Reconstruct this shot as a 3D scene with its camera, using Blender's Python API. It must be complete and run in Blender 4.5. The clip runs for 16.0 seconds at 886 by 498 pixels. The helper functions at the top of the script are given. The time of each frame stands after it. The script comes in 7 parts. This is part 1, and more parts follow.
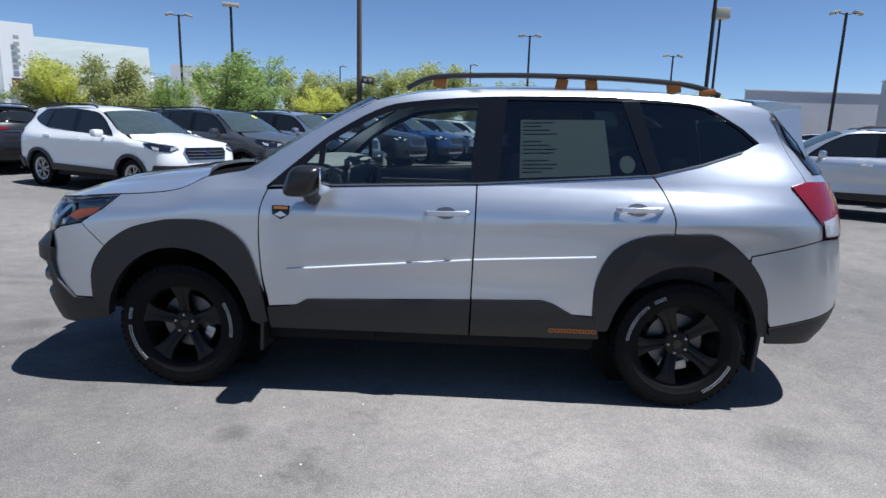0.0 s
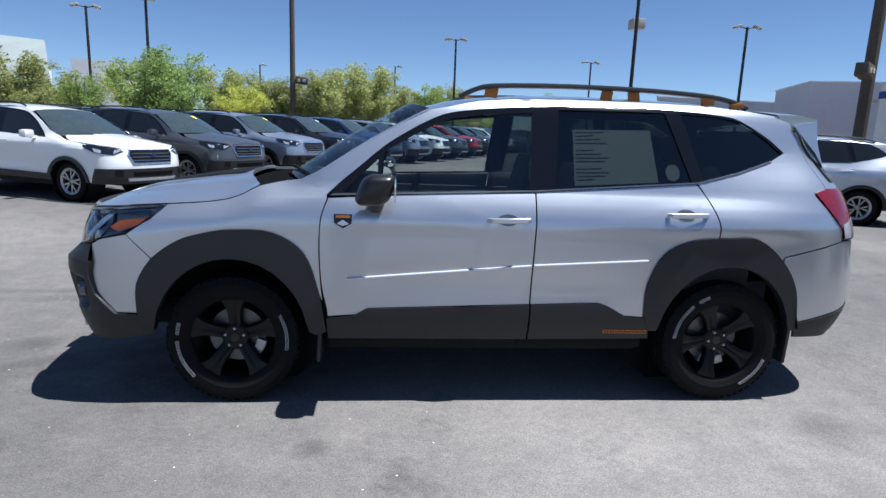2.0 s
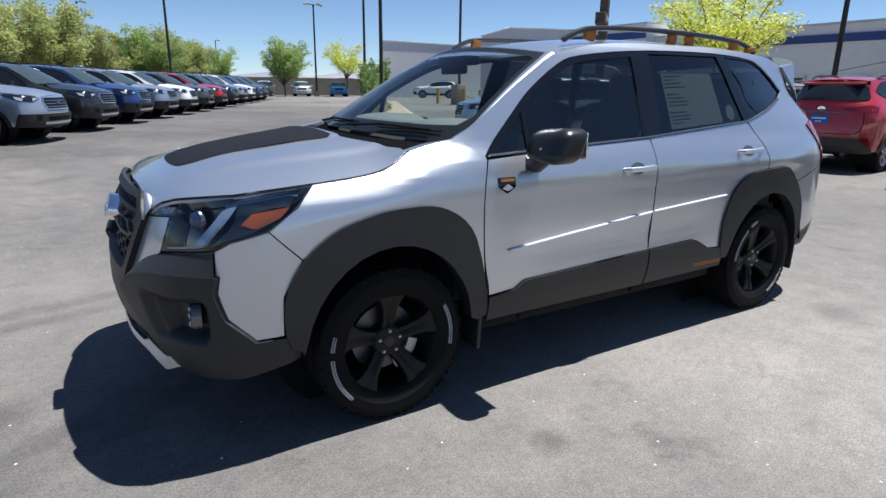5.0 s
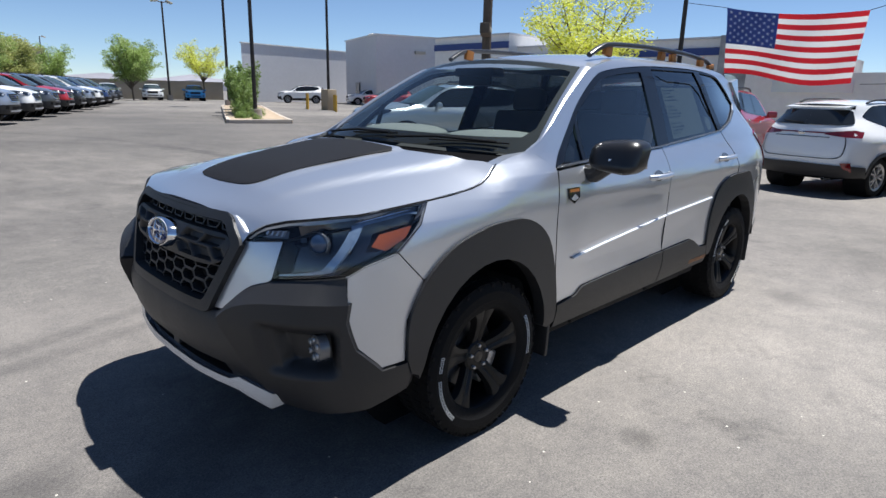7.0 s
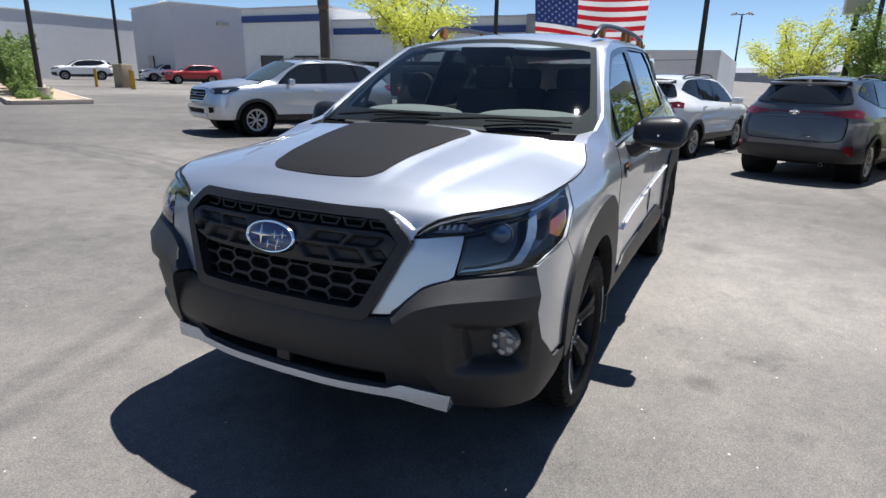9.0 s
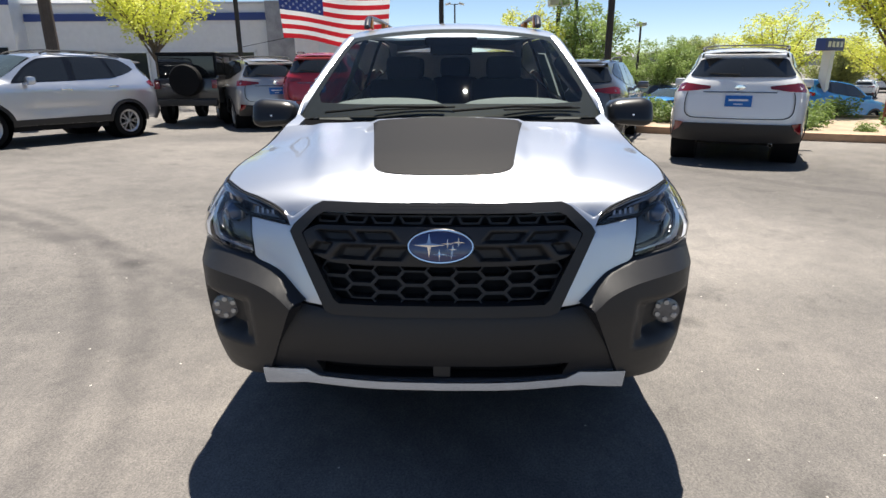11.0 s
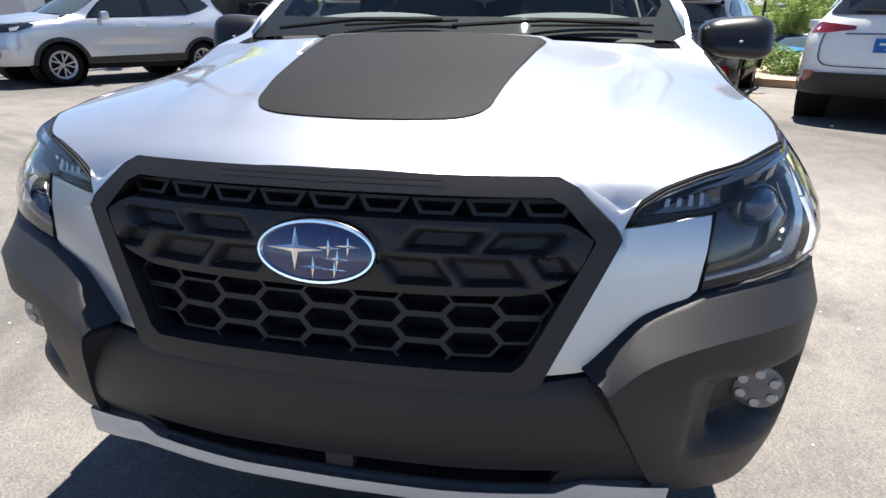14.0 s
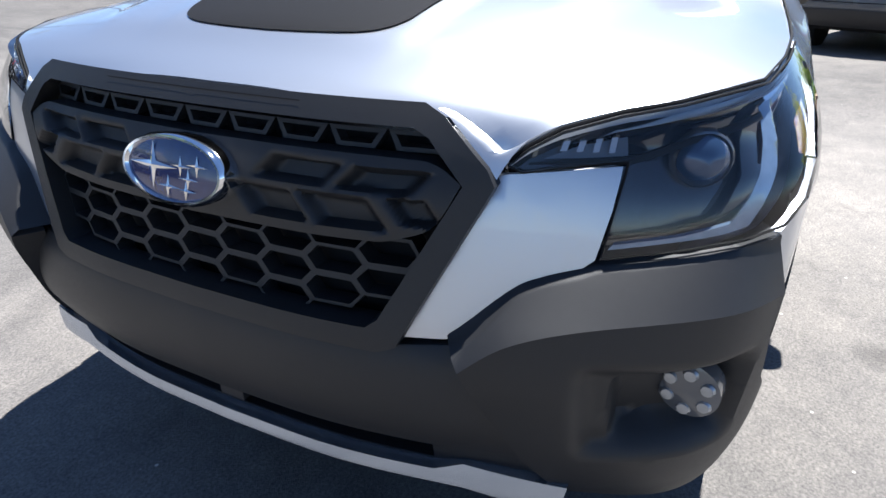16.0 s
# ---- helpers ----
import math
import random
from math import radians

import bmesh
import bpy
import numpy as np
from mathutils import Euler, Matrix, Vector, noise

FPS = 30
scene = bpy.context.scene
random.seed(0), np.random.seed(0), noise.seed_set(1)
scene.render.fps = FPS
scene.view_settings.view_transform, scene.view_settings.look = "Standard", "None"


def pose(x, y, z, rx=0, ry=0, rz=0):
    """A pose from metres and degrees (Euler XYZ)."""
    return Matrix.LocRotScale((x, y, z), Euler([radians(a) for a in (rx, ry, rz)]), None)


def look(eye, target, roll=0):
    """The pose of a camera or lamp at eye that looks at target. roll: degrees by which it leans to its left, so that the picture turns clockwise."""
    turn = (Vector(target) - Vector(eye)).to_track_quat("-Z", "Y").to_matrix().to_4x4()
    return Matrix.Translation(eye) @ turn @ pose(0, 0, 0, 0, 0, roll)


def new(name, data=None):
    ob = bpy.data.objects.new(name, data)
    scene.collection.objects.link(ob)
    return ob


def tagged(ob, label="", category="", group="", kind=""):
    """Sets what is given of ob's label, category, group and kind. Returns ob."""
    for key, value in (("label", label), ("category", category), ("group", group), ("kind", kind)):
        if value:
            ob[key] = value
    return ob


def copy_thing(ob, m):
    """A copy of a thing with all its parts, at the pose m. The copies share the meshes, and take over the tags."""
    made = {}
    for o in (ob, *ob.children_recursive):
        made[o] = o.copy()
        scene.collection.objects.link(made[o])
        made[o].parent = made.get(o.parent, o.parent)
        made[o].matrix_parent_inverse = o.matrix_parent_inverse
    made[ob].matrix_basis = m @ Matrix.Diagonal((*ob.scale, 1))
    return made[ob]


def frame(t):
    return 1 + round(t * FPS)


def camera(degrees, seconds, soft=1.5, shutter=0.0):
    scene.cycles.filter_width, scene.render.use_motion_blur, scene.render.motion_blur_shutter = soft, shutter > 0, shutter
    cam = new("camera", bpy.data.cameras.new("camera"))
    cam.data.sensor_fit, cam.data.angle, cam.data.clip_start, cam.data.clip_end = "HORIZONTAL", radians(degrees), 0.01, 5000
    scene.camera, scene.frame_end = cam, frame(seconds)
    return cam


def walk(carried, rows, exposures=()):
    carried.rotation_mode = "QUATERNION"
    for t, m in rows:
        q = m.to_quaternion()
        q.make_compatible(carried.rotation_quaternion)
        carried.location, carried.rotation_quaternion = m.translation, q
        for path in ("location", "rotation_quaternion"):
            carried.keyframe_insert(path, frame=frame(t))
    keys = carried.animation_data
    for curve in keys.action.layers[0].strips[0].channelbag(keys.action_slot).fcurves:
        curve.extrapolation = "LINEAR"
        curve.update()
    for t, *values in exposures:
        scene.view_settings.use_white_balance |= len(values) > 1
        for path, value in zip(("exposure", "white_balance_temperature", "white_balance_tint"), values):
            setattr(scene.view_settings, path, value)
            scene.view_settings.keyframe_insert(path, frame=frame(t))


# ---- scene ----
from mathutils import geometry

cam = camera(73.5, 16.0)

PATH = [
    (0, (0.21, -3.892, 1.425), (0.123, -1.933, 1.034), 1.6),
    (0.5, (-0.135, -3.893, 1.432), (-0.071, -1.93, 1.052), 2.1),
    (1, (-0.377, -3.909, 1.437), (-0.239, -1.95, 1.062), 1.6),
    (1.5, (-0.463, -3.919, 1.44), (-0.309, -1.962, 1.06), 1.8),
    (2, (-0.524, -3.915, 1.439), (-0.348, -1.959, 1.061), 2.1),
    (2.5, (-0.703, -3.842, 1.415), (-0.464, -1.895, 1.029), 1.9),
    (3, (-0.997, -3.688, 1.417), (-0.616, -1.77, 0.995), 2.1),
    (3.5, (-1.388, -3.539, 1.414), (-0.833, -1.667, 0.98), 2.3),
    (3.7, (-1.542, -3.476, 1.403), (-0.931, -1.623, 0.962), 2.1),
    (5.8, (-2.819, -2.605, 1.413), (-1.6, -1.115, 0.87), 0.4),
    (6, (-2.919, -2.517, 1.416), (-1.662, -1.057, 0.88), 0.4),
    (6.5, (-3.043, -2.409, 1.419), (-1.72, -1.002, 0.897), 0.7),
    (7, (-3.099, -2.377, 1.421), (-1.73, -1.009, 0.919), 1.3),
    (7.5, (-3.209, -2.261, 1.423), (-1.792, -0.939, 0.929), 0.8),
    (8, (-3.388, -2.014, 1.426), (-1.872, -0.809, 0.929), 0.7),
    (8.2, (-3.467, -1.907, 1.426), (-1.906, -0.768, 0.912), 0.8),
    (10.3, (-4.023, -0.468, 1.421), (-2.137, -0.145, 0.836), 0.5),
    (10.5, (-4.027, -0.336, 1.421), (-2.128, -0.111, 0.836), 0.2),
    (11, (-4.065, -0.067, 1.429), (-2.157, -0.003, 0.834), -0.3),
    (11.5, (-4.128, 0.058, 1.442), (-2.216, 0.029, 0.855), 0.0),
    (12, (-4.13, 0.074, 1.438), (-2.223, -0.019, 0.844), 0.4),
    (12.5, (-4.004, 0.024, 1.407), (-2.104, -0.052, 0.787), 0.4),
    (13, (-3.723, -0.148, 1.381), (-1.835, -0.074, 0.727), -0.1),
    (13.5, (-3.424, -0.274, 1.313), (-1.554, -0.04, 0.643), -0.1),
    (14, (-3.15, -0.385, 1.256), (-1.328, -0.026, 0.513), 0.1),
    (14.5, (-2.987, -0.497, 1.214), (-1.233, 0.01, 0.396), 0.4),
    (15, (-2.955, -0.538, 1.206), (-1.241, 0.055, 0.363), -0.1),
    (15.5, (-2.946, -0.599, 1.215), (-1.272, 0.075, 0.354), -1.0),
    (16, (-2.898, -0.756, 1.193), (-1.291, 0.013, 0.285), 0.2),
]
EXPOSURES = [(0.0, 0.67, 5720, 10), (1.5, 0.67, 5650, 10), (4.0, 0.77, 5850, 10), (7.0, 0.80, 6120, 10), (8.0, 0.79, 6030, 10), (10.5, 1.01, 6640, 10), (13.0, 1.10, 6850, 10), (14.5, 1.53, 6280, 10), (16.0, 1.38, 5980, 10)]
walk(cam, [(t, look(eye, target, roll)) for t, eye, target, roll in PATH], EXPOSURES)

# ---- daylight: clear sky, high sun behind the car's tail ----
SUN = Vector((0.40, -0.05, 1.12)).normalized()
world = bpy.data.worlds.new("sky")
scene.world = world
world.use_nodes = True
wn, wl = world.node_tree.nodes, world.node_tree.links
sky = wn.new("ShaderNodeTexSky")
sky.sky_type = "NISHITA"
sky.sun_disc = False
sky.sun_elevation = math.asin(SUN.z)
sky.sun_rotation = math.atan2(SUN.x, SUN.y)
sky.altitude = 2500
sky.air_density = 0.9
sky.dust_density = 0.0
sky.ozone_density = 2.6
wl.new(sky.outputs["Color"], wn["Background"].inputs["Color"])
wn["Background"].inputs["Strength"].default_value = 0.066
sun = new("sun", bpy.data.lights.new("sun", "SUN"))
sun.data.energy = 5.0
sun.data.angle = radians(0.53)
sun.data.color = (1.0, 0.95, 0.87)
sun.matrix_world = Matrix.Translation((0, 0, 30)) @ SUN.to_track_quat("Z", "Y").to_matrix().to_4x4()


# ---- materials ----
def material(name, color, rough=0.5, metal=0.0, vary=0.0, scale=8.0, bump=0.0, bump_scale=40.0, coat=0.0, spec=0.5, rand=0.0, emit=0.0):
    """A principled surface with colour variation at two scales and fine relief."""
    m = bpy.data.materials.new(name)
    m.use_nodes = True
    n, l = m.node_tree.nodes, m.node_tree.links
    p = n["Principled BSDF"]
    p.inputs["Base Color"].default_value = (*color, 1)
    p.inputs["Roughness"].default_value = rough
    p.inputs["Metallic"].default_value = metal
    p.inputs["Coat Weight"].default_value = coat
    p.inputs["Coat Roughness"].default_value = 0.03
    p.inputs["Specular IOR Level"].default_value = spec
    if emit:
        p.inputs["Emission Color"].default_value = (*color, 1)
        p.inputs["Emission Strength"].default_value = emit
    if vary or bump:
        tc = n.new("ShaderNodeTexCoord")
    if vary:
        big, fine = n.new("ShaderNodeTexNoise"), n.new("ShaderNodeTexNoise")
        big.inputs["Scale"].default_value, fine.inputs["Scale"].default_value = scale * 0.15, scale * 3
        big.inputs["Detail"].default_value = fine.inputs["Detail"].default_value = 6
        mix = n.new("ShaderNodeMath")
        mix.operation = "MULTIPLY_ADD"
        l.new(big.outputs["Fac"], mix.inputs[0])
        mix.inputs[1].default_value = 0.6
        half = n.new("ShaderNodeMath")
        half.operation = "MULTIPLY"
        half.inputs[1].default_value = 0.4
        l.new(fine.outputs["Fac"], half.inputs[0])
        l.new(half.outputs[0], mix.inputs[2])
        src = mix.outputs[0]
        if rand:
            info, add = n.new("ShaderNodeObjectInfo"), n.new("ShaderNodeMath")
            add.operation = "MULTIPLY_ADD"
            l.new(info.outputs["Random"], add.inputs[0])
            add.inputs[1].default_value = rand
            l.new(src, add.inputs[2])
            src = add.outputs[0]
        ramp = n.new("ShaderNodeValToRGB")
        lo, hi = [max(0, c * (1 - vary)) for c in color], [min(1, c * (1 + vary)) for c in color]
        ramp.color_ramp.elements[0].position, ramp.color_ramp.elements[1].position = 0.3, 0.7
        ramp.color_ramp.elements[0].color, ramp.color_ramp.elements[1].color = (*lo, 1), (*hi, 1)
        for t in (big, fine):
            l.new(tc.outputs["Object"], t.inputs["Vector"])
        l.new(src, ramp.inputs["Fac"])
        l.new(ramp.outputs["Color"], p.inputs["Base Color"])
    if bump:
        tex, b = n.new("ShaderNodeTexNoise"), n.new("ShaderNodeBump")
        tex.inputs["Scale"].default_value = bump_scale
        tex.inputs["Detail"].default_value = 5
        b.inputs["Strength"].default_value = bump
        b.inputs["Distance"].default_value = 0.01
        l.new(tc.outputs["Object"], tex.inputs["Vector"])
        l.new(tex.outputs["Fac"], b.inputs["Height"])
        l.new(b.outputs["Normal"], p.inputs["Normal"])
    return m


def glass(name, tint, ior=1.5, gloss=1.9):
    """A thin pane: clear, tinted, and glossy by its Fresnel."""
    m = bpy.data.materials.new(name)
    m.use_nodes = True
    n, l = m.node_tree.nodes, m.node_tree.links
    n.remove(n["Principled BSDF"])
    tr, gl, mix, lw = n.new("ShaderNodeBsdfTransparent"), n.new("ShaderNodeBsdfGlossy"), n.new("ShaderNodeMixShader"), n.new("ShaderNodeLayerWeight")
    tr.inputs["Color"].default_value = (*tint, 1)
    gl.inputs["Roughness"].default_value = 0.01
    lw.inputs["Blend"].default_value = 0.5
    power, ramp = n.new("ShaderNodeMath"), n.new("ShaderNodeMath")
    power.operation, ramp.operation = "POWER", "MULTIPLY_ADD"
    power.inputs[1].default_value = 5.0
    r0 = ((ior - 1) / (ior + 1)) ** 2
    ramp.use_clamp = True
    ramp.inputs[1].default_value, ramp.inputs[2].default_value = gloss * (1 - r0), 2 * r0
    l.new(lw.outputs["Facing"], power.inputs[0])
    l.new(power.outputs[0], ramp.inputs[0])
    l.new(ramp.outputs[0], mix.inputs[0])
    l.new(tr.outputs[0], mix.inputs[1])
    l.new(gl.outputs[0], mix.inputs[2])
    l.new(mix.outputs[0], n["Material Output"].inputs["Surface"])
    return m


def car_paint(name, color, metal=0.0, rough=0.35):
    m = material(name, color, rough, metal, coat=1.0)
    n, l = m.node_tree.nodes, m.node_tree.links
    tc, flake, b = n.new("ShaderNodeTexCoord"), n.new("ShaderNodeTexNoise"), n.new("ShaderNodeBump")
    flake.inputs["Scale"].default_value = 900
    flake.inputs["Detail"].default_value = 1
    b.inputs["Strength"].default_value = 0.04 if metal else 0.01
    b.inputs["Distance"].default_value = 0.002
    l.new(tc.outputs["Object"], flake.inputs["Vector"])
    l.new(flake.outputs["Fac"], b.inputs["Height"])
    l.new(b.outputs["Normal"], n["Principled BSDF"].inputs["Normal"])
    return m


SILVER = car_paint("silver_paint", (0.56, 0.585, 0.63), 0.82, 0.33)
WHITE_P = car_paint("white_paint", (0.80, 0.80, 0.79))
GREY_P = car_paint("grey_paint", (0.10, 0.105, 0.115), 0.5)
ICE_P = car_paint("pale_blue_paint", (0.42, 0.46, 0.54), 0.7)
BLACK_P = car_paint("black_paint", (0.012, 0.012, 0.014))
BLUE_P = car_paint("dark_blue_paint", (0.02, 0.05, 0.16), 0.3)
BRIGHT_P = car_paint("bright_blue_paint", (0.01, 0.22, 0.55), 0.3)
RED_P = car_paint("red_paint", (0.36, 0.008, 0.016))
TAN_P = car_paint("warm_silver_paint", (0.42, 0.41, 0.40), 0.7)
PLASTIC = material("black_plastic", (0.0145, 0.0145, 0.016), 0.50, vary=0.15, scale=30, bump=0.12, bump_scale=1400, spec=0.50)
COWLB = material("dull_black_cowl", (0.008, 0.008, 0.009), 1.0, spec=0.0, vary=0.3, scale=20)
GLOSSB = material("gloss_black", (0.006, 0.006, 0.007), 0.08)
MATTEB = material("matte_black", (0.006, 0.006, 0.007), 0.7, spec=0.2, vary=0.2, scale=20)
DECAL = material("hood_decal_black", (0.009, 0.009, 0.0105), 0.62, bump=0.1, bump_scale=900, spec=0.13)
RUBBER = material("tyre_rubber", (0.0045, 0.0045, 0.005), 0.75, spec=0.18, vary=0.25, scale=14, bump=0.3, bump_scale=260)
WHEELB = material("wheel_black", (0.005, 0.005, 0.0055), 0.42, vary=0.15, scale=20, spec=0.28)
DISC = material("brake_disc_iron", (0.16, 0.16, 0.165), 0.45, 0.8, vary=0.2, scale=30)
STEEL = material("machined_steel", (0.42, 0.42, 0.43), 0.38, 0.9, vary=0.2, scale=30)
CHROME = material("chrome", (0.85, 0.86, 0.88), 0.06, 1.0)
SATIN = material("satin_silver", (0.66, 0.70, 0.77), 0.36, 0.8)
SKID = material("brushed_skid_metal", (0.44, 0.49, 0.57), 0.27, 0.85, vary=0.08, scale=30)
DARKCHROME = material("dark_chrome", (0.22, 0.23, 0.24), 0.25, 0.8)
LAMPGREY = material("grey_lamp_glass", (0.46, 0.48, 0.51), 0.12, 0.4, coat=1.0)
RAIL = material("rail_black", (0.02, 0.02, 0.022), 0.28, spec=0.6)
MOULD = material("bright_moulding", (0.72, 0.74, 0.78), 0.35, 0.3)
REFLECTOR = material("fog_reflector", (0.40, 0.41, 0.42), 0.25, 0.6)
FOGLENS = material("fog_lens", (0.10, 0.10, 0.105), 0.2, coat=1.0)
GUIDE = material("light_guide_plastic", (0.17, 0.24, 0.34), 0.12, 0.35, vary=0.35, scale=14, coat=1.0)
ORANGE = material("copper_orange", (0.36, 0.135, 0.028), 0.45, 0.4)
ORANGE_L = material("orange_lens", (0.18, 0.042, 0.008), 0.2, vary=0.5, scale=60, coat=1.0)
REDLENS = material("red_lens", (0.17, 0.005, 0.009), 0.15, vary=0.3, scale=25, coat=1.0)
LENSB = material("lamp_housing", (0.008, 0.010, 0.016), 0.12, coat=1.0)
WHITE = material("white_matte", (0.78, 0.78, 0.76), 0.5)
BLUEEN = material("blue_enamel", (0.010, 0.022, 0.105), 0.2, vary=0.25, scale=20, coat=1.0)
SEAT = material("charcoal_cloth", (0.03, 0.03, 0.032), 0.9, vary=0.3, scale=30)
TRIMGREY = material("pale_grey_trim", (0.15, 0.16, 0.155), 0.8, vary=0.15, scale=20)
PAPER = material("window_paper", (0.33, 0.39, 0.37), 0.8, vary=0.06, scale=6)
INK = material("grey_ink", (0.30, 0.35, 0.34), 0.8)
CLEAR = glass("clear_glass", (0.80, 0.86, 0.84))
SCREEN = glass("windscreen_glass", (0.80, 0.86, 0.85), 1.36, 0.6)
TINT = glass("tinted_glass", (0.105, 0.125, 0.13))
LAMPGLASS = glass("lamp_glass", (0.93, 0.94, 0.96), 1.38)
DARKGLASS = material("dark_window_glass", (0.012, 0.014, 0.016), 0.04, spec=0.6)
PROJECTOR = material("projector_glass", (0.03, 0.06, 0.12), 0.04, 0.3, coat=1.0)
SCREEN_P = material("parked_windscreen_glass", (0.045, 0.062, 0.066), 0.05, vary=0.3, scale=3, spec=0.7)
DASH = material("dark_dash_plastic", (0.035, 0.037, 0.038), 0.75, vary=0.2, scale=20)
PLATEBLUE = material("plate_blue", (0.01, 0.13, 0.42), 0.4)


# ---- mesh tools ----
def part(name, bm, mat, parent=None, label="", sharp=35):
    me = bpy.data.meshes.new(name)
    bm.to_mesh(me)
    bm.free()
    me.materials.append(mat)
    me.polygons.foreach_set("use_smooth", [True] * len(me.polygons))
    me.set_sharp_from_angle(angle=radians(sharp))
    ob = new(name, me)
    if parent is not None:
        ob.parent = parent
    return tagged(ob, label)


def thing(name, label, category, group="", m=None):
    ob = tagged(new(name), label, category, group)
    if m is not None:
        ob.matrix_basis = m
    return ob


def box(bm, c, s, r=None, bevel=0.0):
    """A box of size s at c, turned by the matrix r, with bevelled edges."""
    m = Matrix.Translation(c) @ (r.to_4x4() if r is not None else Matrix()) @ Matrix.Diagonal((*s, 1))
    vs = bmesh.ops.create_cube(bm, size=1, matrix=m)["verts"]
    if bevel:
        es = list({e for v in vs for e in v.link_edges})
        bmesh.ops.bevel(bm, geom=es, offset=bevel, segments=2, affect="EDGES", profile=0.6)


def lathe(bm, prof, n=32, m=None, close=False):
    """A surface of revolution round y: prof is a list of (radius, y)."""
    m = m or Matrix()
    rings = []
    for r, y in prof:
        rings.append([bm.verts.new(m @ Vector((r * math.cos(2 * math.pi * i / n), y, r * math.sin(2 * math.pi * i / n)))) for i in range(n)])
    for a, b in zip(rings, rings[1:]):
        for i in range(n):
            bm.faces.new((a[i], a[(i + 1) % n], b[(i + 1) % n], b[i]))
    if close:
        for ring in (rings[0], rings[-1]):
            if prof[rings.index(ring)][0] > 1e-5:
                bm.faces.new(ring)
    bmesh.ops.recalc_face_normals(bm, faces=bm.faces)


def tube(bm, pts, r, n=8, taper=None, flat=1.0):
    """A round bar along points."""
    pts = [Vector(p) for p in pts]
    rings = []
    for i, p in enumerate(pts):
        d = (pts[min(i + 1, len(pts) - 1)] - pts[max(i - 1, 0)]).normalized()
        a = d.orthogonal().normalized() if abs(d.z) > 0.95 else d.cross(Vector((0, 0, 1))).normalized()
        b = a.cross(d)
        rr = r if taper is None else r + (taper - r) * i / (len(pts) - 1)
        rings.append([bm.verts.new(p + rr * (math.cos(2 * math.pi * k / n) * a + flat * math.sin(2 * math.pi * k / n) * b)) for k in range(n)])
    for x, y in zip(rings, rings[1:]):
        for k in range(n):
            bm.faces.new((x[k], x[(k + 1) % n], y[(k + 1) % n], y[k]))
    bm.faces.new(rings[0][::-1])
    bm.faces.new(rings[-1])


def spline(pts, n=6):
    """A smooth line through 2D or 3D points."""
    pts = [Vector(p) for p in pts]
    out = []
    for i in range(len(pts) - 1):
        p0, p1, p2, p3 = pts[max(i - 1, 0)], pts[i], pts[i + 1], pts[min(i + 2, len(pts) - 1)]
        for k in range(n):
            t = k / n
            out.append(0.5 * (2 * p1 + (p2 - p0) * t + (2 * p0 - 5 * p1 + 4 * p2 - p3) * t * t + (3 * p1 - p0 - 3 * p2 + p3) * t ** 3))
    return out + [pts[-1]]


def table(pairs):
    """A smooth function through (t, value) pairs."""
    xs, ys = [p[0] for p in pairs], [p[1] for p in pairs]
    ms = [0.0] * len(xs)
    for i in range(len(xs)):
        a, b = max(i - 1, 0), min(i + 1, len(xs) - 1)
        ms[i] = (ys[b] - ys[a]) / (xs[b] - xs[a])

    def at(t):
        if t <= xs[0]:
            return ys[0] + ms[0] * 0 * (t - xs[0])
        if t >= xs[-1]:
            return ys[-1]
        i = next(k for k in range(len(xs) - 1) if t <= xs[k + 1])
        h = xs[i + 1] - xs[i]
        s = (t - xs[i]) / h
        return (2 * s ** 3 - 3 * s * s + 1) * ys[i] + (s ** 3 - 2 * s * s + s) * h * ms[i] + (3 * s * s - 2 * s ** 3) * ys[i + 1] + (s ** 3 - s * s) * h * ms[i + 1]

    return at


def step01(a, b, v):
    u = min(max((v - a) / (b - a), 0.0), 1.0)
    return u * u * (3 - 2 * u)


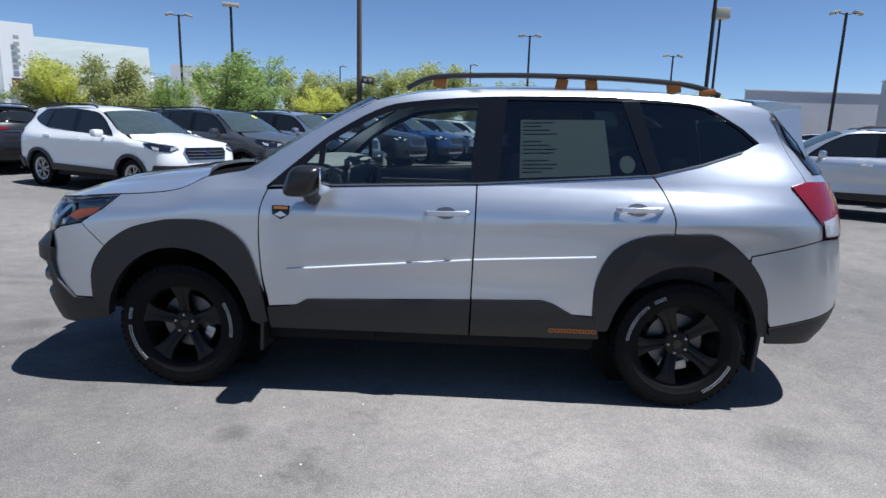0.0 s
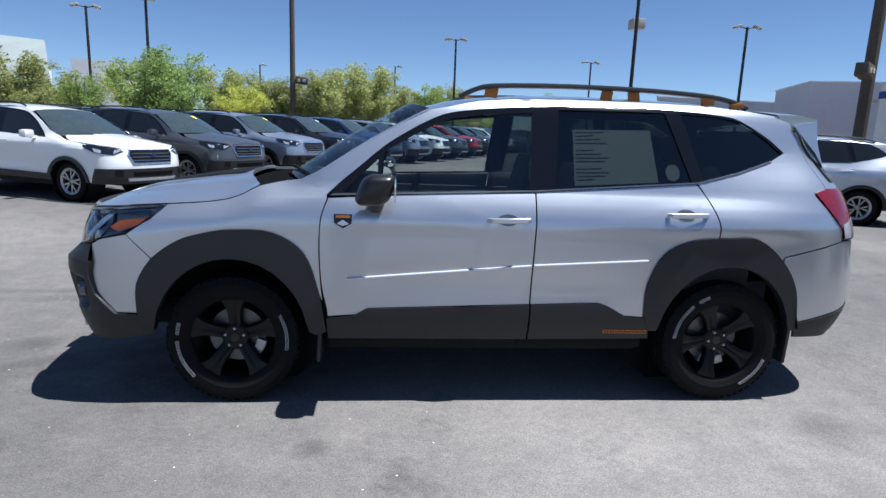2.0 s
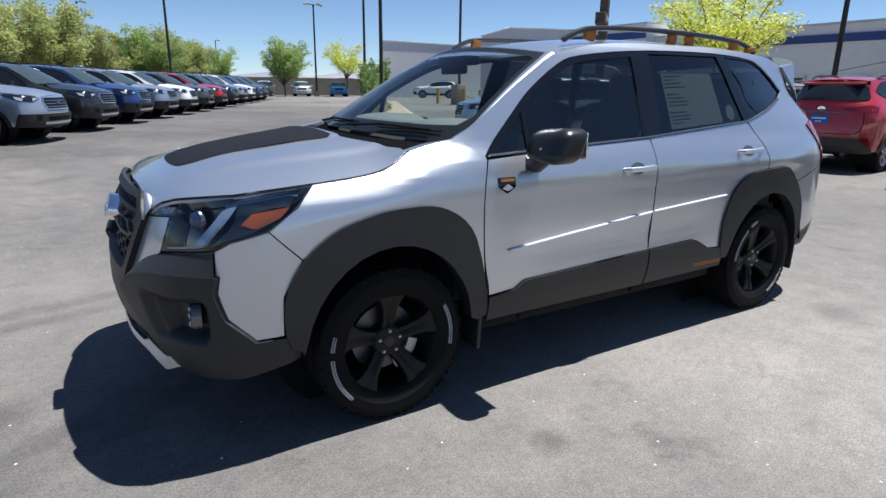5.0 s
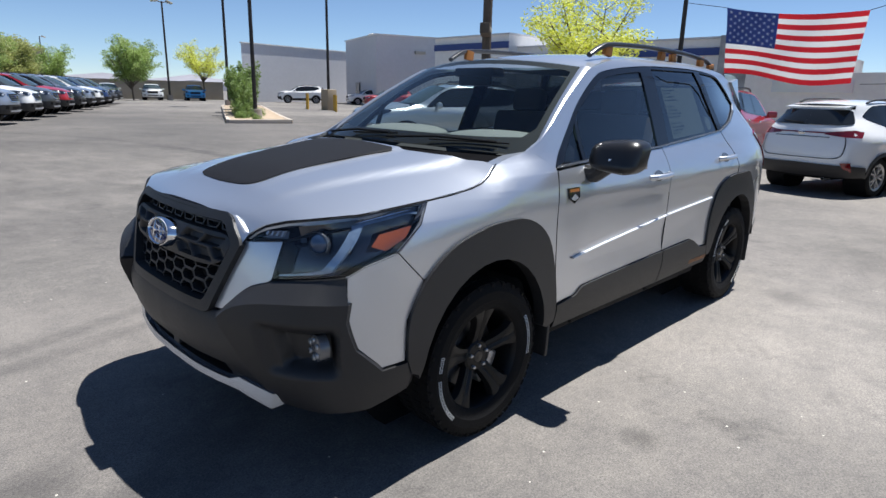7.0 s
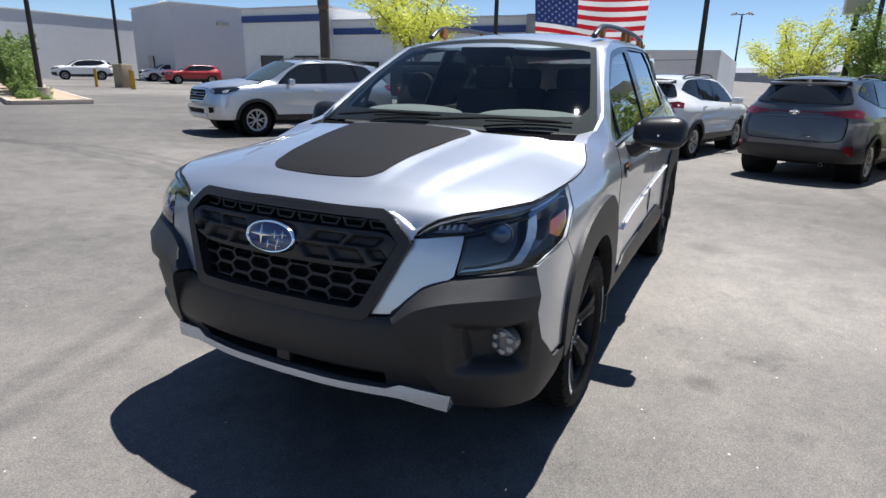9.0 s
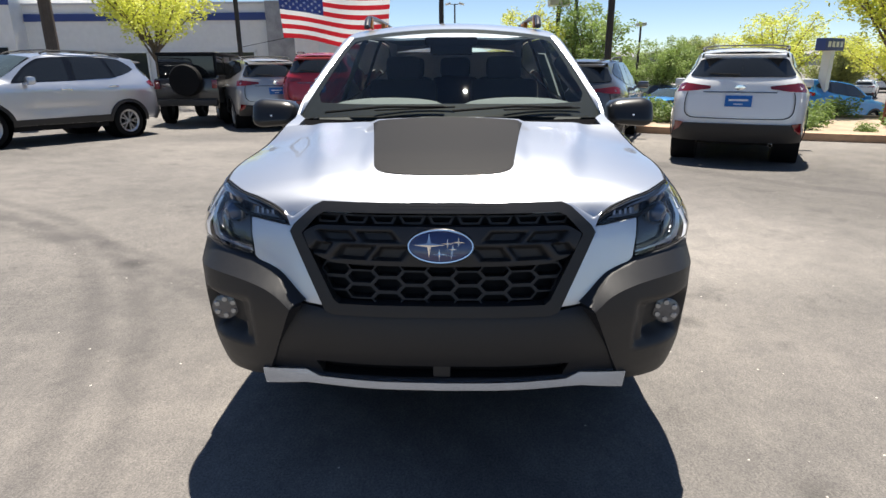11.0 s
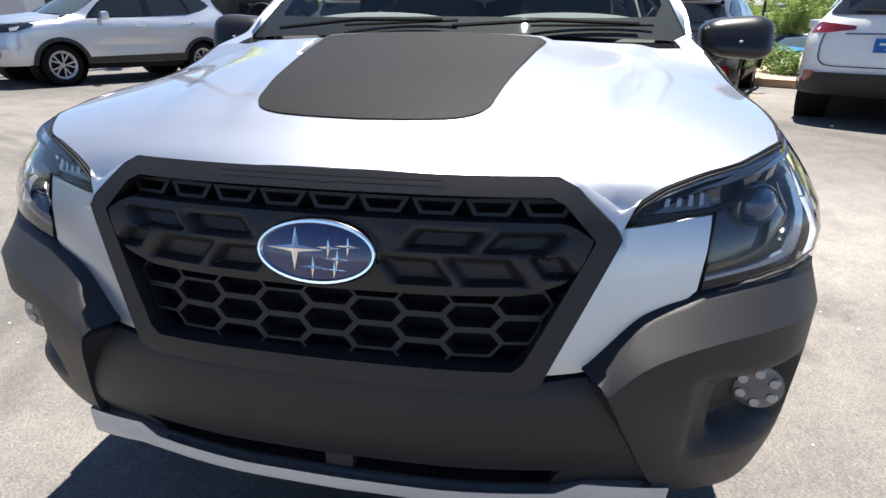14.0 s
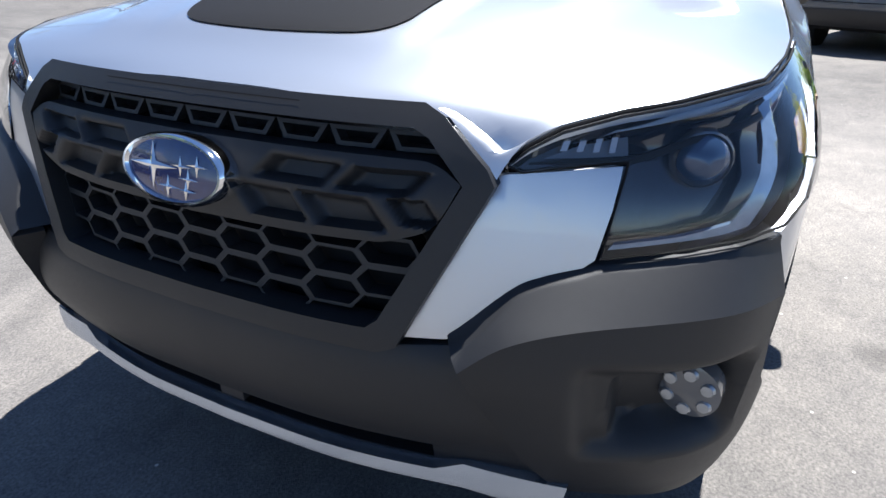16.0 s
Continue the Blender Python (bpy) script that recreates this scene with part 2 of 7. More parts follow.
def patch(loops, fn, size, rim=None, bm=None):
    """A sheet cut to the outline loops[0] with the holes loops[1:], all in two coordinates, laid on the surface fn(u, v).
    rim: a vector or function by which its edges turn in, for thickness."""
    own = bmesh.new()
    loops = [[Vector((p[0], p[1], 0)) for p in lp] for lp in loops]
    flat = [p for lp in loops for p in lp]
    vs = [own.verts.new(p) for p in flat]
    for tri in geometry.tessellate_polygon(loops):
        try:
            own.faces.new([vs[i] for i in tri])
        except ValueError:
            pass
    bmesh.ops.remove_doubles(own, verts=own.verts, dist=1e-5)
    for axis in (0, 1):
        lo, hi = min(p[axis] for p in flat), max(p[axis] for p in flat)
        no = (1, 0, 0) if axis == 0 else (0, 1, 0)
        for k in range(math.ceil(lo / size), math.floor(hi / size) + 1):
            co = (k * size, 0, 0) if axis == 0 else (0, k * size, 0)
            bmesh.ops.bisect_plane(own, geom=own.verts[:] + own.edges[:] + own.faces[:], dist=1e-5, plane_co=co, plane_no=no)
    bmesh.ops.dissolve_degenerate(own, dist=2e-4, edges=own.edges[:])
    bmesh.ops.recalc_face_normals(own, faces=own.faces)
    if sum(f.normal.z * f.calc_area() for f in own.faces) < 0:
        bmesh.ops.reverse_faces(own, faces=own.faces)
    uv = {}
    for v in own.verts:
        uv[v] = (v.co.x, v.co.y)
    for v in own.verts:
        v.co = fn(*uv[v])
    if rim is not None:
        edges = [e for e in own.edges if len(e.link_faces) == 1]
        src = {}
        out = bmesh.ops.extrude_edge_only(own, edges=edges)["geom"]
        for v in out:
            if isinstance(v, bmesh.types.BMVert):
                v.co += rim(v.co) if callable(rim) else Vector(rim)
    if bm is None:
        return own
    tmp = bpy.data.meshes.new("tmp")
    own.to_mesh(tmp)
    own.free()
    bm.from_mesh(tmp)
    bpy.data.meshes.remove(tmp)
    return bm


def mirrored(bm):
    """The same sheet on the car's other side."""
    out = bm.copy()
    for v in out.verts:
        v.co.y = -v.co.y
    bmesh.ops.reverse_faces(out, faces=out.faces)
    return out


# ---- the ground: one sheet, gently sloping ----
def lot(x, y):
    rise = 0.26 * step01(2, 18, y) + 0.25 * step01(22, 50, y)
    return rise - 0.12 * step01(2.5, 10, x) - 0.027 * min(max(0.0, x - 13), 30.0) * (1 - step01(8, 35, y)) - 0.75 * step01(13, 20, x) * (1 - step01(-10, -4, y))


# ---- the body surface of a car: u runs along the flank (u = x there) and round both ends, z up; the nose points to -x ----
NOSE = [(-1.72, 0.907), (-1.89, 0.901), (-2.00, 0.874), (-2.10, 0.795), (-2.17, 0.665), (-2.225, 0.48), (-2.265, 0.25), (-2.275, 0.0)]
TAIL = [(1.72, 0.876), (1.92, 0.848), (2.09, 0.79), (2.21, 0.675), (2.29, 0.47), (2.34, 0.22), (2.35, 0.0)]


def ends(pts, sign):
    u, out = pts[0][0], []
    for i, p in enumerate(pts):
        u += sign * (math.dist(p, pts[i - 1]) if i else 0)
        out.append((u, *p))
    return out


_nose, _tail = ends(NOSE, -1), ends(TAIL, 1)
U_NOSE, U_TAIL = _nose[-1][0], _tail[-1][0]
_flank = [(-1.30, -1.30, 0.908), (-0.85, -0.85, 0.895), (0.0, 0.0, 0.889), (0.8, 0.8, 0.890), (1.33, 1.33, 0.897)]
_plan = _nose[::-1] + _flank + _tail
plan_x, plan_y = table([(p[0], p[1]) for p in _plan]), table([(p[0], p[2]) for p in _plan])
side_w = table([(0.28, 0.80), (0.36, 0.835), (0.45, 0.858), (0.56, 0.864), (0.77, 0.866), (0.90, 0.864), (0.98, 0.862), (1.03, 0.852), (1.08, 0.834), (1.12, 0.812), (1.16, 0.788), (1.20, 0.772), (1.28, 0.742), (1.40, 0.695), (1.55, 0.632), (1.62, 0.59), (1.66, 0.54), (1.70, 0.45)])
nose_dx = table([(0.28, 0.13), (0.36, 0.045), (0.45, 0.008), (0.60, -0.012), (0.66, -0.014), (0.75, 0.004), (0.84, 0.024), (0.92, 0.044), (1.0, 0.075), (1.08, 0.14)])
tail_dx = table([(0.28, 0.15), (0.40, 0.06), (0.55, 0.0), (0.75, 0.0), (0.90, 0.02), (1.05, 0.05), (1.20, 0.09), (1.40, 0.22), (1.60, 0.40)])
hood_edge = table([(-2.45, 0.945), (-2.3, 0.99), (-2.1, 1.025), (-1.98, 1.036), (-1.8, 1.044), (-1.655, 1.051), (-1.5, 1.061), (-1.36, 1.080), (-1.28, 1.108), (-1.21, 1.148), (-1.11, 1.172), (-0.94, 1.207), (-0.85, 1.26)])
roof_edge = table([(-1.05, 1.16), (-0.9, 1.235), (-0.75, 1.33), (-0.64, 1.40), (-0.48, 1.49), (-0.32, 1.57), (-0.06, 1.625), (0.41, 1.66), (0.93, 1.662), (1.26, 1.65), (1.54, 1.63), (1.77, 1.605), (1.9, 1.58)])


def nose_u(y):
    """Where on the nose's bend the half-width y lies."""
    for a, b in zip(_nose, _nose[1:]):
        if b[2] <= y <= a[2]:
            return a[0] + (b[0] - a[0]) * (a[2] - y) / (a[2] - b[2])
    return _nose[0][0]


def skin(u, z, out=0.0):
    """A point of the car's left flank (-y), pushed out by out."""
    x, y = plan_x(u), plan_y(u)
    front, rear = 1 - step01(-2.35, -1.75, u), step01(1.75, 2.3, u)
    w = side_w(z) / 0.868
    mid = 1 - max(1 - step01(-2.45, -1.75, u), step01(2.2, 2.9, u) * 0.6)
    y *= 1 + (w - 1) * mid
    x += nose_dx(z) * front - tail_dx(z) * rear
    if u < -0.8 and z > 0.85:
        h = hood_edge(max(u, -2.3))
        y -= 0.055 * step01(h - 0.12, h + 0.04, z) * mid * (1 - step01(-1.1, -0.85, u))
    g = math.exp(-((u + 2.02) / 0.24) ** 2) * step01(0.87, 1.04, z)
    x += 0.030 * g
    y -= 0.045 * g
    if z > 1.1:
        y *= 1 - 0.13 * step01(0.9, 2.0, u) * step01(1.15, 1.45, z)
    # rear haunch and the hollow of the doors
    y += 0.014 * math.exp(-((u - 1.45) / 0.35) ** 2 - ((z - 1.02) / 0.10) ** 2)
    y -= 0.010 * math.exp(-((z - 0.66) / 0.10) ** 2) * step01(-0.85, -0.4, u) * (1 - step01(0.5, 0.95, u))
    y += 0.006 * math.exp(-((z - 1.0) / 0.05) ** 2) * step01(-0.9, -0.6, u) * (1 - step01(1.6, 1.9, u))
    p = Vector((x, -y, z))
    if out:
        e = 0.02
        a, b = skin(u + e, z) - skin(u - e, z), skin(u, z + e) - skin(u, z - e)
        nrm = a.cross(b).normalized()
        p += out * nrm
    return p


HOOD_C = table([(-2.24, 0.965), (-2.18, 0.998), (-2.08, 1.036), (-2.0, 1.068), (-1.69, 1.125), (-1.37, 1.175), (-1.0, 1.235)])
# the hood's rim: along the headlamp's top, then along the fender
RIM = [(nose_u(0.505), 0.936), (nose_u(0.53), 0.958), (nose_u(0.57), 0.980), (nose_u(0.65), 1.000), (nose_u(0.74), 1.012), (-1.98, 1.026), (-1.80, 1.040), (-1.65, 1.051)]
_rim = [skin(u, z) for u, z in RIM] + [skin(x, hood_edge(x)) for x in (-1.5, -1.42, -1.36, -1.28, -1.21, -1.11, -1.02, -0.92)]
_rim = [p for i, p in enumerate(spline(_rim, 4)) if i % 2 == 0]
hood_half, hood_low = table([(p.x, -p.y) for p in _rim]), table([(p.x, p.z) for p in _rim])


def hood_z(x, y):
    """The height of the hood: crowned, falling to its edges, with a raised middle between two creases."""
    c = HOOD_C(x)
    e = hood_low(x)
    s = min(abs(y) / hood_half(x), 1.1)
    z = c - (c - e) * s ** 2.4
    front = step01(-2.14, -1.80, x)
    inner, outer = 0.262 + 0.075 * (x + 2.03), 0.44 + 0.20 * (x + 2.13)
    z += 0.008 * (1 - step01(inner, inner + 0.030, abs(y))) * front
    return z + 0.012 * (1 - step01(outer - 0.038, outer + 0.034, abs(y))) * front


def screen(s, t):
    """The windscreen: s from -1 to 1 across, t from the cowl up to the roof."""
    a = Vector((-1.14 + 0.17 * s * s, 0.775 * s, 1.190 - 0.02 * s * s))
    b = Vector((-0.425 + 0.10 * s * s, 0.585 * s, 1.626 - 0.044 * s * s))
    p = a.lerp(b, t)
    p.z += 0.020 * math.sin(math.pi * t)
    return p


def roof(x, s):
    e = skin(x, roof_edge(x))
    return Vector((x, e.y * s, e.z + 0.042 * (1 - s * s)))


ARCH_F = [(-0.855, 0.40), (-0.89, 0.61), (-0.965, 0.82), (-1.12, 0.925), (-1.32, 0.937), (-1.46, 0.915), (-1.59, 0.872), (-1.715, 0.778), (-1.79, 0.65), (-1.797, 0.50)]
ARCH_R = [(0.865, 0.50), (0.87, 0.68), (0.95, 0.85), (1.11, 0.93), (1.30, 0.945), (1.47, 0.94), (1.63, 0.82), (1.73, 0.67), (1.765, 0.50)]
SILL_T = [(-0.845, 0.485), (-0.70, 0.495), (-0.64, 0.53), (0.225, 0.56)]
SILL_R = [(0.235, 0.56), (0.60, 0.572), (0.66, 0.555), (0.76, 0.50), (0.865, 0.495)]


def inn(v):
    return Vector((0, 0.014 if v.y < 0 else -0.014, 0))


def both(name, loops, fn, size, mat, parent, rim=inn, label=""):
    """The same panel on both flanks, an object each."""
    bm = patch(loops, fn, size, rim)
    other = mirrored(bm)
    return part(name, bm, mat, parent, label), part(name, other, mat, parent, label)


def arch_opening(cx, lo, r, n=14, squash=1.0):
    """Points along a wheel's opening, from front to rear."""
    return [(cx + r * math.cos(math.pi * (1 - k / n)), max(lo, 0.345 + squash * r * math.sin(math.pi * (1 - k / n)))) for k in range(n + 1)]


# ---- wheels ----
def wheel_meshes():
    """Meshes of one wheel round its hub, the outer face towards -y."""
    out = {}
    bm = bmesh.new()
    lathe(bm, [(0.218, 0.10), (0.235, 0.112), (0.285, 0.115), (0.320, 0.108), (0.333, 0.098), (0.338, 0.06), (0.339, 0.0), (0.338, -0.06), (0.333, -0.098), (0.320, -0.108), (0.300, -0.114), (0.298, -0.1155), (0.262, -0.1155), (0.260, -0.114), (0.240, -0.110), (0.226, -0.104), (0.218, -0.096)], 64)
    out["tyre"] = bm
    bm = bmesh.new()
    rnd = random.Random(4)
    for i in range(56):
        a = 2 * math.pi * (i + rnd.uniform(-0.15, 0.15)) / 56
        for y, w, r in ((-0.086, 0.038, 0.3345), (-0.035, 0.036, 0.339), (0.035, 0.036, 0.339), (0.086, 0.038, 0.3345)):
            b = a + (0.05 if abs(y) < 0.05 else 0.0)
            rot = Matrix.Rotation(-b, 3, "Y")
            box(bm, rot @ Vector((r, y, 0)), (0.006, w, 0.027), rot)
        if i % 2:
            rot = Matrix.Rotation(-a, 3, "Y")
            box(bm, rot @ Vector((0.320, -0.106, 0)), (0.022, 0.006, 0.016), rot)
    out["tread"] = bm
    bm = bmesh.new()
    lathe(bm, [(0.205, 0.09), (0.208, -0.06), (0.216, -0.092), (0.224, -0.102), (0.228, -0.104), (0.228, -0.100), (0.220, 0.09)], 64)
    lathe(bm, [(0.0, -0.062), (0.040, -0.062), (0.062, -0.058), (0.070, -0.050), (0.075, -0.02), (0.075, 0.03)], 32)
    for i in range(5):
        rot = Matrix.Rotation(2 * math.pi * (i + 0.25) / 5, 4, "Y")
        prof = [(0.05, 0.036, -0.052), (0.10, 0.036, -0.070), (0.15, 0.042, -0.084), (0.185, 0.055, -0.094), (0.214, 0.078, -0.098)]
        rows = []
        for r, w, y in prof:
            rows.append([bm.verts.new(rot @ Vector((r, yy, ww))) for ww, yy in ((-w, y + 0.035), (-w * 0.8, y + 0.006), (-w * 0.35, y + 0.002), (0, y + 0.009), (w * 0.35, y + 0.002), (w * 0.8, y + 0.006), (w, y + 0.035))])
        for a, b in zip(rows, rows[1:]):
            for k in range(6):
                bm.faces.new((a[k], a[k + 1], b[k + 1], b[k]))
    bmesh.ops.recalc_face_normals(bm, faces=bm.faces)
    out["rim"] = bm
    bm = bmesh.new()
    lathe(bm, [(0.07, 0.0), (0.148, 0.0), (0.148, 0.02), (0.07, 0.02)], 40)
    out["brake_disc"] = bm
    bm = bmesh.new()
    for k in range(4):
        a = radians(-28 + 15 * k)
        box(bm, (0.135 * math.cos(a), -0.01, 0.135 * math.sin(a)), (0.05, 0.045, 0.042), Matrix.Rotation(-a, 3, "Y"), 0.006)
    out["brake_caliper"] = bm
    bm = bmesh.new()
    lathe(bm, [(0.0, -0.066), (0.024, -0.065), (0.028, -0.060), (0.028, -0.05)], 24)
    out["hub_cap"] = bm
    bm = bmesh.new()
    lathe(bm, [(0.0, -0.074), (0.006, -0.074), (0.009, -0.070), (0.010, -0.045)], 6)
    out["lug_nut"] = bm
    # raised white lettering, as plain outlined bars round two stretches of the sidewall
    bm = bmesh.new()
    def bars(a0, n, step, skip=()):
        for k in range(n):
            if k in skip:
                continue
            a = radians(a0 + k * step)
            rot = Matrix.Rotation(-a, 3, "Y")
            for dr, dz, s in ((-0.007, 0, (0.0014, 0.002, 0.010)), (0.007, 0, (0.0014, 0.002, 0.010)), (0, -0.005, (0.0145, 0.002, 0.0014)), (0, 0.005, (0.0145, 0.002, 0.0014))):
                box(bm, rot @ Vector((0.279 + dr, -0.1165, dz)), s, rot)
    bars(27, 12, 3.4)
    bars(198, 19, 3.4, (4, 5))
    out["raised_lettering"] = bm
    return out


WHEEL = {}
for _k, _bm in wheel_meshes().items():
    _mat = {"tyre": RUBBER, "tread": RUBBER, "rim": WHEELB, "brake_disc": DISC, "brake_caliper": STEEL, "hub_cap": GLOSSB, "lug_nut": STEEL, "raised_lettering": WHITE}[_k]
    _me = bpy.data.meshes.new(_k)
    _bm.to_mesh(_me)
    _bm.free()
    _me.materials.append(_mat)
    _me.polygons.foreach_set("use_smooth", [True] * len(_me.polygons))
    _me.set_sharp_from_angle(angle=radians(30))
    WHEEL[_k] = _me


def wheel(parent, x, y, z, turn=0.0, detail=True, spin=0.0):
    tyre = new("wheel", WHEEL["tyre"])
    tyre.parent = parent
    tyre.matrix_basis = pose(x, y, z, 0, 0, turn + (180 if y > 0 else 0)) @ pose(0, 0, 0, 0, spin, 0)
    for k in ("tread", "rim", "brake_disc", "brake_caliper", "hub_cap", "raised_lettering"):
        ob = new(k, WHEEL[k])
        ob.parent = tyre
        if k in ("tread", "raised_lettering"):
            ob["kind"] = "stuff"
    for i in range(5):
        ob = new("lug_nut", WHEEL["lug_nut"])
        ob.parent = tyre
        a = radians(72 * i + 54)
        ob.location = (0.050 * math.cos(a), 0.0, 0.050 * math.sin(a))
    return tyre


# ---- the silver car in the middle ----
hero = thing("suv", "silver suv with black plastic cladding and copper accents on asphalt", "car")
side = lambda u, z: skin(u, z)
proud = lambda d: (lambda u, z: skin(u, z, d))
G = 0.004

both("front_door", [spline([(-0.845, 1.10), (-0.878, 1.0), (-0.886, 0.85), (-0.876, 0.66), (-0.85, 0.53)], 4) + [(-0.845, 0.485)] + SILL_T[1:] + [(0.225, 0.58), (0.232, 0.90), (0.236, 1.152), (-0.3, 1.132)]], side, 0.05, SILVER, hero)
both("rear_door", [[(0.244, 1.156), (0.240, 0.90), (0.233, 0.58)] + SILL_R + spline(ARCH_R[:4], 4)[1:] + [(1.238, 0.938)] + spline([(1.238, 0.95), (1.232, 1.03), (1.19, 1.14), (1.135, 1.222)], 4) + [(0.7, 1.186)]], side, 0.05, SILVER, hero)
both("front_fender", [[(-0.854, 1.10)] + spline([(-0.885, 1.0), (-0.893, 0.85), (-0.884, 0.66), (-0.872, 0.56)], 4) + spline(ARCH_F[1:8], 4)[:-1] + [(-1.716, 0.7835), (-1.833, 0.900), (-1.715, 0.982), (-1.645, 1.046)] + [(x, hood_edge(x) - 0.004) for x in (-1.60, -1.52, -1.40, -1.34, -1.28, -1.24, -1.20, -1.11, -1.03, -0.985)] + [(-0.955, 1.195)] + [(-0.86, 1.15)]], side, 0.05, SILVER, hero)
ROOF_TOP = [(x, roof_edge(x)) for x in (-1.02, -0.9, -0.75, -0.64, -0.48, -0.32, -0.06, 0.2, 0.41, 0.7, 0.93, 1.26, 1.54, 1.78)]
both("body_side", [[(-0.86, 1.115), (-0.945, 1.175)] + ROOF_TOP + spline([(1.80, 1.56), (1.88, 1.42), (1.965, 1.25)], 4) + [(1.97, 1.215), (1.85, 1.19), (1.95, 1.075), (2.03, 1.0), (2.03, 0.93), (1.64, 0.845)] + spline(ARCH_R[4:7][::-1], 4) + [(1.246, 0.946)] + spline([(1.244, 0.95), (1.24, 1.03), (1.198, 1.14), (1.145, 1.225)], 4) + [(1.40, 1.285), (1.60, 1.345), (1.725, 1.405)] + spline([(1.64, 1.475), (1.46, 1.575), (1.32, 1.603), (1.04, 1.620), (0.72, 1.623), (0.27, 1.610), (-0.14, 1.572), (-0.31, 1.525), (-0.52, 1.405), (-0.64, 1.31), (-0.78, 1.19)], 3)], side, 0.05, SILVER, hero)
both("rear_bumper", [[(1.645, 0.838), (2.04, 0.925), (2.4, 0.93), (U_TAIL, 0.93), (U_TAIL, 0.56), (2.3, 0.56), (1.79, 0.47), (1.765, 0.52)] + spline([(1.765, 0.52), (1.73, 0.67), (1.645, 0.81)], 4)], side, 0.06, SILVER, hero)
both("rear_bumper_cladding", [[(1.765, 0.46), (1.79, 0.463), (2.3, 0.553), (U_TAIL, 0.553), (U_TAIL, 0.34), (2.2, 0.36), (1.78, 0.375)]], proud(0.006), 0.06, PLASTIC, hero)
both("tail_lamp", [[(1.855, 1.188), (1.97, 1.212), (2.15, 1.212), (2.45, 1.19), (2.45, 1.09), (2.25, 1.06), (2.205, 0.938), (2.036, 0.938), (2.036, 0.99), (1.955, 1.075)]], proud(0.008), 0.05, REDLENS, hero)
both("reversing_lamp", [[(2.03, 1.02), (2.19, 1.05), (2.195, 0.945), (2.045, 0.945)]], proud(0.011), 0.05, LAMPGREY, hero)
bm = patch([[(1.98, 1.43), (1.92, 1.535), (U_TAIL, 1.535), (U_TAIL, 1.25), (2.08, 1.25)]], proud(0.006), 0.06)
part("rear_window", mirrored(bm), DARKGLASS, hero)
part("rear_window", bm, DARKGLASS, hero)
bm = patch([[(1.98, 1.21), (1.97, 1.25), (1.885, 1.42), (1.83, 1.53), (U_TAIL, 1.53), (U_TAIL, 0.935), (2.2, 0.935), (2.2, 1.06), (2.46, 1.08), (2.46, 1.21)]], side, 0.06, inn)
part("tailgate", mirrored(bm), SILVER, hero)
part("tailgate", bm, SILVER, hero)
# roof, roof spoiler
part("roof", patch([[(-0.395, 0.0), (-0.39, 0.45), (-0.33, 0.85), (-0.315, 1.0), (1.80, 1.0), (1.86, 0.6), (1.88, 0), (1.86, -0.6), (1.80, -1), (-0.315, -1), (-0.33, -0.85), (-0.39, -0.45)]], lambda x, s: roof(x, -s), 0.08, (0, 0, -0.012)), SILVER, hero)
bm = bmesh.new()
rows = []
for k in range(13):
    q = -1 + k / 6
    zc = 1.616 + 0.036 * (1 - q * q)
    rows.append([bm.verts.new((x, 0.545 * q, zc + dz)) for x, dz in ((1.70, 0.008), (1.84, 0.006), (2.01 - 0.05 * q * q, -0.012), (2.00 - 0.05 * q * q, -0.034), (1.92, -0.075), (1.79, -0.075))])
for r0, r1 in zip(rows, rows[1:]):
    for k in range(6):
        bm.faces.new((r0[k], r0[(k + 1) % 6], r1[(k + 1) % 6], r1[k]))
bm.faces.new(rows[0])
bm.faces.new(rows[-1][::-1])
bmesh.ops.recalc_face_normals(bm, faces=bm.faces)
part("roof_spoiler", bm, SILVER, hero)
for sg in (-1, 1):
    bm = bmesh.new()
    ends_ = [[bm.verts.new((x, sg * (y0 + dy), z)) for x, y0, z in ((1.80, 0.548, 1.565), (1.945, 0.538, 1.592), (1.955, 0.560, 1.46), (1.985, 0.590, 1.33), (1.93, 0.585, 1.41))] for dy in (0.0, 0.022)]
    bm.faces.new(ends_[0])
    bm.faces.new(ends_[1][::-1])
    for k in range(5):
        bm.faces.new((ends_[0][k], ends_[1][k], ends_[1][(k + 1) % 5], ends_[0][(k + 1) % 5]))
    bmesh.ops.recalc_face_normals(bm, faces=bm.faces)
    part("spoiler_winglet", bm, SILVER, hero)
# hood with its matt decal
HOOD = [(-2.178, 0.0), (-2.172, 0.30), (-2.152, 0.43)] + [(p.x + 0.003, -p.y - 0.003) for p in (skin(u, z) for u, z in RIM)] + [(x, hood_half(x) - 0.008) for x in (-1.55, -1.45, -1.38, -1.32, -1.26, -1.215)] + [(-1.215, 0.72), (-1.25, 0.62), (-1.30, 0.48), (-1.332, 0.36), (-1.338, 0.2), (-1.335, 0)]
HOOD = HOOD + [(x, -y) for x, y in HOOD[-2:0:-1]]


def resample(pts, n):
    """n + 1 points at even steps along a line of points."""
    acc = [0.0]
    for p, q in zip(pts, pts[1:]):
        acc.append(acc[-1] + math.dist(p, q))
    out, k = [], 0
    for i in range(n + 1):
        d = acc[-1] * i / n
        while k < len(pts) - 2 and acc[k + 1] < d:
            k += 1
        f = (d - acc[k]) / (acc[k + 1] - acc[k])
        out.append(Vector(pts[k]).lerp(Vector(pts[k + 1]), min(max(f, 0.0), 1.0)))
    return out


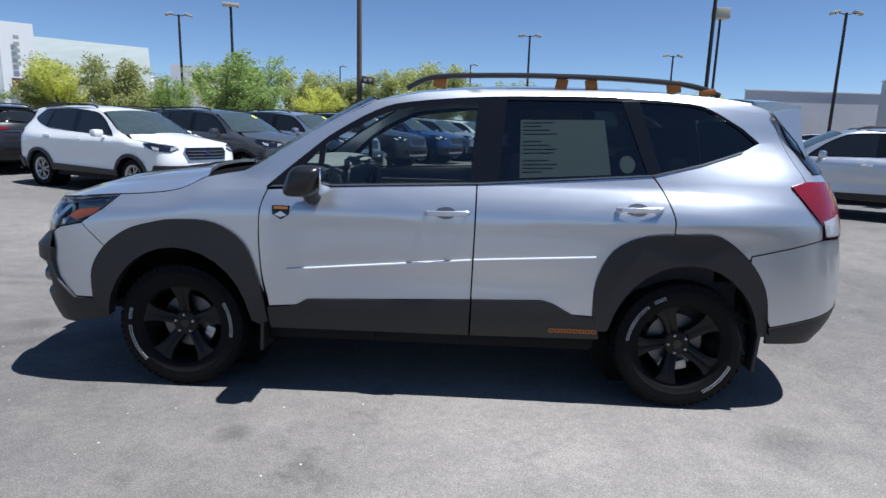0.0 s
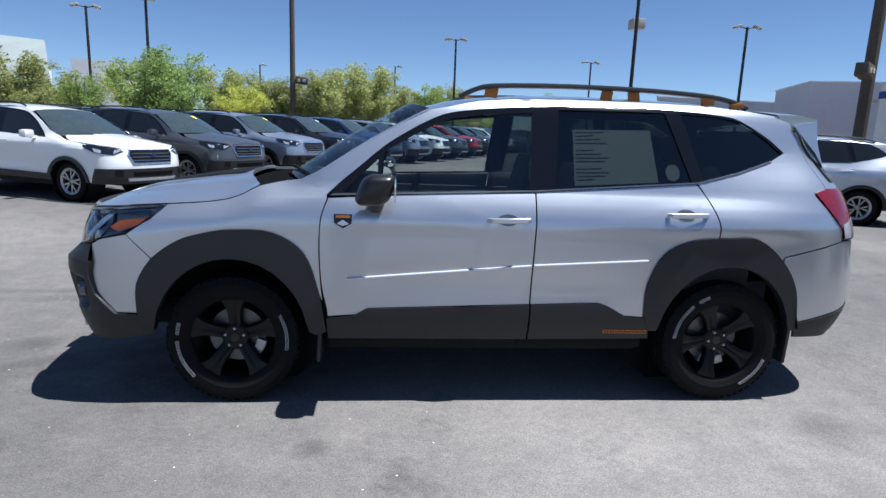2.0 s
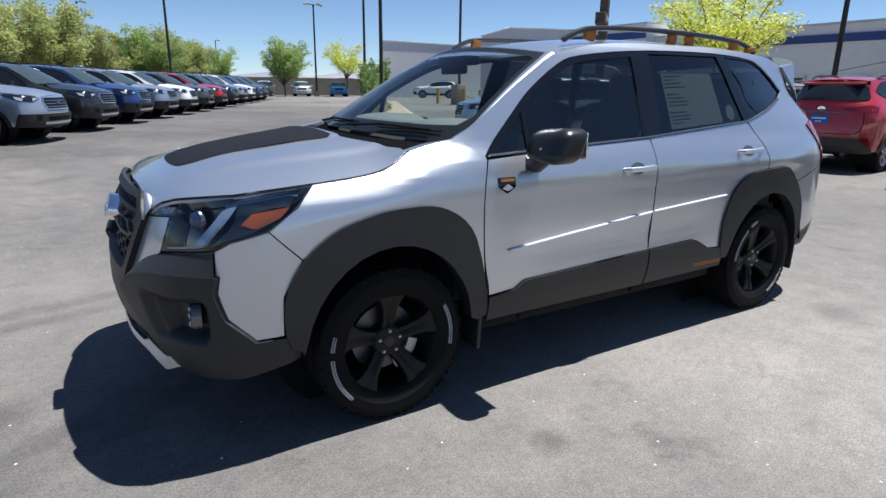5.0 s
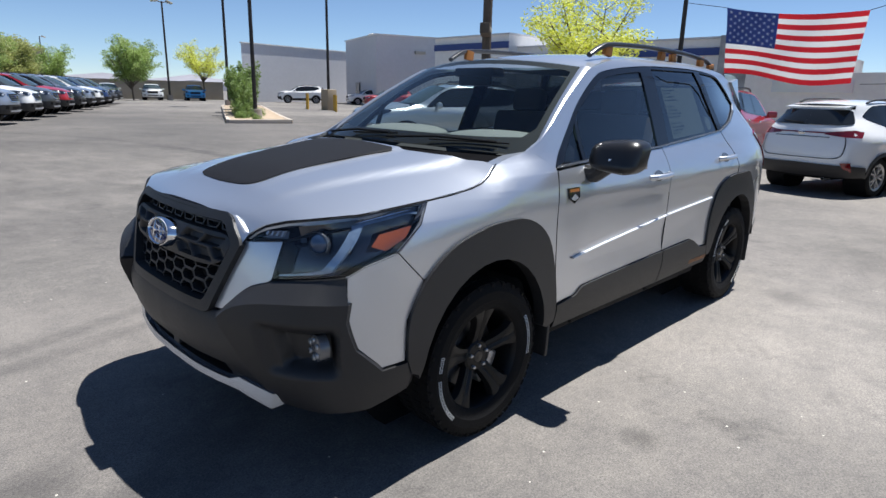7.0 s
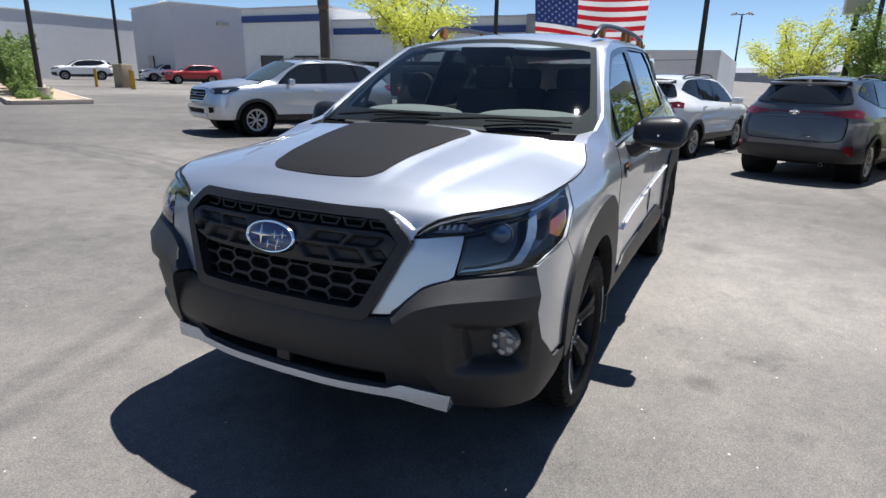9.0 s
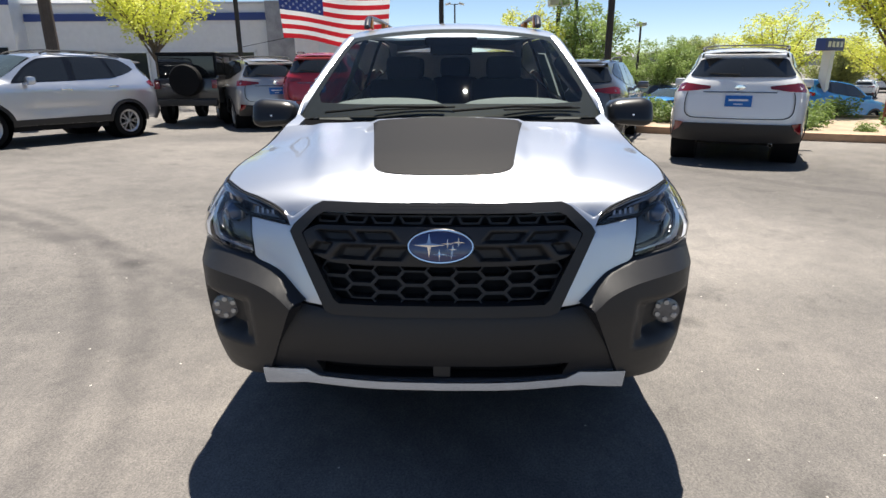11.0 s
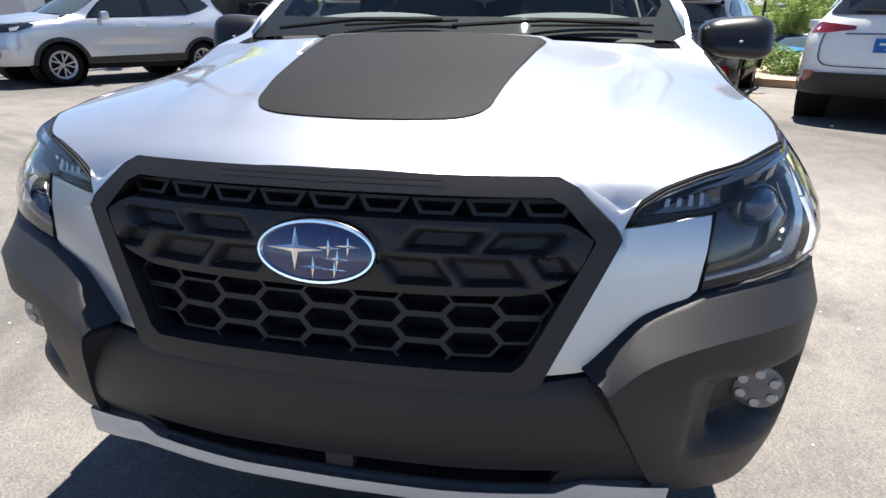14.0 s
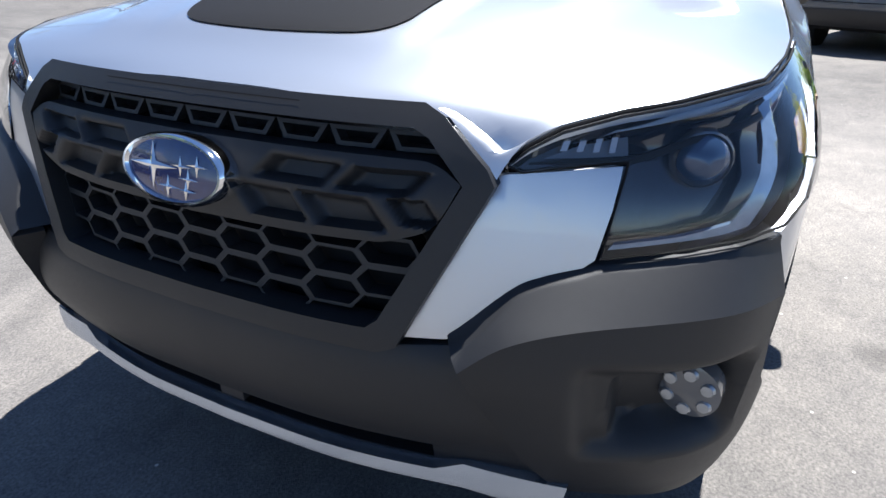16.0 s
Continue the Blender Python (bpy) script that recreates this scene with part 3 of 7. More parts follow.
def hood_sheet(nu=30, nv=48):
    """The hood as an even grid between its front, side and rear edges."""
    half = HOOD[:len(HOOD) // 2 + 1]
    tip, corner = 3, next(i for i, p in enumerate(half) if abs(p[0] + 1.215) < 1e-6)
    f, r = resample(half[:tip + 1], nu), resample(half[corner:][::-1], nu)
    sd = resample(spline(half[tip:corner + 1], 4), nv)
    bm = bmesh.new()
    grid = {}
    for j in range(nv + 1):
        v = j / nv
        c = f[0].lerp(r[0], v)
        for i in range(nu + 1):
            u = i / nu
            p = f[i] * (1 - v) + r[i] * v + c * (1 - u) + sd[j] * u - (f[0] * (1 - u) * (1 - v) + f[-1] * u * (1 - v) + r[0] * (1 - u) * v + r[-1] * u * v)
            for sg in (1, -1) if i else (1,):
                grid[sg * i, j] = bm.verts.new((p.x, sg * p.y, hood_z(p.x, p.y)))
    for j in range(nv):
        for i in range(-nu, nu):
            bm.faces.new((grid[i, j], grid[i + 1, j], grid[i + 1, j + 1], grid[i, j + 1]))
    bmesh.ops.recalc_face_normals(bm, faces=bm.faces)
    if sum(g.normal.z for g in bm.faces) < 0:
        bmesh.ops.reverse_faces(bm, faces=bm.faces)
    edges = [e for e in bm.edges if len(e.link_faces) == 1]
    for v in bmesh.ops.extrude_edge_only(bm, edges=edges)["geom"]:
        if isinstance(v, bmesh.types.BMVert):
            v.co.z -= 0.02
    return bm


part("hood", hood_sheet(), SILVER, hero)
DEC = spline([(-2.035, 0.0), (-2.030, 0.12), (-2.015, 0.205), (-1.975, 0.243), (-1.90, 0.257), (-1.62, 0.295), (-1.385, 0.330)], 4) + [(-1.36, 0.30), (-1.345, 0.0)]
DEC = DEC + [(x, -y) for x, y in DEC[-2:0:-1]]
part("hood_decal", patch([DEC], lambda x, y: Vector((x, y, hood_z(x, y) + 0.003)), 0.028), DECAL, hero, "matt black anti-glare decal")
# cowl and wipers
edge_y = lambda x: -skin(x, hood_edge(x) - 0.004).y
CORNER = [(-1.206, 0.725), (-1.08, 0.715), (-0.99, 0.765)] + [(x, edge_y(x)) for x in (-0.985, -1.03, -1.07, -1.11, -1.16, -1.20)]
bm = patch([CORNER], lambda x, y: Vector((x, y, hood_edge(x) - 0.004)), 0.05, (0, 0, -0.02))
part("cowl_corner", mirrored(bm), SILVER, hero)
part("cowl_corner", bm, SILVER, hero)
COWL = [(-1.345, 0.0), (-1.345, 0.2), (-1.335, 0.38), (-1.305, 0.48), (-1.25, 0.63), (-1.22, 0.72), (-1.08, 0.71), (-0.985, 0.775), (-0.93, 0.775), (-0.98, 0.70), (-1.09, 0.40), (-1.12, 0)]
COWL = COWL + [(x, -y) for x, y in COWL[-2:0:-1]]
part("cowl", patch([COWL], lambda x, y: Vector((x, y, 1.168 + 0.12 * (x + 1.12) * 0.6 - 0.02 * (abs(y) / 0.78) ** 2)), 0.06, (0, 0, -0.05)), COWLB, hero)
for y0, y1, t1 in ((0.62, 0.02, 0.055), (-0.02, -0.62, 0.06)):
    bm = bmesh.new()
    tube(bm, [screen(y0 / 0.775, 0.01) + Vector((-0.03, 0, 0.02)), screen((y0 + y1) / 1.55, 0.05) + Vector((-0.02, 0, 0.02)), screen(y1 / 0.775, t1) + Vector((-0.012, 0, 0.014))], 0.0065, 6)
    tube(bm, [screen((y0 - 0.25) / 0.775, 0.04) + Vector((-0.008, 0, 0.008)), screen((y1 - 0.05) / 0.775, t1 + 0.012) + Vector((-0.006, 0, 0.006))], 0.0045, 6)
    part("wiper", bm, MATTEB, hero)
# windscreen with its black border
outer = [(-1.0, 0.0), (1.0, 0.0), (1.0, 1.0), (-1.0, 1.0)]
hole = spline([(-0.90, 0.15), (-0.5, 0.115), (0.5, 0.115), (0.90, 0.15)], 3) + spline([(0.955, 0.24), (0.95, 0.85), (0.92, 0.915), (0.80, 0.93), (0, 0.935), (-0.80, 0.93), (-0.92, 0.915), (-0.95, 0.85), (-0.955, 0.24)], 3)
part("windscreen", patch([outer], lambda s, t: screen(-s, t), 0.10), SCREEN, hero)
part("windscreen_border", patch([outer, hole], lambda s, t: screen(-s, t) + Vector((0.004, 0, -0.004)), 0.1), MATTEB, hero)
for sg in (1, -1):
    bm = bmesh.new()
    rows = []
    for k in range(19):
        t = k / 18
        a, b = screen(-1, t), skin(-0.985 + 0.675 * t, roof_edge(-0.985 + 0.675 * t))
        rows.append([bm.verts.new(Vector((p.x, sg * p.y, p.z))) for p in (a.lerp(b, q) + Vector((0, -0.5, 0.8)) * 0.008 * math.sin(math.pi * q) for q in (0.0, 0.25, 0.5, 0.75, 1.0))])
    for r0, r1 in zip(rows, rows[1:]):
        for k in range(4):
            bm.faces.new((r0[k], r0[k + 1], r1[k + 1], r1[k]) if sg > 0 else (r0[k], r1[k], r1[k + 1], r0[k + 1]))
    part("windscreen_pillar", bm, SILVER, hero)
bm = bmesh.new()
box(bm, screen(0, 0.88) + Vector((0.05, 0, -0.03)), (0.10, 0.30, 0.05), None, 0.015)
part("camera_housing", bm, MATTEB, hero)
bm = bmesh.new()
box(bm, screen(0, 0.74) + Vector((0.12, 0, -0.02)), (0.03, 0.24, 0.06), None, 0.012)
part("rear_view_mirror", bm, MATTEB, hero)
# side windows in their black frame
W_TRI = [(-0.775, 1.13), (-0.605, 1.137), (-0.595, 1.305)]
W_F = [(-0.575, 1.14), (0.205, 1.168), (0.235, 1.578)] + spline([(0.18, 1.575), (-0.14, 1.54), (-0.30, 1.49), (-0.52, 1.37), (-0.565, 1.335)], 3)
W_R = [(0.350, 1.171), (1.118, 1.222), (0.992, 1.606), (0.385, 1.600)]
W_Q = [(1.185, 1.240), (1.40, 1.294), (1.60, 1.354), (1.708, 1.404)] + spline([(1.63, 1.468), (1.455, 1.567), (1.315, 1.594), (1.085, 1.606)], 3)
FRAME = [(-0.85, 1.113), (0.24, 1.158), (1.145, 1.225), (1.40, 1.285), (1.60, 1.345), (1.725, 1.405)] + spline([(1.64, 1.475), (1.46, 1.575), (1.32, 1.603), (1.04, 1.620), (0.72, 1.623), (0.27, 1.610), (-0.14, 1.572), (-0.31, 1.525), (-0.52, 1.405), (-0.64, 1.31), (-0.78, 1.19)], 3)
both("window_frame", [FRAME, W_TRI, W_F, W_R, W_Q], lambda u, z: skin(u, z, -0.004), 0.08, GLOSSB, hero)
for nm, w, g in (("front_quarter_window", W_TRI, CLEAR), ("front_window", W_F, CLEAR), ("rear_door_window", W_R, TINT), ("rear_quarter_window", W_Q, TINT)):
    for ob in both(nm, [w], lambda u, z: skin(u, z, -0.012), 0.08, g, hero, None):
        ob.visible_shadow = False
both("belt_trim", [[(-0.84, 1.112), (0.24, 1.156), (1.145, 1.223), (1.40, 1.283), (1.62, 1.350), (1.62, 1.357), (1.40, 1.290), (1.145, 1.230), (0.24, 1.163), (-0.82, 1.120)]], proud(0.006), 0.08, DARKCHROME, hero)
# cladding along flank and arches
both("front_arch_cladding", [spline(ARCH_F, 4) + [(-1.775, 0.44), (-1.735, 0.42)] + arch_opening(-1.335, 0.40, 0.392, 16, 1.13) + [(-0.905, 0.38)]], lambda u, z: skin(u, z, 0.014), 0.05, PLASTIC, hero, lambda v: Vector((0, 0.06 if v.y < 0 else -0.06, 0)))
both("rear_arch_cladding", [spline(ARCH_R, 4)[::-1] + [(0.90, 0.42)] + arch_opening(1.335, 0.42, 0.392, 16, 1.13) + [(1.76, 0.42)]], lambda u, z: skin(u, z, 0.014), 0.05, PLASTIC, hero, lambda v: Vector((0, 0.06 if v.y < 0 else -0.06, 0)))
both("front_door_cladding", [[(-0.845, 0.36), (-0.852, 0.478)] + [(p[0], p[1] - 0.003) for p in SILL_T[1:]] + [(0.222, 0.36)]], proud(0.012), 0.05, PLASTIC, hero)
both("rear_door_cladding", [[(0.232, 0.36)] + [(p[0], p[1] - 0.003) for p in SILL_R] + [(0.90, 0.42), (0.91, 0.37)]], proud(0.012), 0.05, PLASTIC, hero)
for s in (-1, 1):
    bm = bmesh.new()
    box(bm, (0.02, s * 0.765, 0.325), (1.76, 0.10, 0.075), None, 0.02)
    for x in (-0.45, 0.35):
        box(bm, (x, s * 0.815, 0.330), (0.34, 0.04, 0.05), None, 0.012)
    part("sill", bm, MATTEB, hero)
    # thin bright mould line on the doors
for line in ([(-0.745, 0.688), (0.222, 0.772)], [(0.238, 0.774), (0.86, 0.811)]):
    bm = bmesh.new()
    rows = []
    for k in range(33):
        u, z = (line[0][i] + (line[1][i] - line[0][i]) * k / 32 for i in (0, 1))
        rows.append([bm.verts.new(skin(u, z + dz, d)) for dz, d in ((-0.0055, 0.002), (-0.0035, 0.0125), (0.0, 0.014), (0.0035, 0.0125), (0.0055, 0.002))])
    for a, b in zip(rows, rows[1:]):
        for k in range(4):
            bm.faces.new((a[k], b[k], b[k + 1], a[k + 1]))
    other = mirrored(bm)
    part("door_moulding", bm, MOULD, hero)
    part("door_moulding", other, MOULD, hero)

# ---- nose of the silver car ----
n_u = nose_u
HEADLAMP = [(u, z - 0.006) for u, z in RIM] + [(-1.72, 0.978), (-1.838, 0.905), (-1.975, 0.876), (-2.03, 0.848), (n_u(0.81), 0.840), (n_u(0.73), 0.828), (n_u(0.640), 0.814), (n_u(0.662), 0.942), (n_u(0.60), 0.936), (n_u(0.525), 0.923)]
CORNER_IN = [(-1.975, 0.868), (-2.032, 0.838), (-2.025, 0.69), (-1.995, 0.595), (-1.905, 0.498)]
both("bumper_corner", [[(-1.836, 0.897), (-1.720, 0.780), (-1.797, 0.65), (-1.803, 0.497)] + CORNER_IN[::-1]], side, 0.05, SILVER, hero)
BROW = [(n_u(0.380), 0.668), (n_u(0.472), 0.680), (n_u(0.505), 0.716), (n_u(0.545), 0.768), (n_u(0.575), 0.786), (n_u(0.62), 0.800)]
both("bumper_brow", [[(n_u(0.508), 0.919), (n_u(0.60), 0.930), (n_u(0.655), 0.936), (n_u(0.634), 0.812)] + [tuple(p) for p in spline(BROW, 3)[::-1]] + [(n_u(0.490), 0.915)]], side, 0.04, SILVER, hero)
CREASE = [(n_u(0.478), 0.662), (n_u(0.53), 0.700), (n_u(0.60), 0.726), (n_u(0.70), 0.745), (-2.13, 0.755), (-2.026, 0.752)]
crease_z = table(CREASE)
CREASE = [(CREASE[0][0] + (CREASE[-1][0] - CREASE[0][0]) * k / 24, crease_z(CREASE[0][0] + (CREASE[-1][0] - CREASE[0][0]) * k / 24)) for k in range(25)]


swell = table([(-2.60, 0.90), (-2.45, 0.92), (-2.30, 0.80), (-2.15, 0.66), (-2.03, 0.30), (-1.85, 0.2)])


def inside(v, lo, hi, soft):
    return step01(lo, lo + soft, v) * (1 - step01(hi - soft, hi, v))


def clad(u, z, d=0.0):
    """The corner cladding: a shelf that leans out to a crease, a flank that falls back under it, a stepped fog lamp pocket."""
    c = crease_z(u)
    k = max(0.0, 1 - (z - c) / 0.072) if z > c else max(0.15, 1 - (c - z) / 0.42)
    fade = swell(u)
    o = 0.006 + 0.066 * k * fade
    lean = 0.10 * (0.60 - z)
    o -= 0.026 * inside(u, -2.322 + lean, -2.045, 0.038) * inside(z, 0.486, 0.684, 0.032)
    o -= 0.044 * inside(u, -2.266 + lean, -2.050, 0.030) * inside(z, 0.508, 0.660, 0.028)
    return skin(u, z, o + d)


back_in = lambda v: Vector((0.05, 0.03 if v.y < 0 else -0.03, 0))
shelf_top = spline(BROW[1:], 4) + [(n_u(0.64), 0.805), (n_u(0.73), 0.819), (n_u(0.81), 0.831), (-2.038, 0.836)]
shelf_top = [(u - 0.004, z - 0.006) if i < 17 else (u, z) for i, (u, z) in enumerate(shelf_top)]
for s in (1, -1):
    bm = bmesh.new()
    rows = []
    for p, q in zip(resample(CREASE, 48), resample(shelf_top, 48)):
        line = [clad(*p.lerp(q, j / 8)) for j in range(9)]
        line.append(line[-1] + Vector((0.05, 0.03, 0)))
        rows.append([bm.verts.new((v.x, v.y * s, v.z)) for v in line])
    for a, b in zip(rows, rows[1:]):
        for j in range(9):
            bm.faces.new((a[j], b[j], b[j + 1], a[j + 1]))
    part("bumper_shelf", bm, PLASTIC, hero, "matt black textured bumper shelf", 60)
both("bumper_corner_cladding", [CREASE[::-1] + [(n_u(0.50), 0.625), (n_u(0.565), 0.48), (n_u(0.635), 0.352), (n_u(0.72), 0.345), (-1.95, 0.345), (-1.78, 0.375), (-1.778, 0.440), (-1.80, 0.490), (-1.908, 0.490), (-2.0, 0.59), (-2.030, 0.69)]], clad, 0.011, PLASTIC, hero, back_in)
for s in (1, -1):
    bm = bmesh.new()
    c = skin(-2.128, 0.594, -0.012)
    lathe(bm, [(0.0, -0.012), (0.03, -0.010), (0.047, -0.004), (0.047, 0.03), (0.0, 0.03)], 28)
    face = Matrix.Rotation(radians(-100), 4, "Z")
    for v in bm.verts:
        v.co = (face @ v.co) + c
        v.co.y *= s
    fog = part("fog_lamp", bm, FOGLENS, hero, "round fog lamp with six small reflectors")
    for i in range(6):
        bm = bmesh.new()
        a = radians(60 * i + 30)
        lathe(bm, [(0.0, -0.0145), (0.009, -0.0135), (0.012, -0.008)], 10)
        for v in bm.verts:
            v.co = (face @ (v.co + Vector((0.031 * math.cos(a), 0, 0.031 * math.sin(a))))) + c
            v.co.y *= s
        part("reflector", bm, REFLECTOR, fog)
# lower middle bumper with its air intake
full = lambda h: h + [(2 * U_NOSE - u, z) for u, z in h[::-1]]


def nose(u, z, d=0.0):
    """The whole nose: u past its middle runs on along the other side."""
    if u < U_NOSE:
        p = skin(2 * U_NOSE - u, z, d)
        return Vector((p.x, -p.y, p.z))
    return skin(u, z, d)


def ring_in(v):
    return Vector((0.05, 0, 0))


bz = lambda u, z: nose(u, z, 0.004 + 0.028 * math.sin(math.pi * min(max((z - 0.43) / 0.235, 0.0), 1.0)) ** 0.7)
part("lower_bumper", patch([full([(n_u(0.370), 0.658), (n_u(0.474), 0.670), (n_u(0.505), 0.63), (n_u(0.57), 0.48), (n_u(0.635), 0.365), (n_u(0.45), 0.372)]), full([(n_u(0.425), 0.468), (n_u(0.415), 0.405)])], bz, 0.02, ring_in), PLASTIC, hero)
part("air_intake", patch([full([(n_u(0.50), 0.48), (n_u(0.55), 0.35)])], lambda u, z: nose(u, z, -0.045), 0.05), MATTEB, hero)
bm = bmesh.new()
box(bm, (-2.25, 0, 0.435), (0.03, 0.06, 0.05), None, 0.006)
part("tow_cover", bm, PLASTIC, hero)
bar = full([(n_u(0.635), 0.406), (n_u(0.47), 0.420), (n_u(0.42), 0.406), (n_u(0.2), 0.404)])
low = full([(n_u(0.62), 0.368), (n_u(0.47), 0.386), (n_u(0.42), 0.387), (n_u(0.2), 0.386)])
part("skid_bar", patch([bar + low[::-1]], lambda u, z: nose(u, z, 0.052 - 0.7 * (z - 0.37)), 0.03, ring_in), SKID, hero, "satin silver skid bar")
# grille: frame, backing, wide upper bar, honeycomb
GR_OUT = full([(n_u(0.385), 0.998), (n_u(0.415), 0.984), (n_u(0.482), 0.923), (n_u(0.494), 0.902), (n_u(0.378), 0.660), (n_u(0.350), 0.648)])
GR_IN = full([(n_u(0.375), 0.968), (n_u(0.398), 0.957), (n_u(0.452), 0.900), (n_u(0.348), 0.697), (n_u(0.330), 0.683)])
gr_fn = lambda u, z: nose(u, z, 0.022 - 0.006 * step01(0.93, 1.0, z))
part("grille_frame", patch([GR_OUT, GR_IN], gr_fn, 0.035, lambda v: Vector((0.016, 0, -0.012)) if v.z > 0.98 else Vector((0.05, 0, 0))), PLASTIC, hero, "matt black six-sided grille frame")
bm = patch([full([(n_u(0.20), 0.9895), (n_u(0.20), 0.9880)])], lambda u, z: gr_fn(u, z) + Vector((-0.002, 0, 0)), 0.04)
part("frame_slit", bm, MATTEB, hero)
# the hood's front corners, down to the frame
for sg in (1, -1):
    low_edge = [gr_fn(n_u(y), z) + Vector((0.010, 0, -0.001)) for y, z in ((0.400, 0.991), (0.415, 0.984), (0.448, 0.954), (0.482, 0.923), (0.492, 0.910))]
    top_edge = [Vector((p.x, -p.y, hood_z(p.x, p.y) + 0.001)) for p in resample([HOOD[2], HOOD[3], HOOD[4]], 16)]
    bm, rows = bmesh.new(), []
    for p, q in zip(resample(low_edge, 16), resample(top_edge, 16)):
        rows.append([bm.verts.new((v.x, sg * v.y, v.z)) for v in (p.lerp(q, k / 4) + Vector((-0.3, 0, 0.9)) * 0.006 * math.sin(math.pi * k / 4) for k in range(5))])
    for a, b in zip(rows, rows[1:]):
        for k in range(4):
            bm.faces.new((a[k], b[k], b[k + 1], a[k + 1]))
    part("hood_corner", bm, SILVER, hero)
part("grille_backing", patch([full([(n_u(0.42), 0.98), (n_u(0.47), 0.905), (n_u(0.36), 0.655)])], lambda u, z: nose(u, z, -0.05), 0.05), MATTEB, hero)
hw = lambda z: 0.330 + (z - 0.67) / (0.905 - 0.67) * 0.123 if z < 0.905 else 0.452 - (z - 0.905) * 1.0
tou = lambda p: (n_u(abs(p[0])) if p[0] >= 0 else 2 * U_NOSE - n_u(abs(p[0])), p[1])
HX, HB, HH = 0.053, 0.034, 0.047
for col in range(-5, 6):
    for row in range(-1, 4):
        y, z = col * (HX + HB), 0.697 + row * HH + (HH / 2 if col % 2 else 0)
        if z < 0.675 or z > 0.80 or abs(y) + 0.020 > hw(z):
            continue
        clip = lambda a, b: (max(-hw(b) - 0.004, min(hw(b) + 0.004, a)), max(0.668, b))
        loop = [clip(y - HX, z), clip(y - HB, z + HH / 2), clip(y + HB, z + HH / 2), clip(y + HX, z), clip(y + HB, z - HH / 2), clip(y - HB, z - HH / 2)]
        cy, cz = sum(p[0] for p in loop) / 6, sum(p[1] for p in loop) / 6
        hole = [(cy + (a - cy) * 0.89, cz + (b - cz) * 0.78) for a, b in loop]
        part("honeycomb_cell", patch([[tou(p) for p in loop], [tou(p) for p in hole]], lambda u, z: nose(u, z, -0.008), 0.2, (0.032, 0, 0)), PLASTIC, hero)
# upper bar with pressed windows, and the small top row
bar_top, bar_low = table([(0.0, 0.928), (0.39, 0.928), (0.42, 0.920), (0.449, 0.902)]), table([(0.0, 0.805), (0.33, 0.811), (0.37, 0.820), (0.42, 0.845), (0.449, 0.900)])
PRESSED = ((0.205, 0.898, 0.060, 0.0155, 0.9), (0.338, 0.896, 0.056, 0.0155, 0.9), (0.160, 0.846, 0.050, 0.021, -0.8), (0.280, 0.848, 0.056, 0.021, -0.8), (0.388, 0.858, 0.028, 0.017, -0.8))


def pressed_bar(u, z):
    """The wide bar of the grille, bowed, with soft-edged windows pressed into it."""
    y = abs(nose(u, z).y)
    k = max(1 - step01(0.66, 1.14, max(abs(y - cy - sk * (z - cz)) / w, abs(z - cz) / h)) for cy, cz, w, h, sk in PRESSED)
    return nose(u, z, 0.012 + 0.010 * math.cos((z - 0.867) * 25) - 0.026 * k)


bm, rows = bmesh.new(), []
for i in range(181):
    y = -0.448 + 0.896 * i / 180
    lo, hi = bar_low(abs(y)), bar_top(abs(y))
    col = [pressed_bar(*tou((y, lo + (hi - lo) * j / 24))) for j in range(25)]
    col = [col[0] + Vector((0.03, 0, 0))] + col + [col[-1] + Vector((0.03, 0, 0))]
    rows.append([bm.verts.new(p) for p in col])
for a, b in zip(rows, rows[1:]):
    for j in range(26):
        bm.faces.new((a[j], b[j], b[j + 1], a[j + 1]))
part("grille_bar", bm, PLASTIC, hero, "matt black grille bar with pressed windows", 50)
for col in range(-4, 5):
    y, z = col * 0.094, 0.952
    if abs(y) > 0.39:
        continue
    loop = [(y - 0.046, z + 0.014), (y + 0.046, z + 0.014), (y + 0.030, z - 0.014), (y - 0.030, z - 0.014)]
    hole = [(y - 0.034, z + 0.008), (y + 0.034, z + 0.008), (y + 0.024, z - 0.008), (y - 0.024, z - 0.008)]
    part("grille_slot", patch([[tou(p) for p in loop], [tou(p) for p in hole]], lambda u, z: nose(u, z, -0.012), 0.2, (0.02, 0, 0)), PLASTIC, hero)
# round-cornered badge: chrome ring, blue field, star shapes
BC = Vector((-2.291, 0, 0.884))
tilt = Matrix.Rotation(radians(14), 4, "Y")


def oval(bm, rx, rz, prof, n=48):
    rings = [[bm.verts.new(BC + tilt.to_3x3() @ Vector((-d, k * rx * math.cos(2 * math.pi * i / n) + o * math.cos(2 * math.pi * i / n), k * rz * math.sin(2 * math.pi * i / n) + o * math.sin(2 * math.pi * i / n)))) for i in range(n)] for k, o, d in prof]
    for a, b in zip(rings, rings[1:]):
        for i in range(n):
            bm.faces.new((a[i], a[(i + 1) % n], b[(i + 1) % n], b[i]))
    return rings


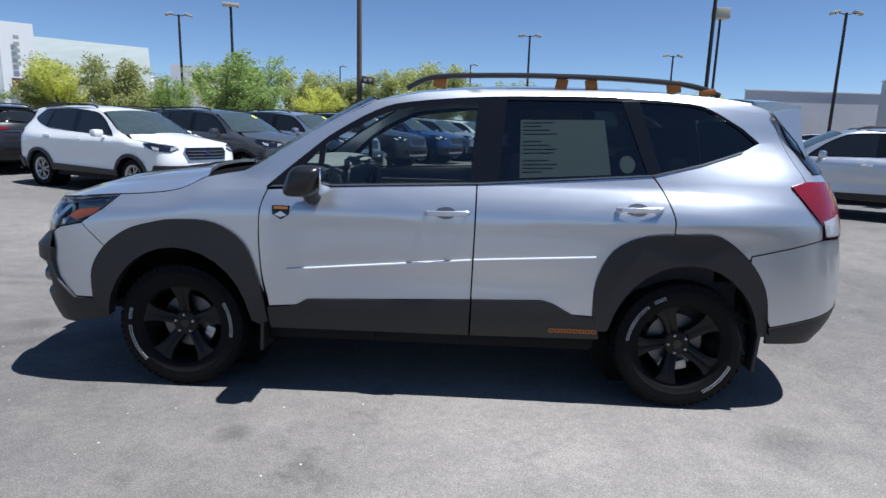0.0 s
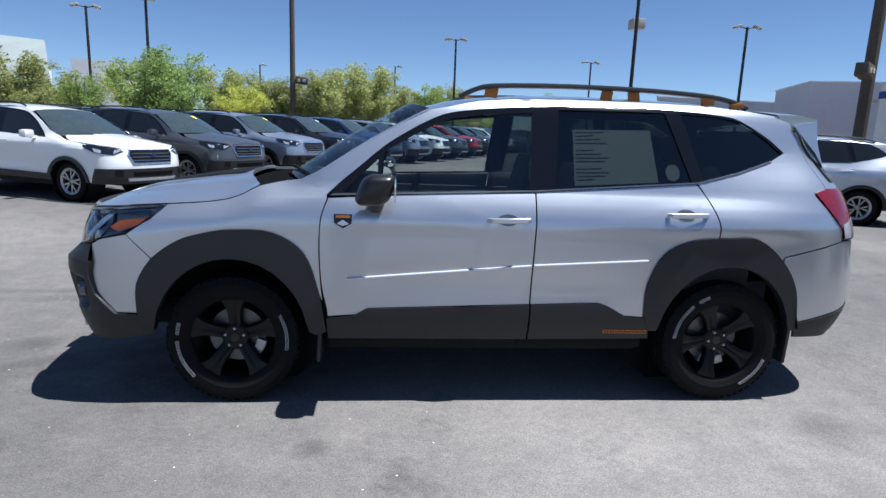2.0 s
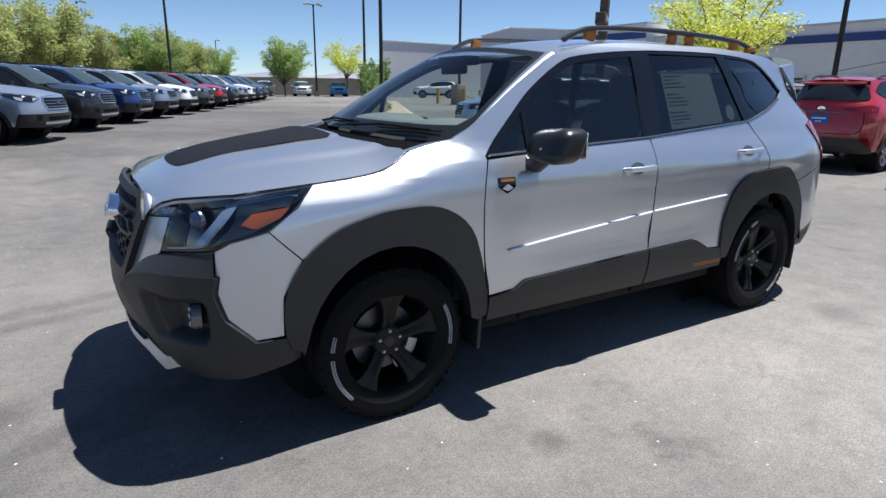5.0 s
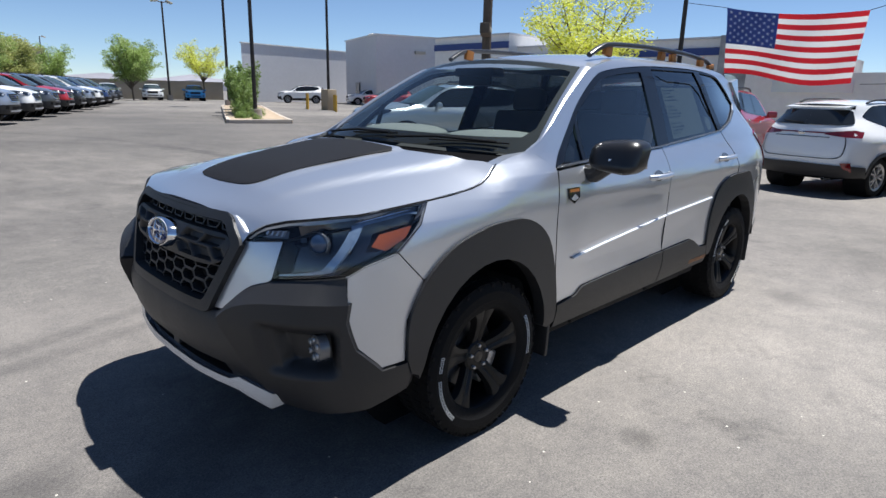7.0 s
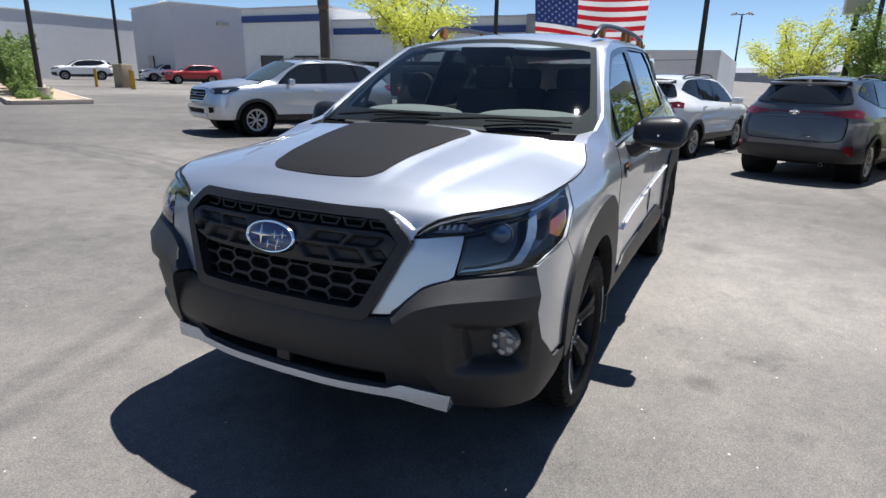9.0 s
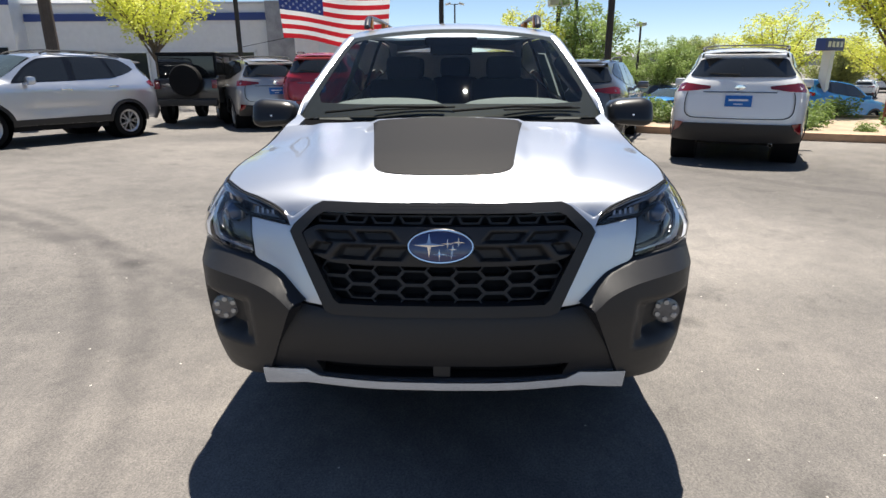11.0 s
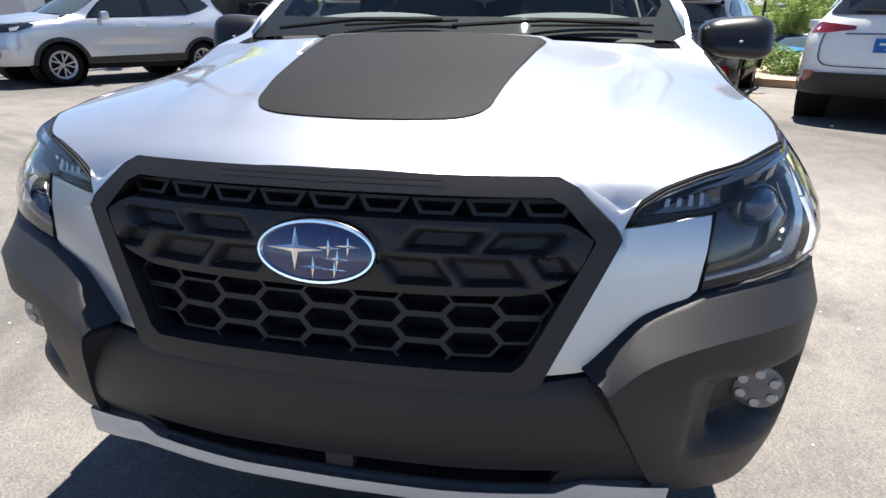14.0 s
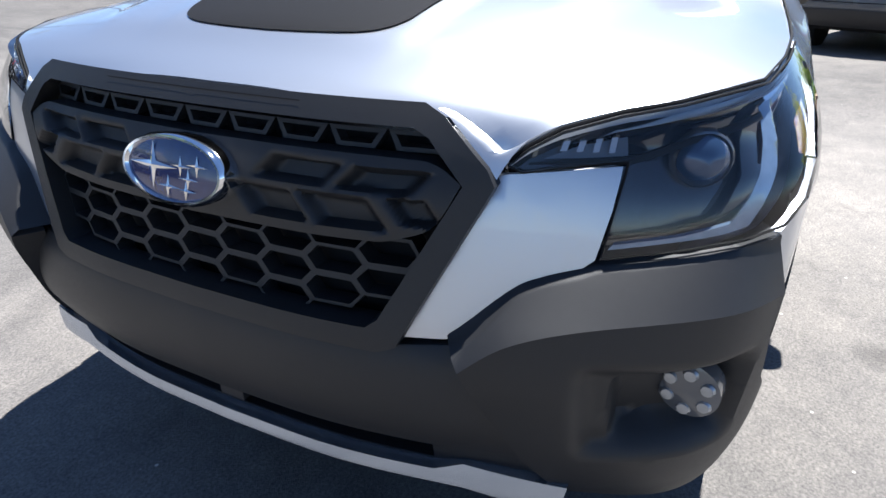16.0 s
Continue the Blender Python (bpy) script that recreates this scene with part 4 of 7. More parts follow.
bm = bmesh.new()
oval(bm, 0.103, 0.053, [(1, 0.004, -0.05), (1, 0.004, 0.0), (1, 0.0, 0.006), (1, -0.004, 0.006), (1, -0.007, 0.0)])
badge = part("badge", bm, CHROME, hero, "oval chrome-rimmed blue badge with plain star shapes")
bm = bmesh.new()
r = oval(bm, 0.098, 0.048, [(1, 0, 0.0), (0.6, 0, 0.004)])
bm.faces.new(r[-1])
part("badge_field", bm, BLUEEN, badge)
for y, z, s in ((0.036, 0.004, 0.038), (-0.022, 0.008, 0.017), (-0.056, 0.012, 0.017), (0.004, -0.026, 0.019), (-0.038, -0.010, 0.017), (-0.034, -0.028, 0.016)):
    bm = bmesh.new()
    c = bm.verts.new(BC + tilt.to_3x3() @ Vector((-0.008, y, z)))
    ring = []
    for k in range(8):
        rr = s * (1.0 if k % 2 == 0 else 0.22) * (1.35 if k % 4 == 0 else 1.0)
        a = math.pi * k / 4
        ring.append(bm.verts.new(BC + tilt.to_3x3() @ Vector((-0.0045, y + rr * math.cos(a), z + rr * math.sin(a)))))
    for k in range(8):
        bm.faces.new((c, ring[k], ring[(k + 1) % 8]))
    part("badge_star", bm, CHROME, badge)
# headlamps: dark housing, projector, light guides, amber reflector, clear cover
for s in (1, -1):
    def hl(loop, fn, size, rim=None):
        b = patch([loop], fn, size, rim)
        return b if s == 1 else mirrored(b)
    cover = part("headlamp", hl(HEADLAMP, proud(0.004), 0.04), LAMPGLASS, hero, "clear headlamp with dark housing and amber corner")
    part("lamp_housing", hl(HEADLAMP, lambda u, z: skin(u, z, -0.05 * (1 - 0.8 * step01(0.96, 1.03, z))), 0.04, lambda v: Vector((-0.04, -0.01 if v.y < 0 else 0.01, 0))), LENSB, cover)
    guide = [(n_u(0.650), 0.824), (n_u(0.73), 0.837), (-2.13, 0.846), (-2.09, 0.853), (-2.045, 0.915), (-1.978, 0.998), (-1.74, 1.022), (-1.70, 1.016), (-1.72, 1.026), (-1.94, 1.014), (-2.015, 1.000), (-2.078, 0.92), (-2.125, 0.860), (n_u(0.73), 0.844), (n_u(0.655), 0.831)]
    part("light_guide", hl(guide, lambda u, z: skin(u, z, -0.012), 0.03, (0.012, 0, 0)), GUIDE, cover)
    part("amber_reflector", hl([(-1.945, 0.935), (-1.905, 0.970), (-1.76, 0.984), (-1.80, 0.948), (-1.885, 0.914)], lambda u, z: skin(u, z, -0.014), 0.04, (0.01, 0, 0)), ORANGE_L, cover)
    part("strip_reflector", hl([(n_u(0.55), 0.942), (n_u(0.60), 0.962), (n_u(0.665), 0.974), (n_u(0.665), 0.950), (n_u(0.60), 0.945)], lambda u, z: skin(u, z, -0.014), 0.04), GREY_P, cover)
    part("lamp_divider", hl([(n_u(0.53), 0.933), (n_u(0.60), 0.942), (n_u(0.67), 0.948), (n_u(0.75), 0.972), (-2.03, 0.992), (-2.03, 0.985), (n_u(0.75), 0.964), (n_u(0.668), 0.939), (n_u(0.60), 0.935)], lambda u, z: skin(u, z, -0.006), 0.04, (0.012, 0, 0)), MATTEB, cover)
    for k in range(4):
        y0 = 0.570 + 0.022 * k
        part("strip_fin", hl([(n_u(y0), 0.952), (n_u(y0 + 0.009), 0.953), (n_u(y0 + 0.013), 0.966 + 0.002 * k), (n_u(y0 + 0.004), 0.965 + 0.002 * k)], lambda u, z: skin(u, z, -0.007), 0.04, (0.01, 0, 0)), LAMPGREY, cover)
    part("upper_guide", hl([(-2.0, 1.003), (-1.74, 1.030), (-1.74, 1.035), (-2.0, 1.009)], lambda u, z: skin(u, z, -0.006), 0.04), CHROME, cover)
    gasket = [skin(u, z, 0.002) for u, z in HEADLAMP + HEADLAMP[:1]]
    bm = bmesh.new()
    tube(bm, gasket, 0.0022, 6)
    part("lamp_gasket", bm if s == 1 else mirrored(bm), MATTEB, cover)
    bm = bmesh.new()
    c = skin(-2.165, 0.935) + Vector((0.028, 0.012, 0))
    face = Matrix.Rotation(radians(-68), 4, "Z")
    bm = bmesh.new()
    lathe(bm, [(0.0, -0.022), (0.018, -0.019), (0.031, -0.010), (0.036, 0.0)], 28)
    for v in bm.verts:
        v.co = face @ v.co + c
        v.co.y *= s
    part("projector_lens", bm, PROJECTOR, cover, "round blue-tinted projector lens")
    bm = bmesh.new()
    lathe(bm, [(0.036, 0.002), (0.038, -0.003), (0.041, 0.0), (0.043, 0.012)], 28)
    for v in bm.verts:
        v.co = face @ v.co + c
        v.co.y *= s
    part("projector_bezel", bm, DARKCHROME, cover)
# dark shut lines
for name, line in (("hood_seal", RIM + [(x, hood_edge(x) - 0.001) for x in (-1.60, -1.52, -1.44, -1.36, -1.32, -1.28, -1.24, -1.205)]), ("door_seal", spline([(-0.850, 1.10), (-0.8815, 1.0), (-0.8895, 0.85), (-0.880, 0.66), (-0.860, 0.53)], 4)), ("door_seal", [(0.240, 1.15), (0.236, 0.90), (0.229, 0.57)]), ("door_seal", spline([(1.242, 0.945), (1.236, 1.03), (1.194, 1.14), (1.14, 1.222)], 4))):
    bm = bmesh.new()
    tube(bm, [skin(u, z, -0.001) for u, z in line], 0.0028, 6)
    other = mirrored(bm)
    part(name, bm, MATTEB, hero)
    part(name, other, MATTEB, hero)
# small shield badge on the front door, copper lettering drawn as bars
both("door_badge", [[(-0.815, 1.022), (-0.722, 1.022), (-0.725, 0.978), (-0.768, 0.952), (-0.812, 0.978)]], proud(0.006), 0.05, GLOSSB, hero)
both("door_badge_bar", [[(-0.805, 1.017), (-0.731, 1.017), (-0.731, 1.004), (-0.805, 1.004)]], proud(0.008), 0.05, ORANGE, hero, None)
both("door_badge_bar", [[(-0.800, 0.976), (-0.768, 0.995), (-0.738, 0.976), (-0.768, 0.964)]], proud(0.008), 0.05, SATIN, hero, None)
for i in range(8):
    x = 0.645 + i * 0.0315
    both("lettering_bar", [[(x, 0.402), (x + 0.026, 0.402), (x + 0.026, 0.425), (x, 0.425)], [(x + 0.006, 0.408), (x + 0.020, 0.408), (x + 0.020, 0.419), (x + 0.006, 0.419)]], proud(0.015), 0.1, ORANGE, hero, None)
# door handles
for x0, z0 in ((0.09, 1.012), (1.06, 1.060)):
    for s in (1, -1):
        bm = bmesh.new()
        c = skin(x0, z0)
        tube(bm, [c + Vector((-0.105, 0.0, -0.004)), c + Vector((-0.09, -0.030, 0)), c + Vector((0, -0.040, 0.002)), c + Vector((0.09, -0.032, 0.004)), c + Vector((0.11, -0.004, 0.003))], 0.014, 8, None, 1.0)
        bm2 = bm if s == 1 else mirrored(bm)
        h = part("door_handle", bm2, SILVER, hero)
        cup = patch([[(x0 + 0.055 * math.cos(a) - 0.005, z0 + 0.030 * math.sin(a)) for a in [math.pi * k / 8 for k in range(16)]]], proud(0.002), 0.1)
        part("handle_cup", cup if s == 1 else mirrored(cup), GREY_P, h)
# mirrors
for s in (1, -1):
    bm = bmesh.new()
    bmesh.ops.create_cube(bm, size=1)
    bmesh.ops.bevel(bm, geom=bm.edges[:], offset=0.31, segments=6, affect="EDGES", profile=0.5)
    for v in bm.verts:
        k = 1 - 0.25 * (v.co.y + 0.5)
        v.co = Vector((v.co.x * 0.17, v.co.y * 0.25, v.co.z * 0.165 * k)) + Vector((-0.60, -1.005, 1.168))
        v.co.x += 0.03 * (v.co.z - 1.168) / 0.08
        v.co.y *= s
    mir = part("door_mirror", bm, material("mirror_cap_black", (0.012, 0.012, 0.013), 0.3), hero)
    bm = bmesh.new()
    tube(bm, [(-0.60, -0.82 * s, 1.075), (-0.605, -0.89 * s, 1.075), (-0.605, -0.95 * s, 1.12)], 0.042, 10)
    part("mirror_stalk", bm, PLASTIC, mir)
    bm = bmesh.new()
    box(bm, (-0.507, -1.005 * s, 1.168), (0.008, 0.19, 0.115), None, 0.003)
    part("mirror_glass", bm, CHROME, mir)
    bm = bmesh.new()
    box(bm, (-0.672, -1.06 * s, 1.155), (0.012, 0.12, 0.012), Matrix.Rotation(radians(14 * s), 3, "Z"), 0.004)
    part("turn_signal", bm, SATIN, mir)
# roof rails with copper feet
for s in (1, -1):
    bm = bmesh.new()
    tube(bm, spline([(-0.16, -0.528 * s, 1.650), (-0.06, -0.535 * s, 1.697), (0.06, -0.538 * s, 1.717), (0.45, -0.542 * s, 1.729), (0.9, -0.540 * s, 1.726), (1.25, -0.532 * s, 1.710), (1.42, -0.523 * s, 1.687), (1.53, -0.515 * s, 1.650)], 5), 0.0185, 10, None, 0.8)
    rail = part("roof_rail", bm, RAIL, hero)
    for x, w in ((0.02, 0.08), (0.68, 0.07), (0.84, 0.07), (1.28, 0.08), (1.46, 0.09)):
        bm = bmesh.new()
        z = 1.64 + (0.035 if x > 0 else 0.01)
        box(bm, (x, -0.530 * s, 1.686 if 0 < x < 1.4 else 1.662), (w * 0.9, 0.030, 0.064 if 0 < x < 1.4 else 0.034), Matrix.Rotation(radians(10 * (1 if x < 0.75 else -1)), 3, "Y"), 0.008)
        part("rail_foot", bm, ORANGE, rail, "copper-coloured rail foot")
# wheels, wells, underbody
for x, y in ((-1.335, -0.778), (1.335, -0.772), (-1.335, 0.778), (1.335, 0.772)):
    wheel(hero, x, y, 0.347, 0, True, 36 if x < 0 else 86)
    bm = bmesh.new()
    lathe(bm, [(0.45, 0.0), (0.45, -0.34), (0.10, -0.345)], 40, pose(x, -0.885 if y < 0 else 0.885, 0.36, 0, 0, 180 if y < 0 else 0))
    bmesh.ops.delete(bm, geom=[f for f in bm.faces if f.calc_center_median().z < 0.40 and math.hypot(f.calc_center_median().x - x, f.calc_center_median().z - 0.36) > 0.44], context="FACES")
    part("wheel_well", bm, MATTEB, hero)
bm = bmesh.new()
box(bm, (0, 0, 0.33), (1.8, 1.55, 0.14), None, 0.03)
box(bm, (-1.85, 0, 0.42), (0.60, 1.2, 0.16), None, 0.03)
box(bm, (1.9, 0, 0.45), (0.5, 1.2, 0.2), None, 0.03)
box(bm, (-1.3, 0, 0.50), (0.9, 0.95, 0.35))
box(bm, (1.3, 0, 0.50), (0.9, 0.95, 0.35))
part("underbody", bm, MATTEB, hero)
for x, s in ((-0.89, 1), (-0.89, -1), (1.755, 1), (1.755, -1)):
    bm = bmesh.new()
    box(bm, (x - (0.03 if x > 0 else 0), -0.80 * s, 0.335), (0.022, 0.17, 0.22), Matrix.Rotation(radians(3), 3, "Y"), 0.01)
    part("mud_flap", bm, PLASTIC, hero)
# cabin
bm = bmesh.new()
box(bm, (0.35, 0, 0.55), (2.6, 1.5, 0.25), None, 0.02)
for s in (1, -1):
    box(bm, (0.38, s * 0.765, 0.84), (2.25, 0.04, 0.42))
part("cabin_tub", bm, SEAT, hero)
bm = bmesh.new()
dash = [(-0.97, 1.10), (-0.90, 1.165), (-0.74, 1.215), (-0.58, 1.215), (-0.50, 1.17), (-0.48, 0.95), (-0.60, 0.80), (-0.95, 0.8)]
for y in (-0.70, 0.70):
    bm.faces.new([bm.verts.new((x, y, z)) for x, z in dash])
bm.verts.ensure_lookup_table()
for k in range(8):
    bm.faces.new((bm.verts[k], bm.verts[(k + 1) % 8], bm.verts[8 + (k + 1) % 8], bm.verts[8 + k]))
part("dashboard", bm, DASH, hero)
for y in (-0.37, 0.34):
    bm = bmesh.new()
    bmesh.ops.create_uvsphere(bm, u_segments=28, v_segments=14, radius=1.0, matrix=pose(-0.72, y, 1.212) @ Matrix.Diagonal((0.21, 0.30, 0.042, 1)))
    part("dash_hood", bm, TRIMGREY, hero)
bm = bmesh.new()
ring = [(-0.42 + 0.05 * math.sin(a), -0.37 + 0.185 * math.cos(a), 1.02 + 0.175 * math.sin(a)) for a in [2 * math.pi * k / 24 for k in range(25)]]
tube(bm, ring, 0.016, 8)
box(bm, (-0.43, -0.37, 1.02), (0.05, 0.12, 0.10), None, 0.02)
part("steering_wheel", bm, MATTEB, hero)
for x, ys in ((0.15, (-0.37, 0.37)), (1.0, (-0.40, 0.0, 0.40))):
    for y in ys:
        w = 0.50 if x < 0.5 else 0.40
        bm = bmesh.new()
        box(bm, (x, y, 0.72), (0.50, w, 0.18), Matrix.Rotation(radians(-6), 3, "Y"), 0.05)
        box(bm, (x + 0.27, y, 1.03), (0.15, w, 0.60), Matrix.Rotation(radians(14), 3, "Y"), 0.06)
        seat = part("seat", bm, SEAT, hero)
        bm = bmesh.new()
        box(bm, (x + 0.37, y, 1.40), (0.10, 0.26, 0.17), Matrix.Rotation(radians(10), 3, "Y"), 0.045)
        tube(bm, [(x + 0.35, y - 0.06, 1.26), (x + 0.365, y - 0.06, 1.36)], 0.007, 6)
        tube(bm, [(x + 0.35, y + 0.06, 1.26), (x + 0.365, y + 0.06, 1.36)], 0.007, 6)
        part("headrest", bm, SEAT, seat)
bm = bmesh.new()
box(bm, (0.75, 0, 1.60), (1.9, 1.0, 0.02), None, 0.005)
part("headliner", bm, TRIMGREY, hero)
# price sheet and round sticker inside the rear door glass
sheet = part("window_sticker", patch([[(0.46, 1.20), (0.93, 1.23), (0.90, 1.51), (0.46, 1.50)]], lambda u, z: skin(u, z, -0.018), 0.1), PAPER, hero, "pale price sheet inside the glass")
for k in range(14):
    z = 1.485 - k * 0.0195
    w = (0.16, 0.10, 0.14, 0.18)[k % 4]
    if k in (4, 9):
        continue
    part("print_bar", patch([[(0.475, z), (0.475 + w, z + 0.006), (0.475 + w, z + 0.014), (0.475, z + 0.008)]], lambda u, zz: skin(u, zz, -0.0155), 0.2), INK, sheet)
part("round_sticker", patch([[(1.015 + 0.04 * math.cos(a), 1.285 + 0.045 * math.sin(a)) for a in [math.pi * k / 10 for k in range(20)]]], lambda u, z: skin(u, z, -0.018), 0.1), PAPER, hero)


# ---- the other parked cars: one plain builder, a template for each shape ----
def low_wheel_meshes():
    bm = bmesh.new()
    lathe(bm, [(0.215, 0.09), (0.25, 0.11), (0.31, 0.108), (0.343, 0.09), (0.348, 0.0), (0.343, -0.09), (0.31, -0.108), (0.25, -0.11), (0.225, -0.10), (0.215, -0.085)], 32)
    a = bm
    bm = bmesh.new()
    lathe(bm, [(0.205, 0.06), (0.205, -0.085), (0.226, -0.104), (0.236, -0.106)], 32)
    lathe(bm, [(0.196, -0.07), (0.198, -0.09), (0.215, -0.097)], 32)
    lathe(bm, [(0.0, -0.085), (0.035, -0.085), (0.05, -0.07), (0.05, -0.02)], 16)
    for i in range(10):
        a0 = 2 * math.pi * (i // 2 + (0.16 if i % 2 else -0.16)) / 5
        rot = Matrix.Rotation(-a0, 3, "Y")
        box(bm, rot @ Vector((0.122, -0.082, 0)), (0.178, 0.03, 0.024), rot @ Matrix.Rotation(radians(-6 if i % 2 else 6), 3, "Y"))
    b = bm
    bm = bmesh.new()
    lathe(bm, [(0.0, -0.02), (0.205, -0.02)], 24)
    return a, b, bm


LOW = {}
for _k, _bm, _mat in zip(("tyre", "rim", "wheel_backing"), low_wheel_meshes(), (RUBBER, material("alloy_rim", (0.45, 0.45, 0.46), 0.35, 0.8), MATTEB)):
    _me = bpy.data.meshes.new(_k)
    _bm.to_mesh(_me)
    _bm.free()
    _me.materials.append(_mat)
    _me.polygons.foreach_set("use_smooth", [True] * len(_me.polygons))
    _me.set_sharp_from_angle(angle=radians(30))
    LOW[_k] = _me


def add_wheel(parent, x, y, r, rim_mat=None):
    w = new("wheel", LOW["tyre"])
    w.parent = parent
    w.matrix_basis = pose(x, y, r, 0, 0, 180 if y > 0 else 0) @ Matrix.Diagonal((r / 0.347, 1, r / 0.347, 1))
    for k in ("rim", "wheel_backing"):
        ob = new(k, LOW[k])
        ob.parent = w


def join(bm, other):
    tmp = bpy.data.meshes.new("tmp")
    other.to_mesh(tmp)
    other.free()
    bm.from_mesh(tmp)
    bpy.data.meshes.remove(tmp)


def plain_car(name, label, sx, sy, sz, paint, rails=True, clad_high=True, chrome=True, spoiler=True, hood_drop=0.0, plated=True, lit_bar=False, cross_bars=False):
    """A parked car with the same kind of body, its length, width and height scaled."""
    root = thing(name, label, "car")

    def fit_to(bm):
        for v in bm.verts:
            z = v.co.z
            if hood_drop:
                k = 1 - step01(-1.2, -0.7, v.co.x)
                z -= hood_drop * k * step01(0.5, 1.0, z)
            v.co = Vector((v.co.x * sx, v.co.y * sy, z * sz))
        return bm

    def add(nm, bm, mat, both_sides=True, parent=root):
        if both_sides:
            part(nm, fit_to(mirrored(bm)), mat, parent)
        return part(nm, fit_to(bm), mat, parent)

    half = [(U_NOSE, 0.36), (-1.78, 0.36)] + arch_opening(-1.335, 0.36, 0.40, 10) + [(-0.9, 0.36), (0.9, 0.36)] + arch_opening(1.335, 0.36, 0.40, 10) + [(1.78, 0.38), (U_TAIL, 0.40), (U_TAIL, 1.53), (1.86, 1.53)] + ROOF_TOP[::-1] + [(-1.11, 1.15), (-1.28, 1.09), (-1.62, 1.04), (-1.95, 0.985), (n_u(0.505), 0.955), (U_NOSE, 0.995)]
    bm = patch([half], side, 0.085)
    join(bm, mirrored(bm))
    join(bm, patch([HOOD], lambda x, y: Vector((x, y, hood_z(x, y))), 0.15, (0, 0, -0.02)))
    join(bm, patch([[(-0.40, 0.0), (-0.33, 0.85), (-0.315, 1.0), (1.80, 1.0), (1.88, 0), (1.80, -1), (-0.315, -1), (-0.33, -0.85)]], roof, 0.2, (0, 0, -0.012)))
    box(bm, (-1.08, 0, 1.16), (0.22, 1.5, 0.02))
    if spoiler:
        box(bm, (1.90, 0, 1.565), (0.22, 1.02, 0.03), Matrix.Rotation(radians(8), 3, "Y"))
    part("body", fit_to(bm), paint, root)
    out = proud(0.008)
    add("windscreen", patch([[(-1, 0), (1, 0), (1, 1), (-1, 1)]], lambda s, t: screen(-s, t), 0.25), SCREEN_P, False)
    add("window_surround", patch([FRAME], proud(0.004), 0.3), GLOSSB)
    add("front_window", patch([[(-0.76, 1.14), (0.21, 1.17), (0.235, 1.575)] + spline([(0.18, 1.572), (-0.14, 1.54), (-0.30, 1.49), (-0.52, 1.37)], 2)], out, 0.3), DARKGLASS)
    add("rear_door_window", patch([W_R], out, 0.3), DARKGLASS)
    add("rear_quarter_window", patch([W_Q], out, 0.3), DARKGLASS)
    glass_edge = spline([(2.30, 1.512), (2.03, 1.500), (1.975, 1.42), (2.02, 1.325), (2.12, 1.272), (2.40, 1.255)], 3)
    b = patch([glass_edge + [(U_TAIL, 1.252), (U_TAIL, 1.514)]], proud(0.012), 0.08)
    join(b, mirrored(b))
    part("rear_window", fit_to(b), DARKGLASS, root)
    add("headlamp", patch([[(n_u(0.53), 0.93), (n_u(0.66), 0.965), (-1.80, 1.01), (-1.66, 1.015), (-1.74, 0.965), (-1.95, 0.890), (n_u(0.70), 0.86)]], proud(0.010), 0.08), LENSB)
    for hl_ in ([(n_u(0.56), 0.930), (n_u(0.68), 0.950), (n_u(0.70), 0.878)], [(-2.06, 0.935), (-1.90, 0.965), (-1.95, 0.905), (-2.05, 0.885)]):
        add("lamp_reflector", patch([hl_], proud(0.014), 0.08), LAMPGREY)
    add("fog_bezel", patch([[(n_u(0.60), 0.60), (n_u(0.72), 0.60), (n_u(0.72), 0.50), (n_u(0.60), 0.48)]], proud(0.036), 0.08), MATTEB)
    gm = [(n_u(0.42), 0.94), (n_u(0.46), 0.86), (n_u(0.40), 0.72)]
    grille = part("grille", fit_to(patch([full(gm)], lambda u, z: nose(u, z, 0.012), 0.15, ring_in)), MATTEB, root)
    if chrome:
        rim = [(n_u(0.44), 0.952), (n_u(0.485), 0.865), (n_u(0.42), 0.705)]
        part("grille_surround", fit_to(patch([full(rim), full(gm)], lambda u, z: nose(u, z, 0.020), 0.15, ring_in)), CHROME if chrome else paint, grille)
        b = bmesh.new()
        lathe(b, [(0.0, -0.012), (0.040, -0.010), (0.046, 0.0), (0.046, 0.02)], 20, pose(-2.28, 0, 0.86, 0, 0, -90) @ Matrix.Diagonal((1.35, 1, 0.7, 1)))
        part("badge", fit_to(b), BLUEEN, grille)
        for k in range(3):
            z = 0.76 + k * 0.06
            part("grille_slat", fit_to(patch([full([(n_u(0.40), z + 0.008), (n_u(0.40), z - 0.008)])], lambda u, zz: nose(u, zz, 0.022), 0.15, ring_in)), DARKCHROME, grille)
        part("front_skid", fit_to(patch([full([(n_u(0.52), 0.455), (n_u(0.50), 0.41)])], lambda u, zz: nose(u, zz, 0.045), 0.12, ring_in)), SATIN, root)
    b = patch([full([(n_u(0.62), 0.62), (-1.98, 0.62), (-1.9, 0.36), (n_u(0.4), 0.36)]), full([(n_u(0.45), 0.56), (n_u(0.42), 0.47)])], lambda u, z: nose(u, z, 0.030), 0.12, ring_in)
    part("front_cladding", fit_to(b), PLASTIC if clad_high else paint, root)
    part("lower_intake", fit_to(patch([full([(n_u(0.47), 0.58), (n_u(0.44), 0.45)])], lambda u, z: nose(u, z, 0.018), 0.12)), MATTEB, root)
    add("sill_cladding", patch([[(-0.90, 0.37), (-0.90, 0.47), (0.90, 0.50), (0.90, 0.37)]], proud(0.022), 0.3, inn), PLASTIC)
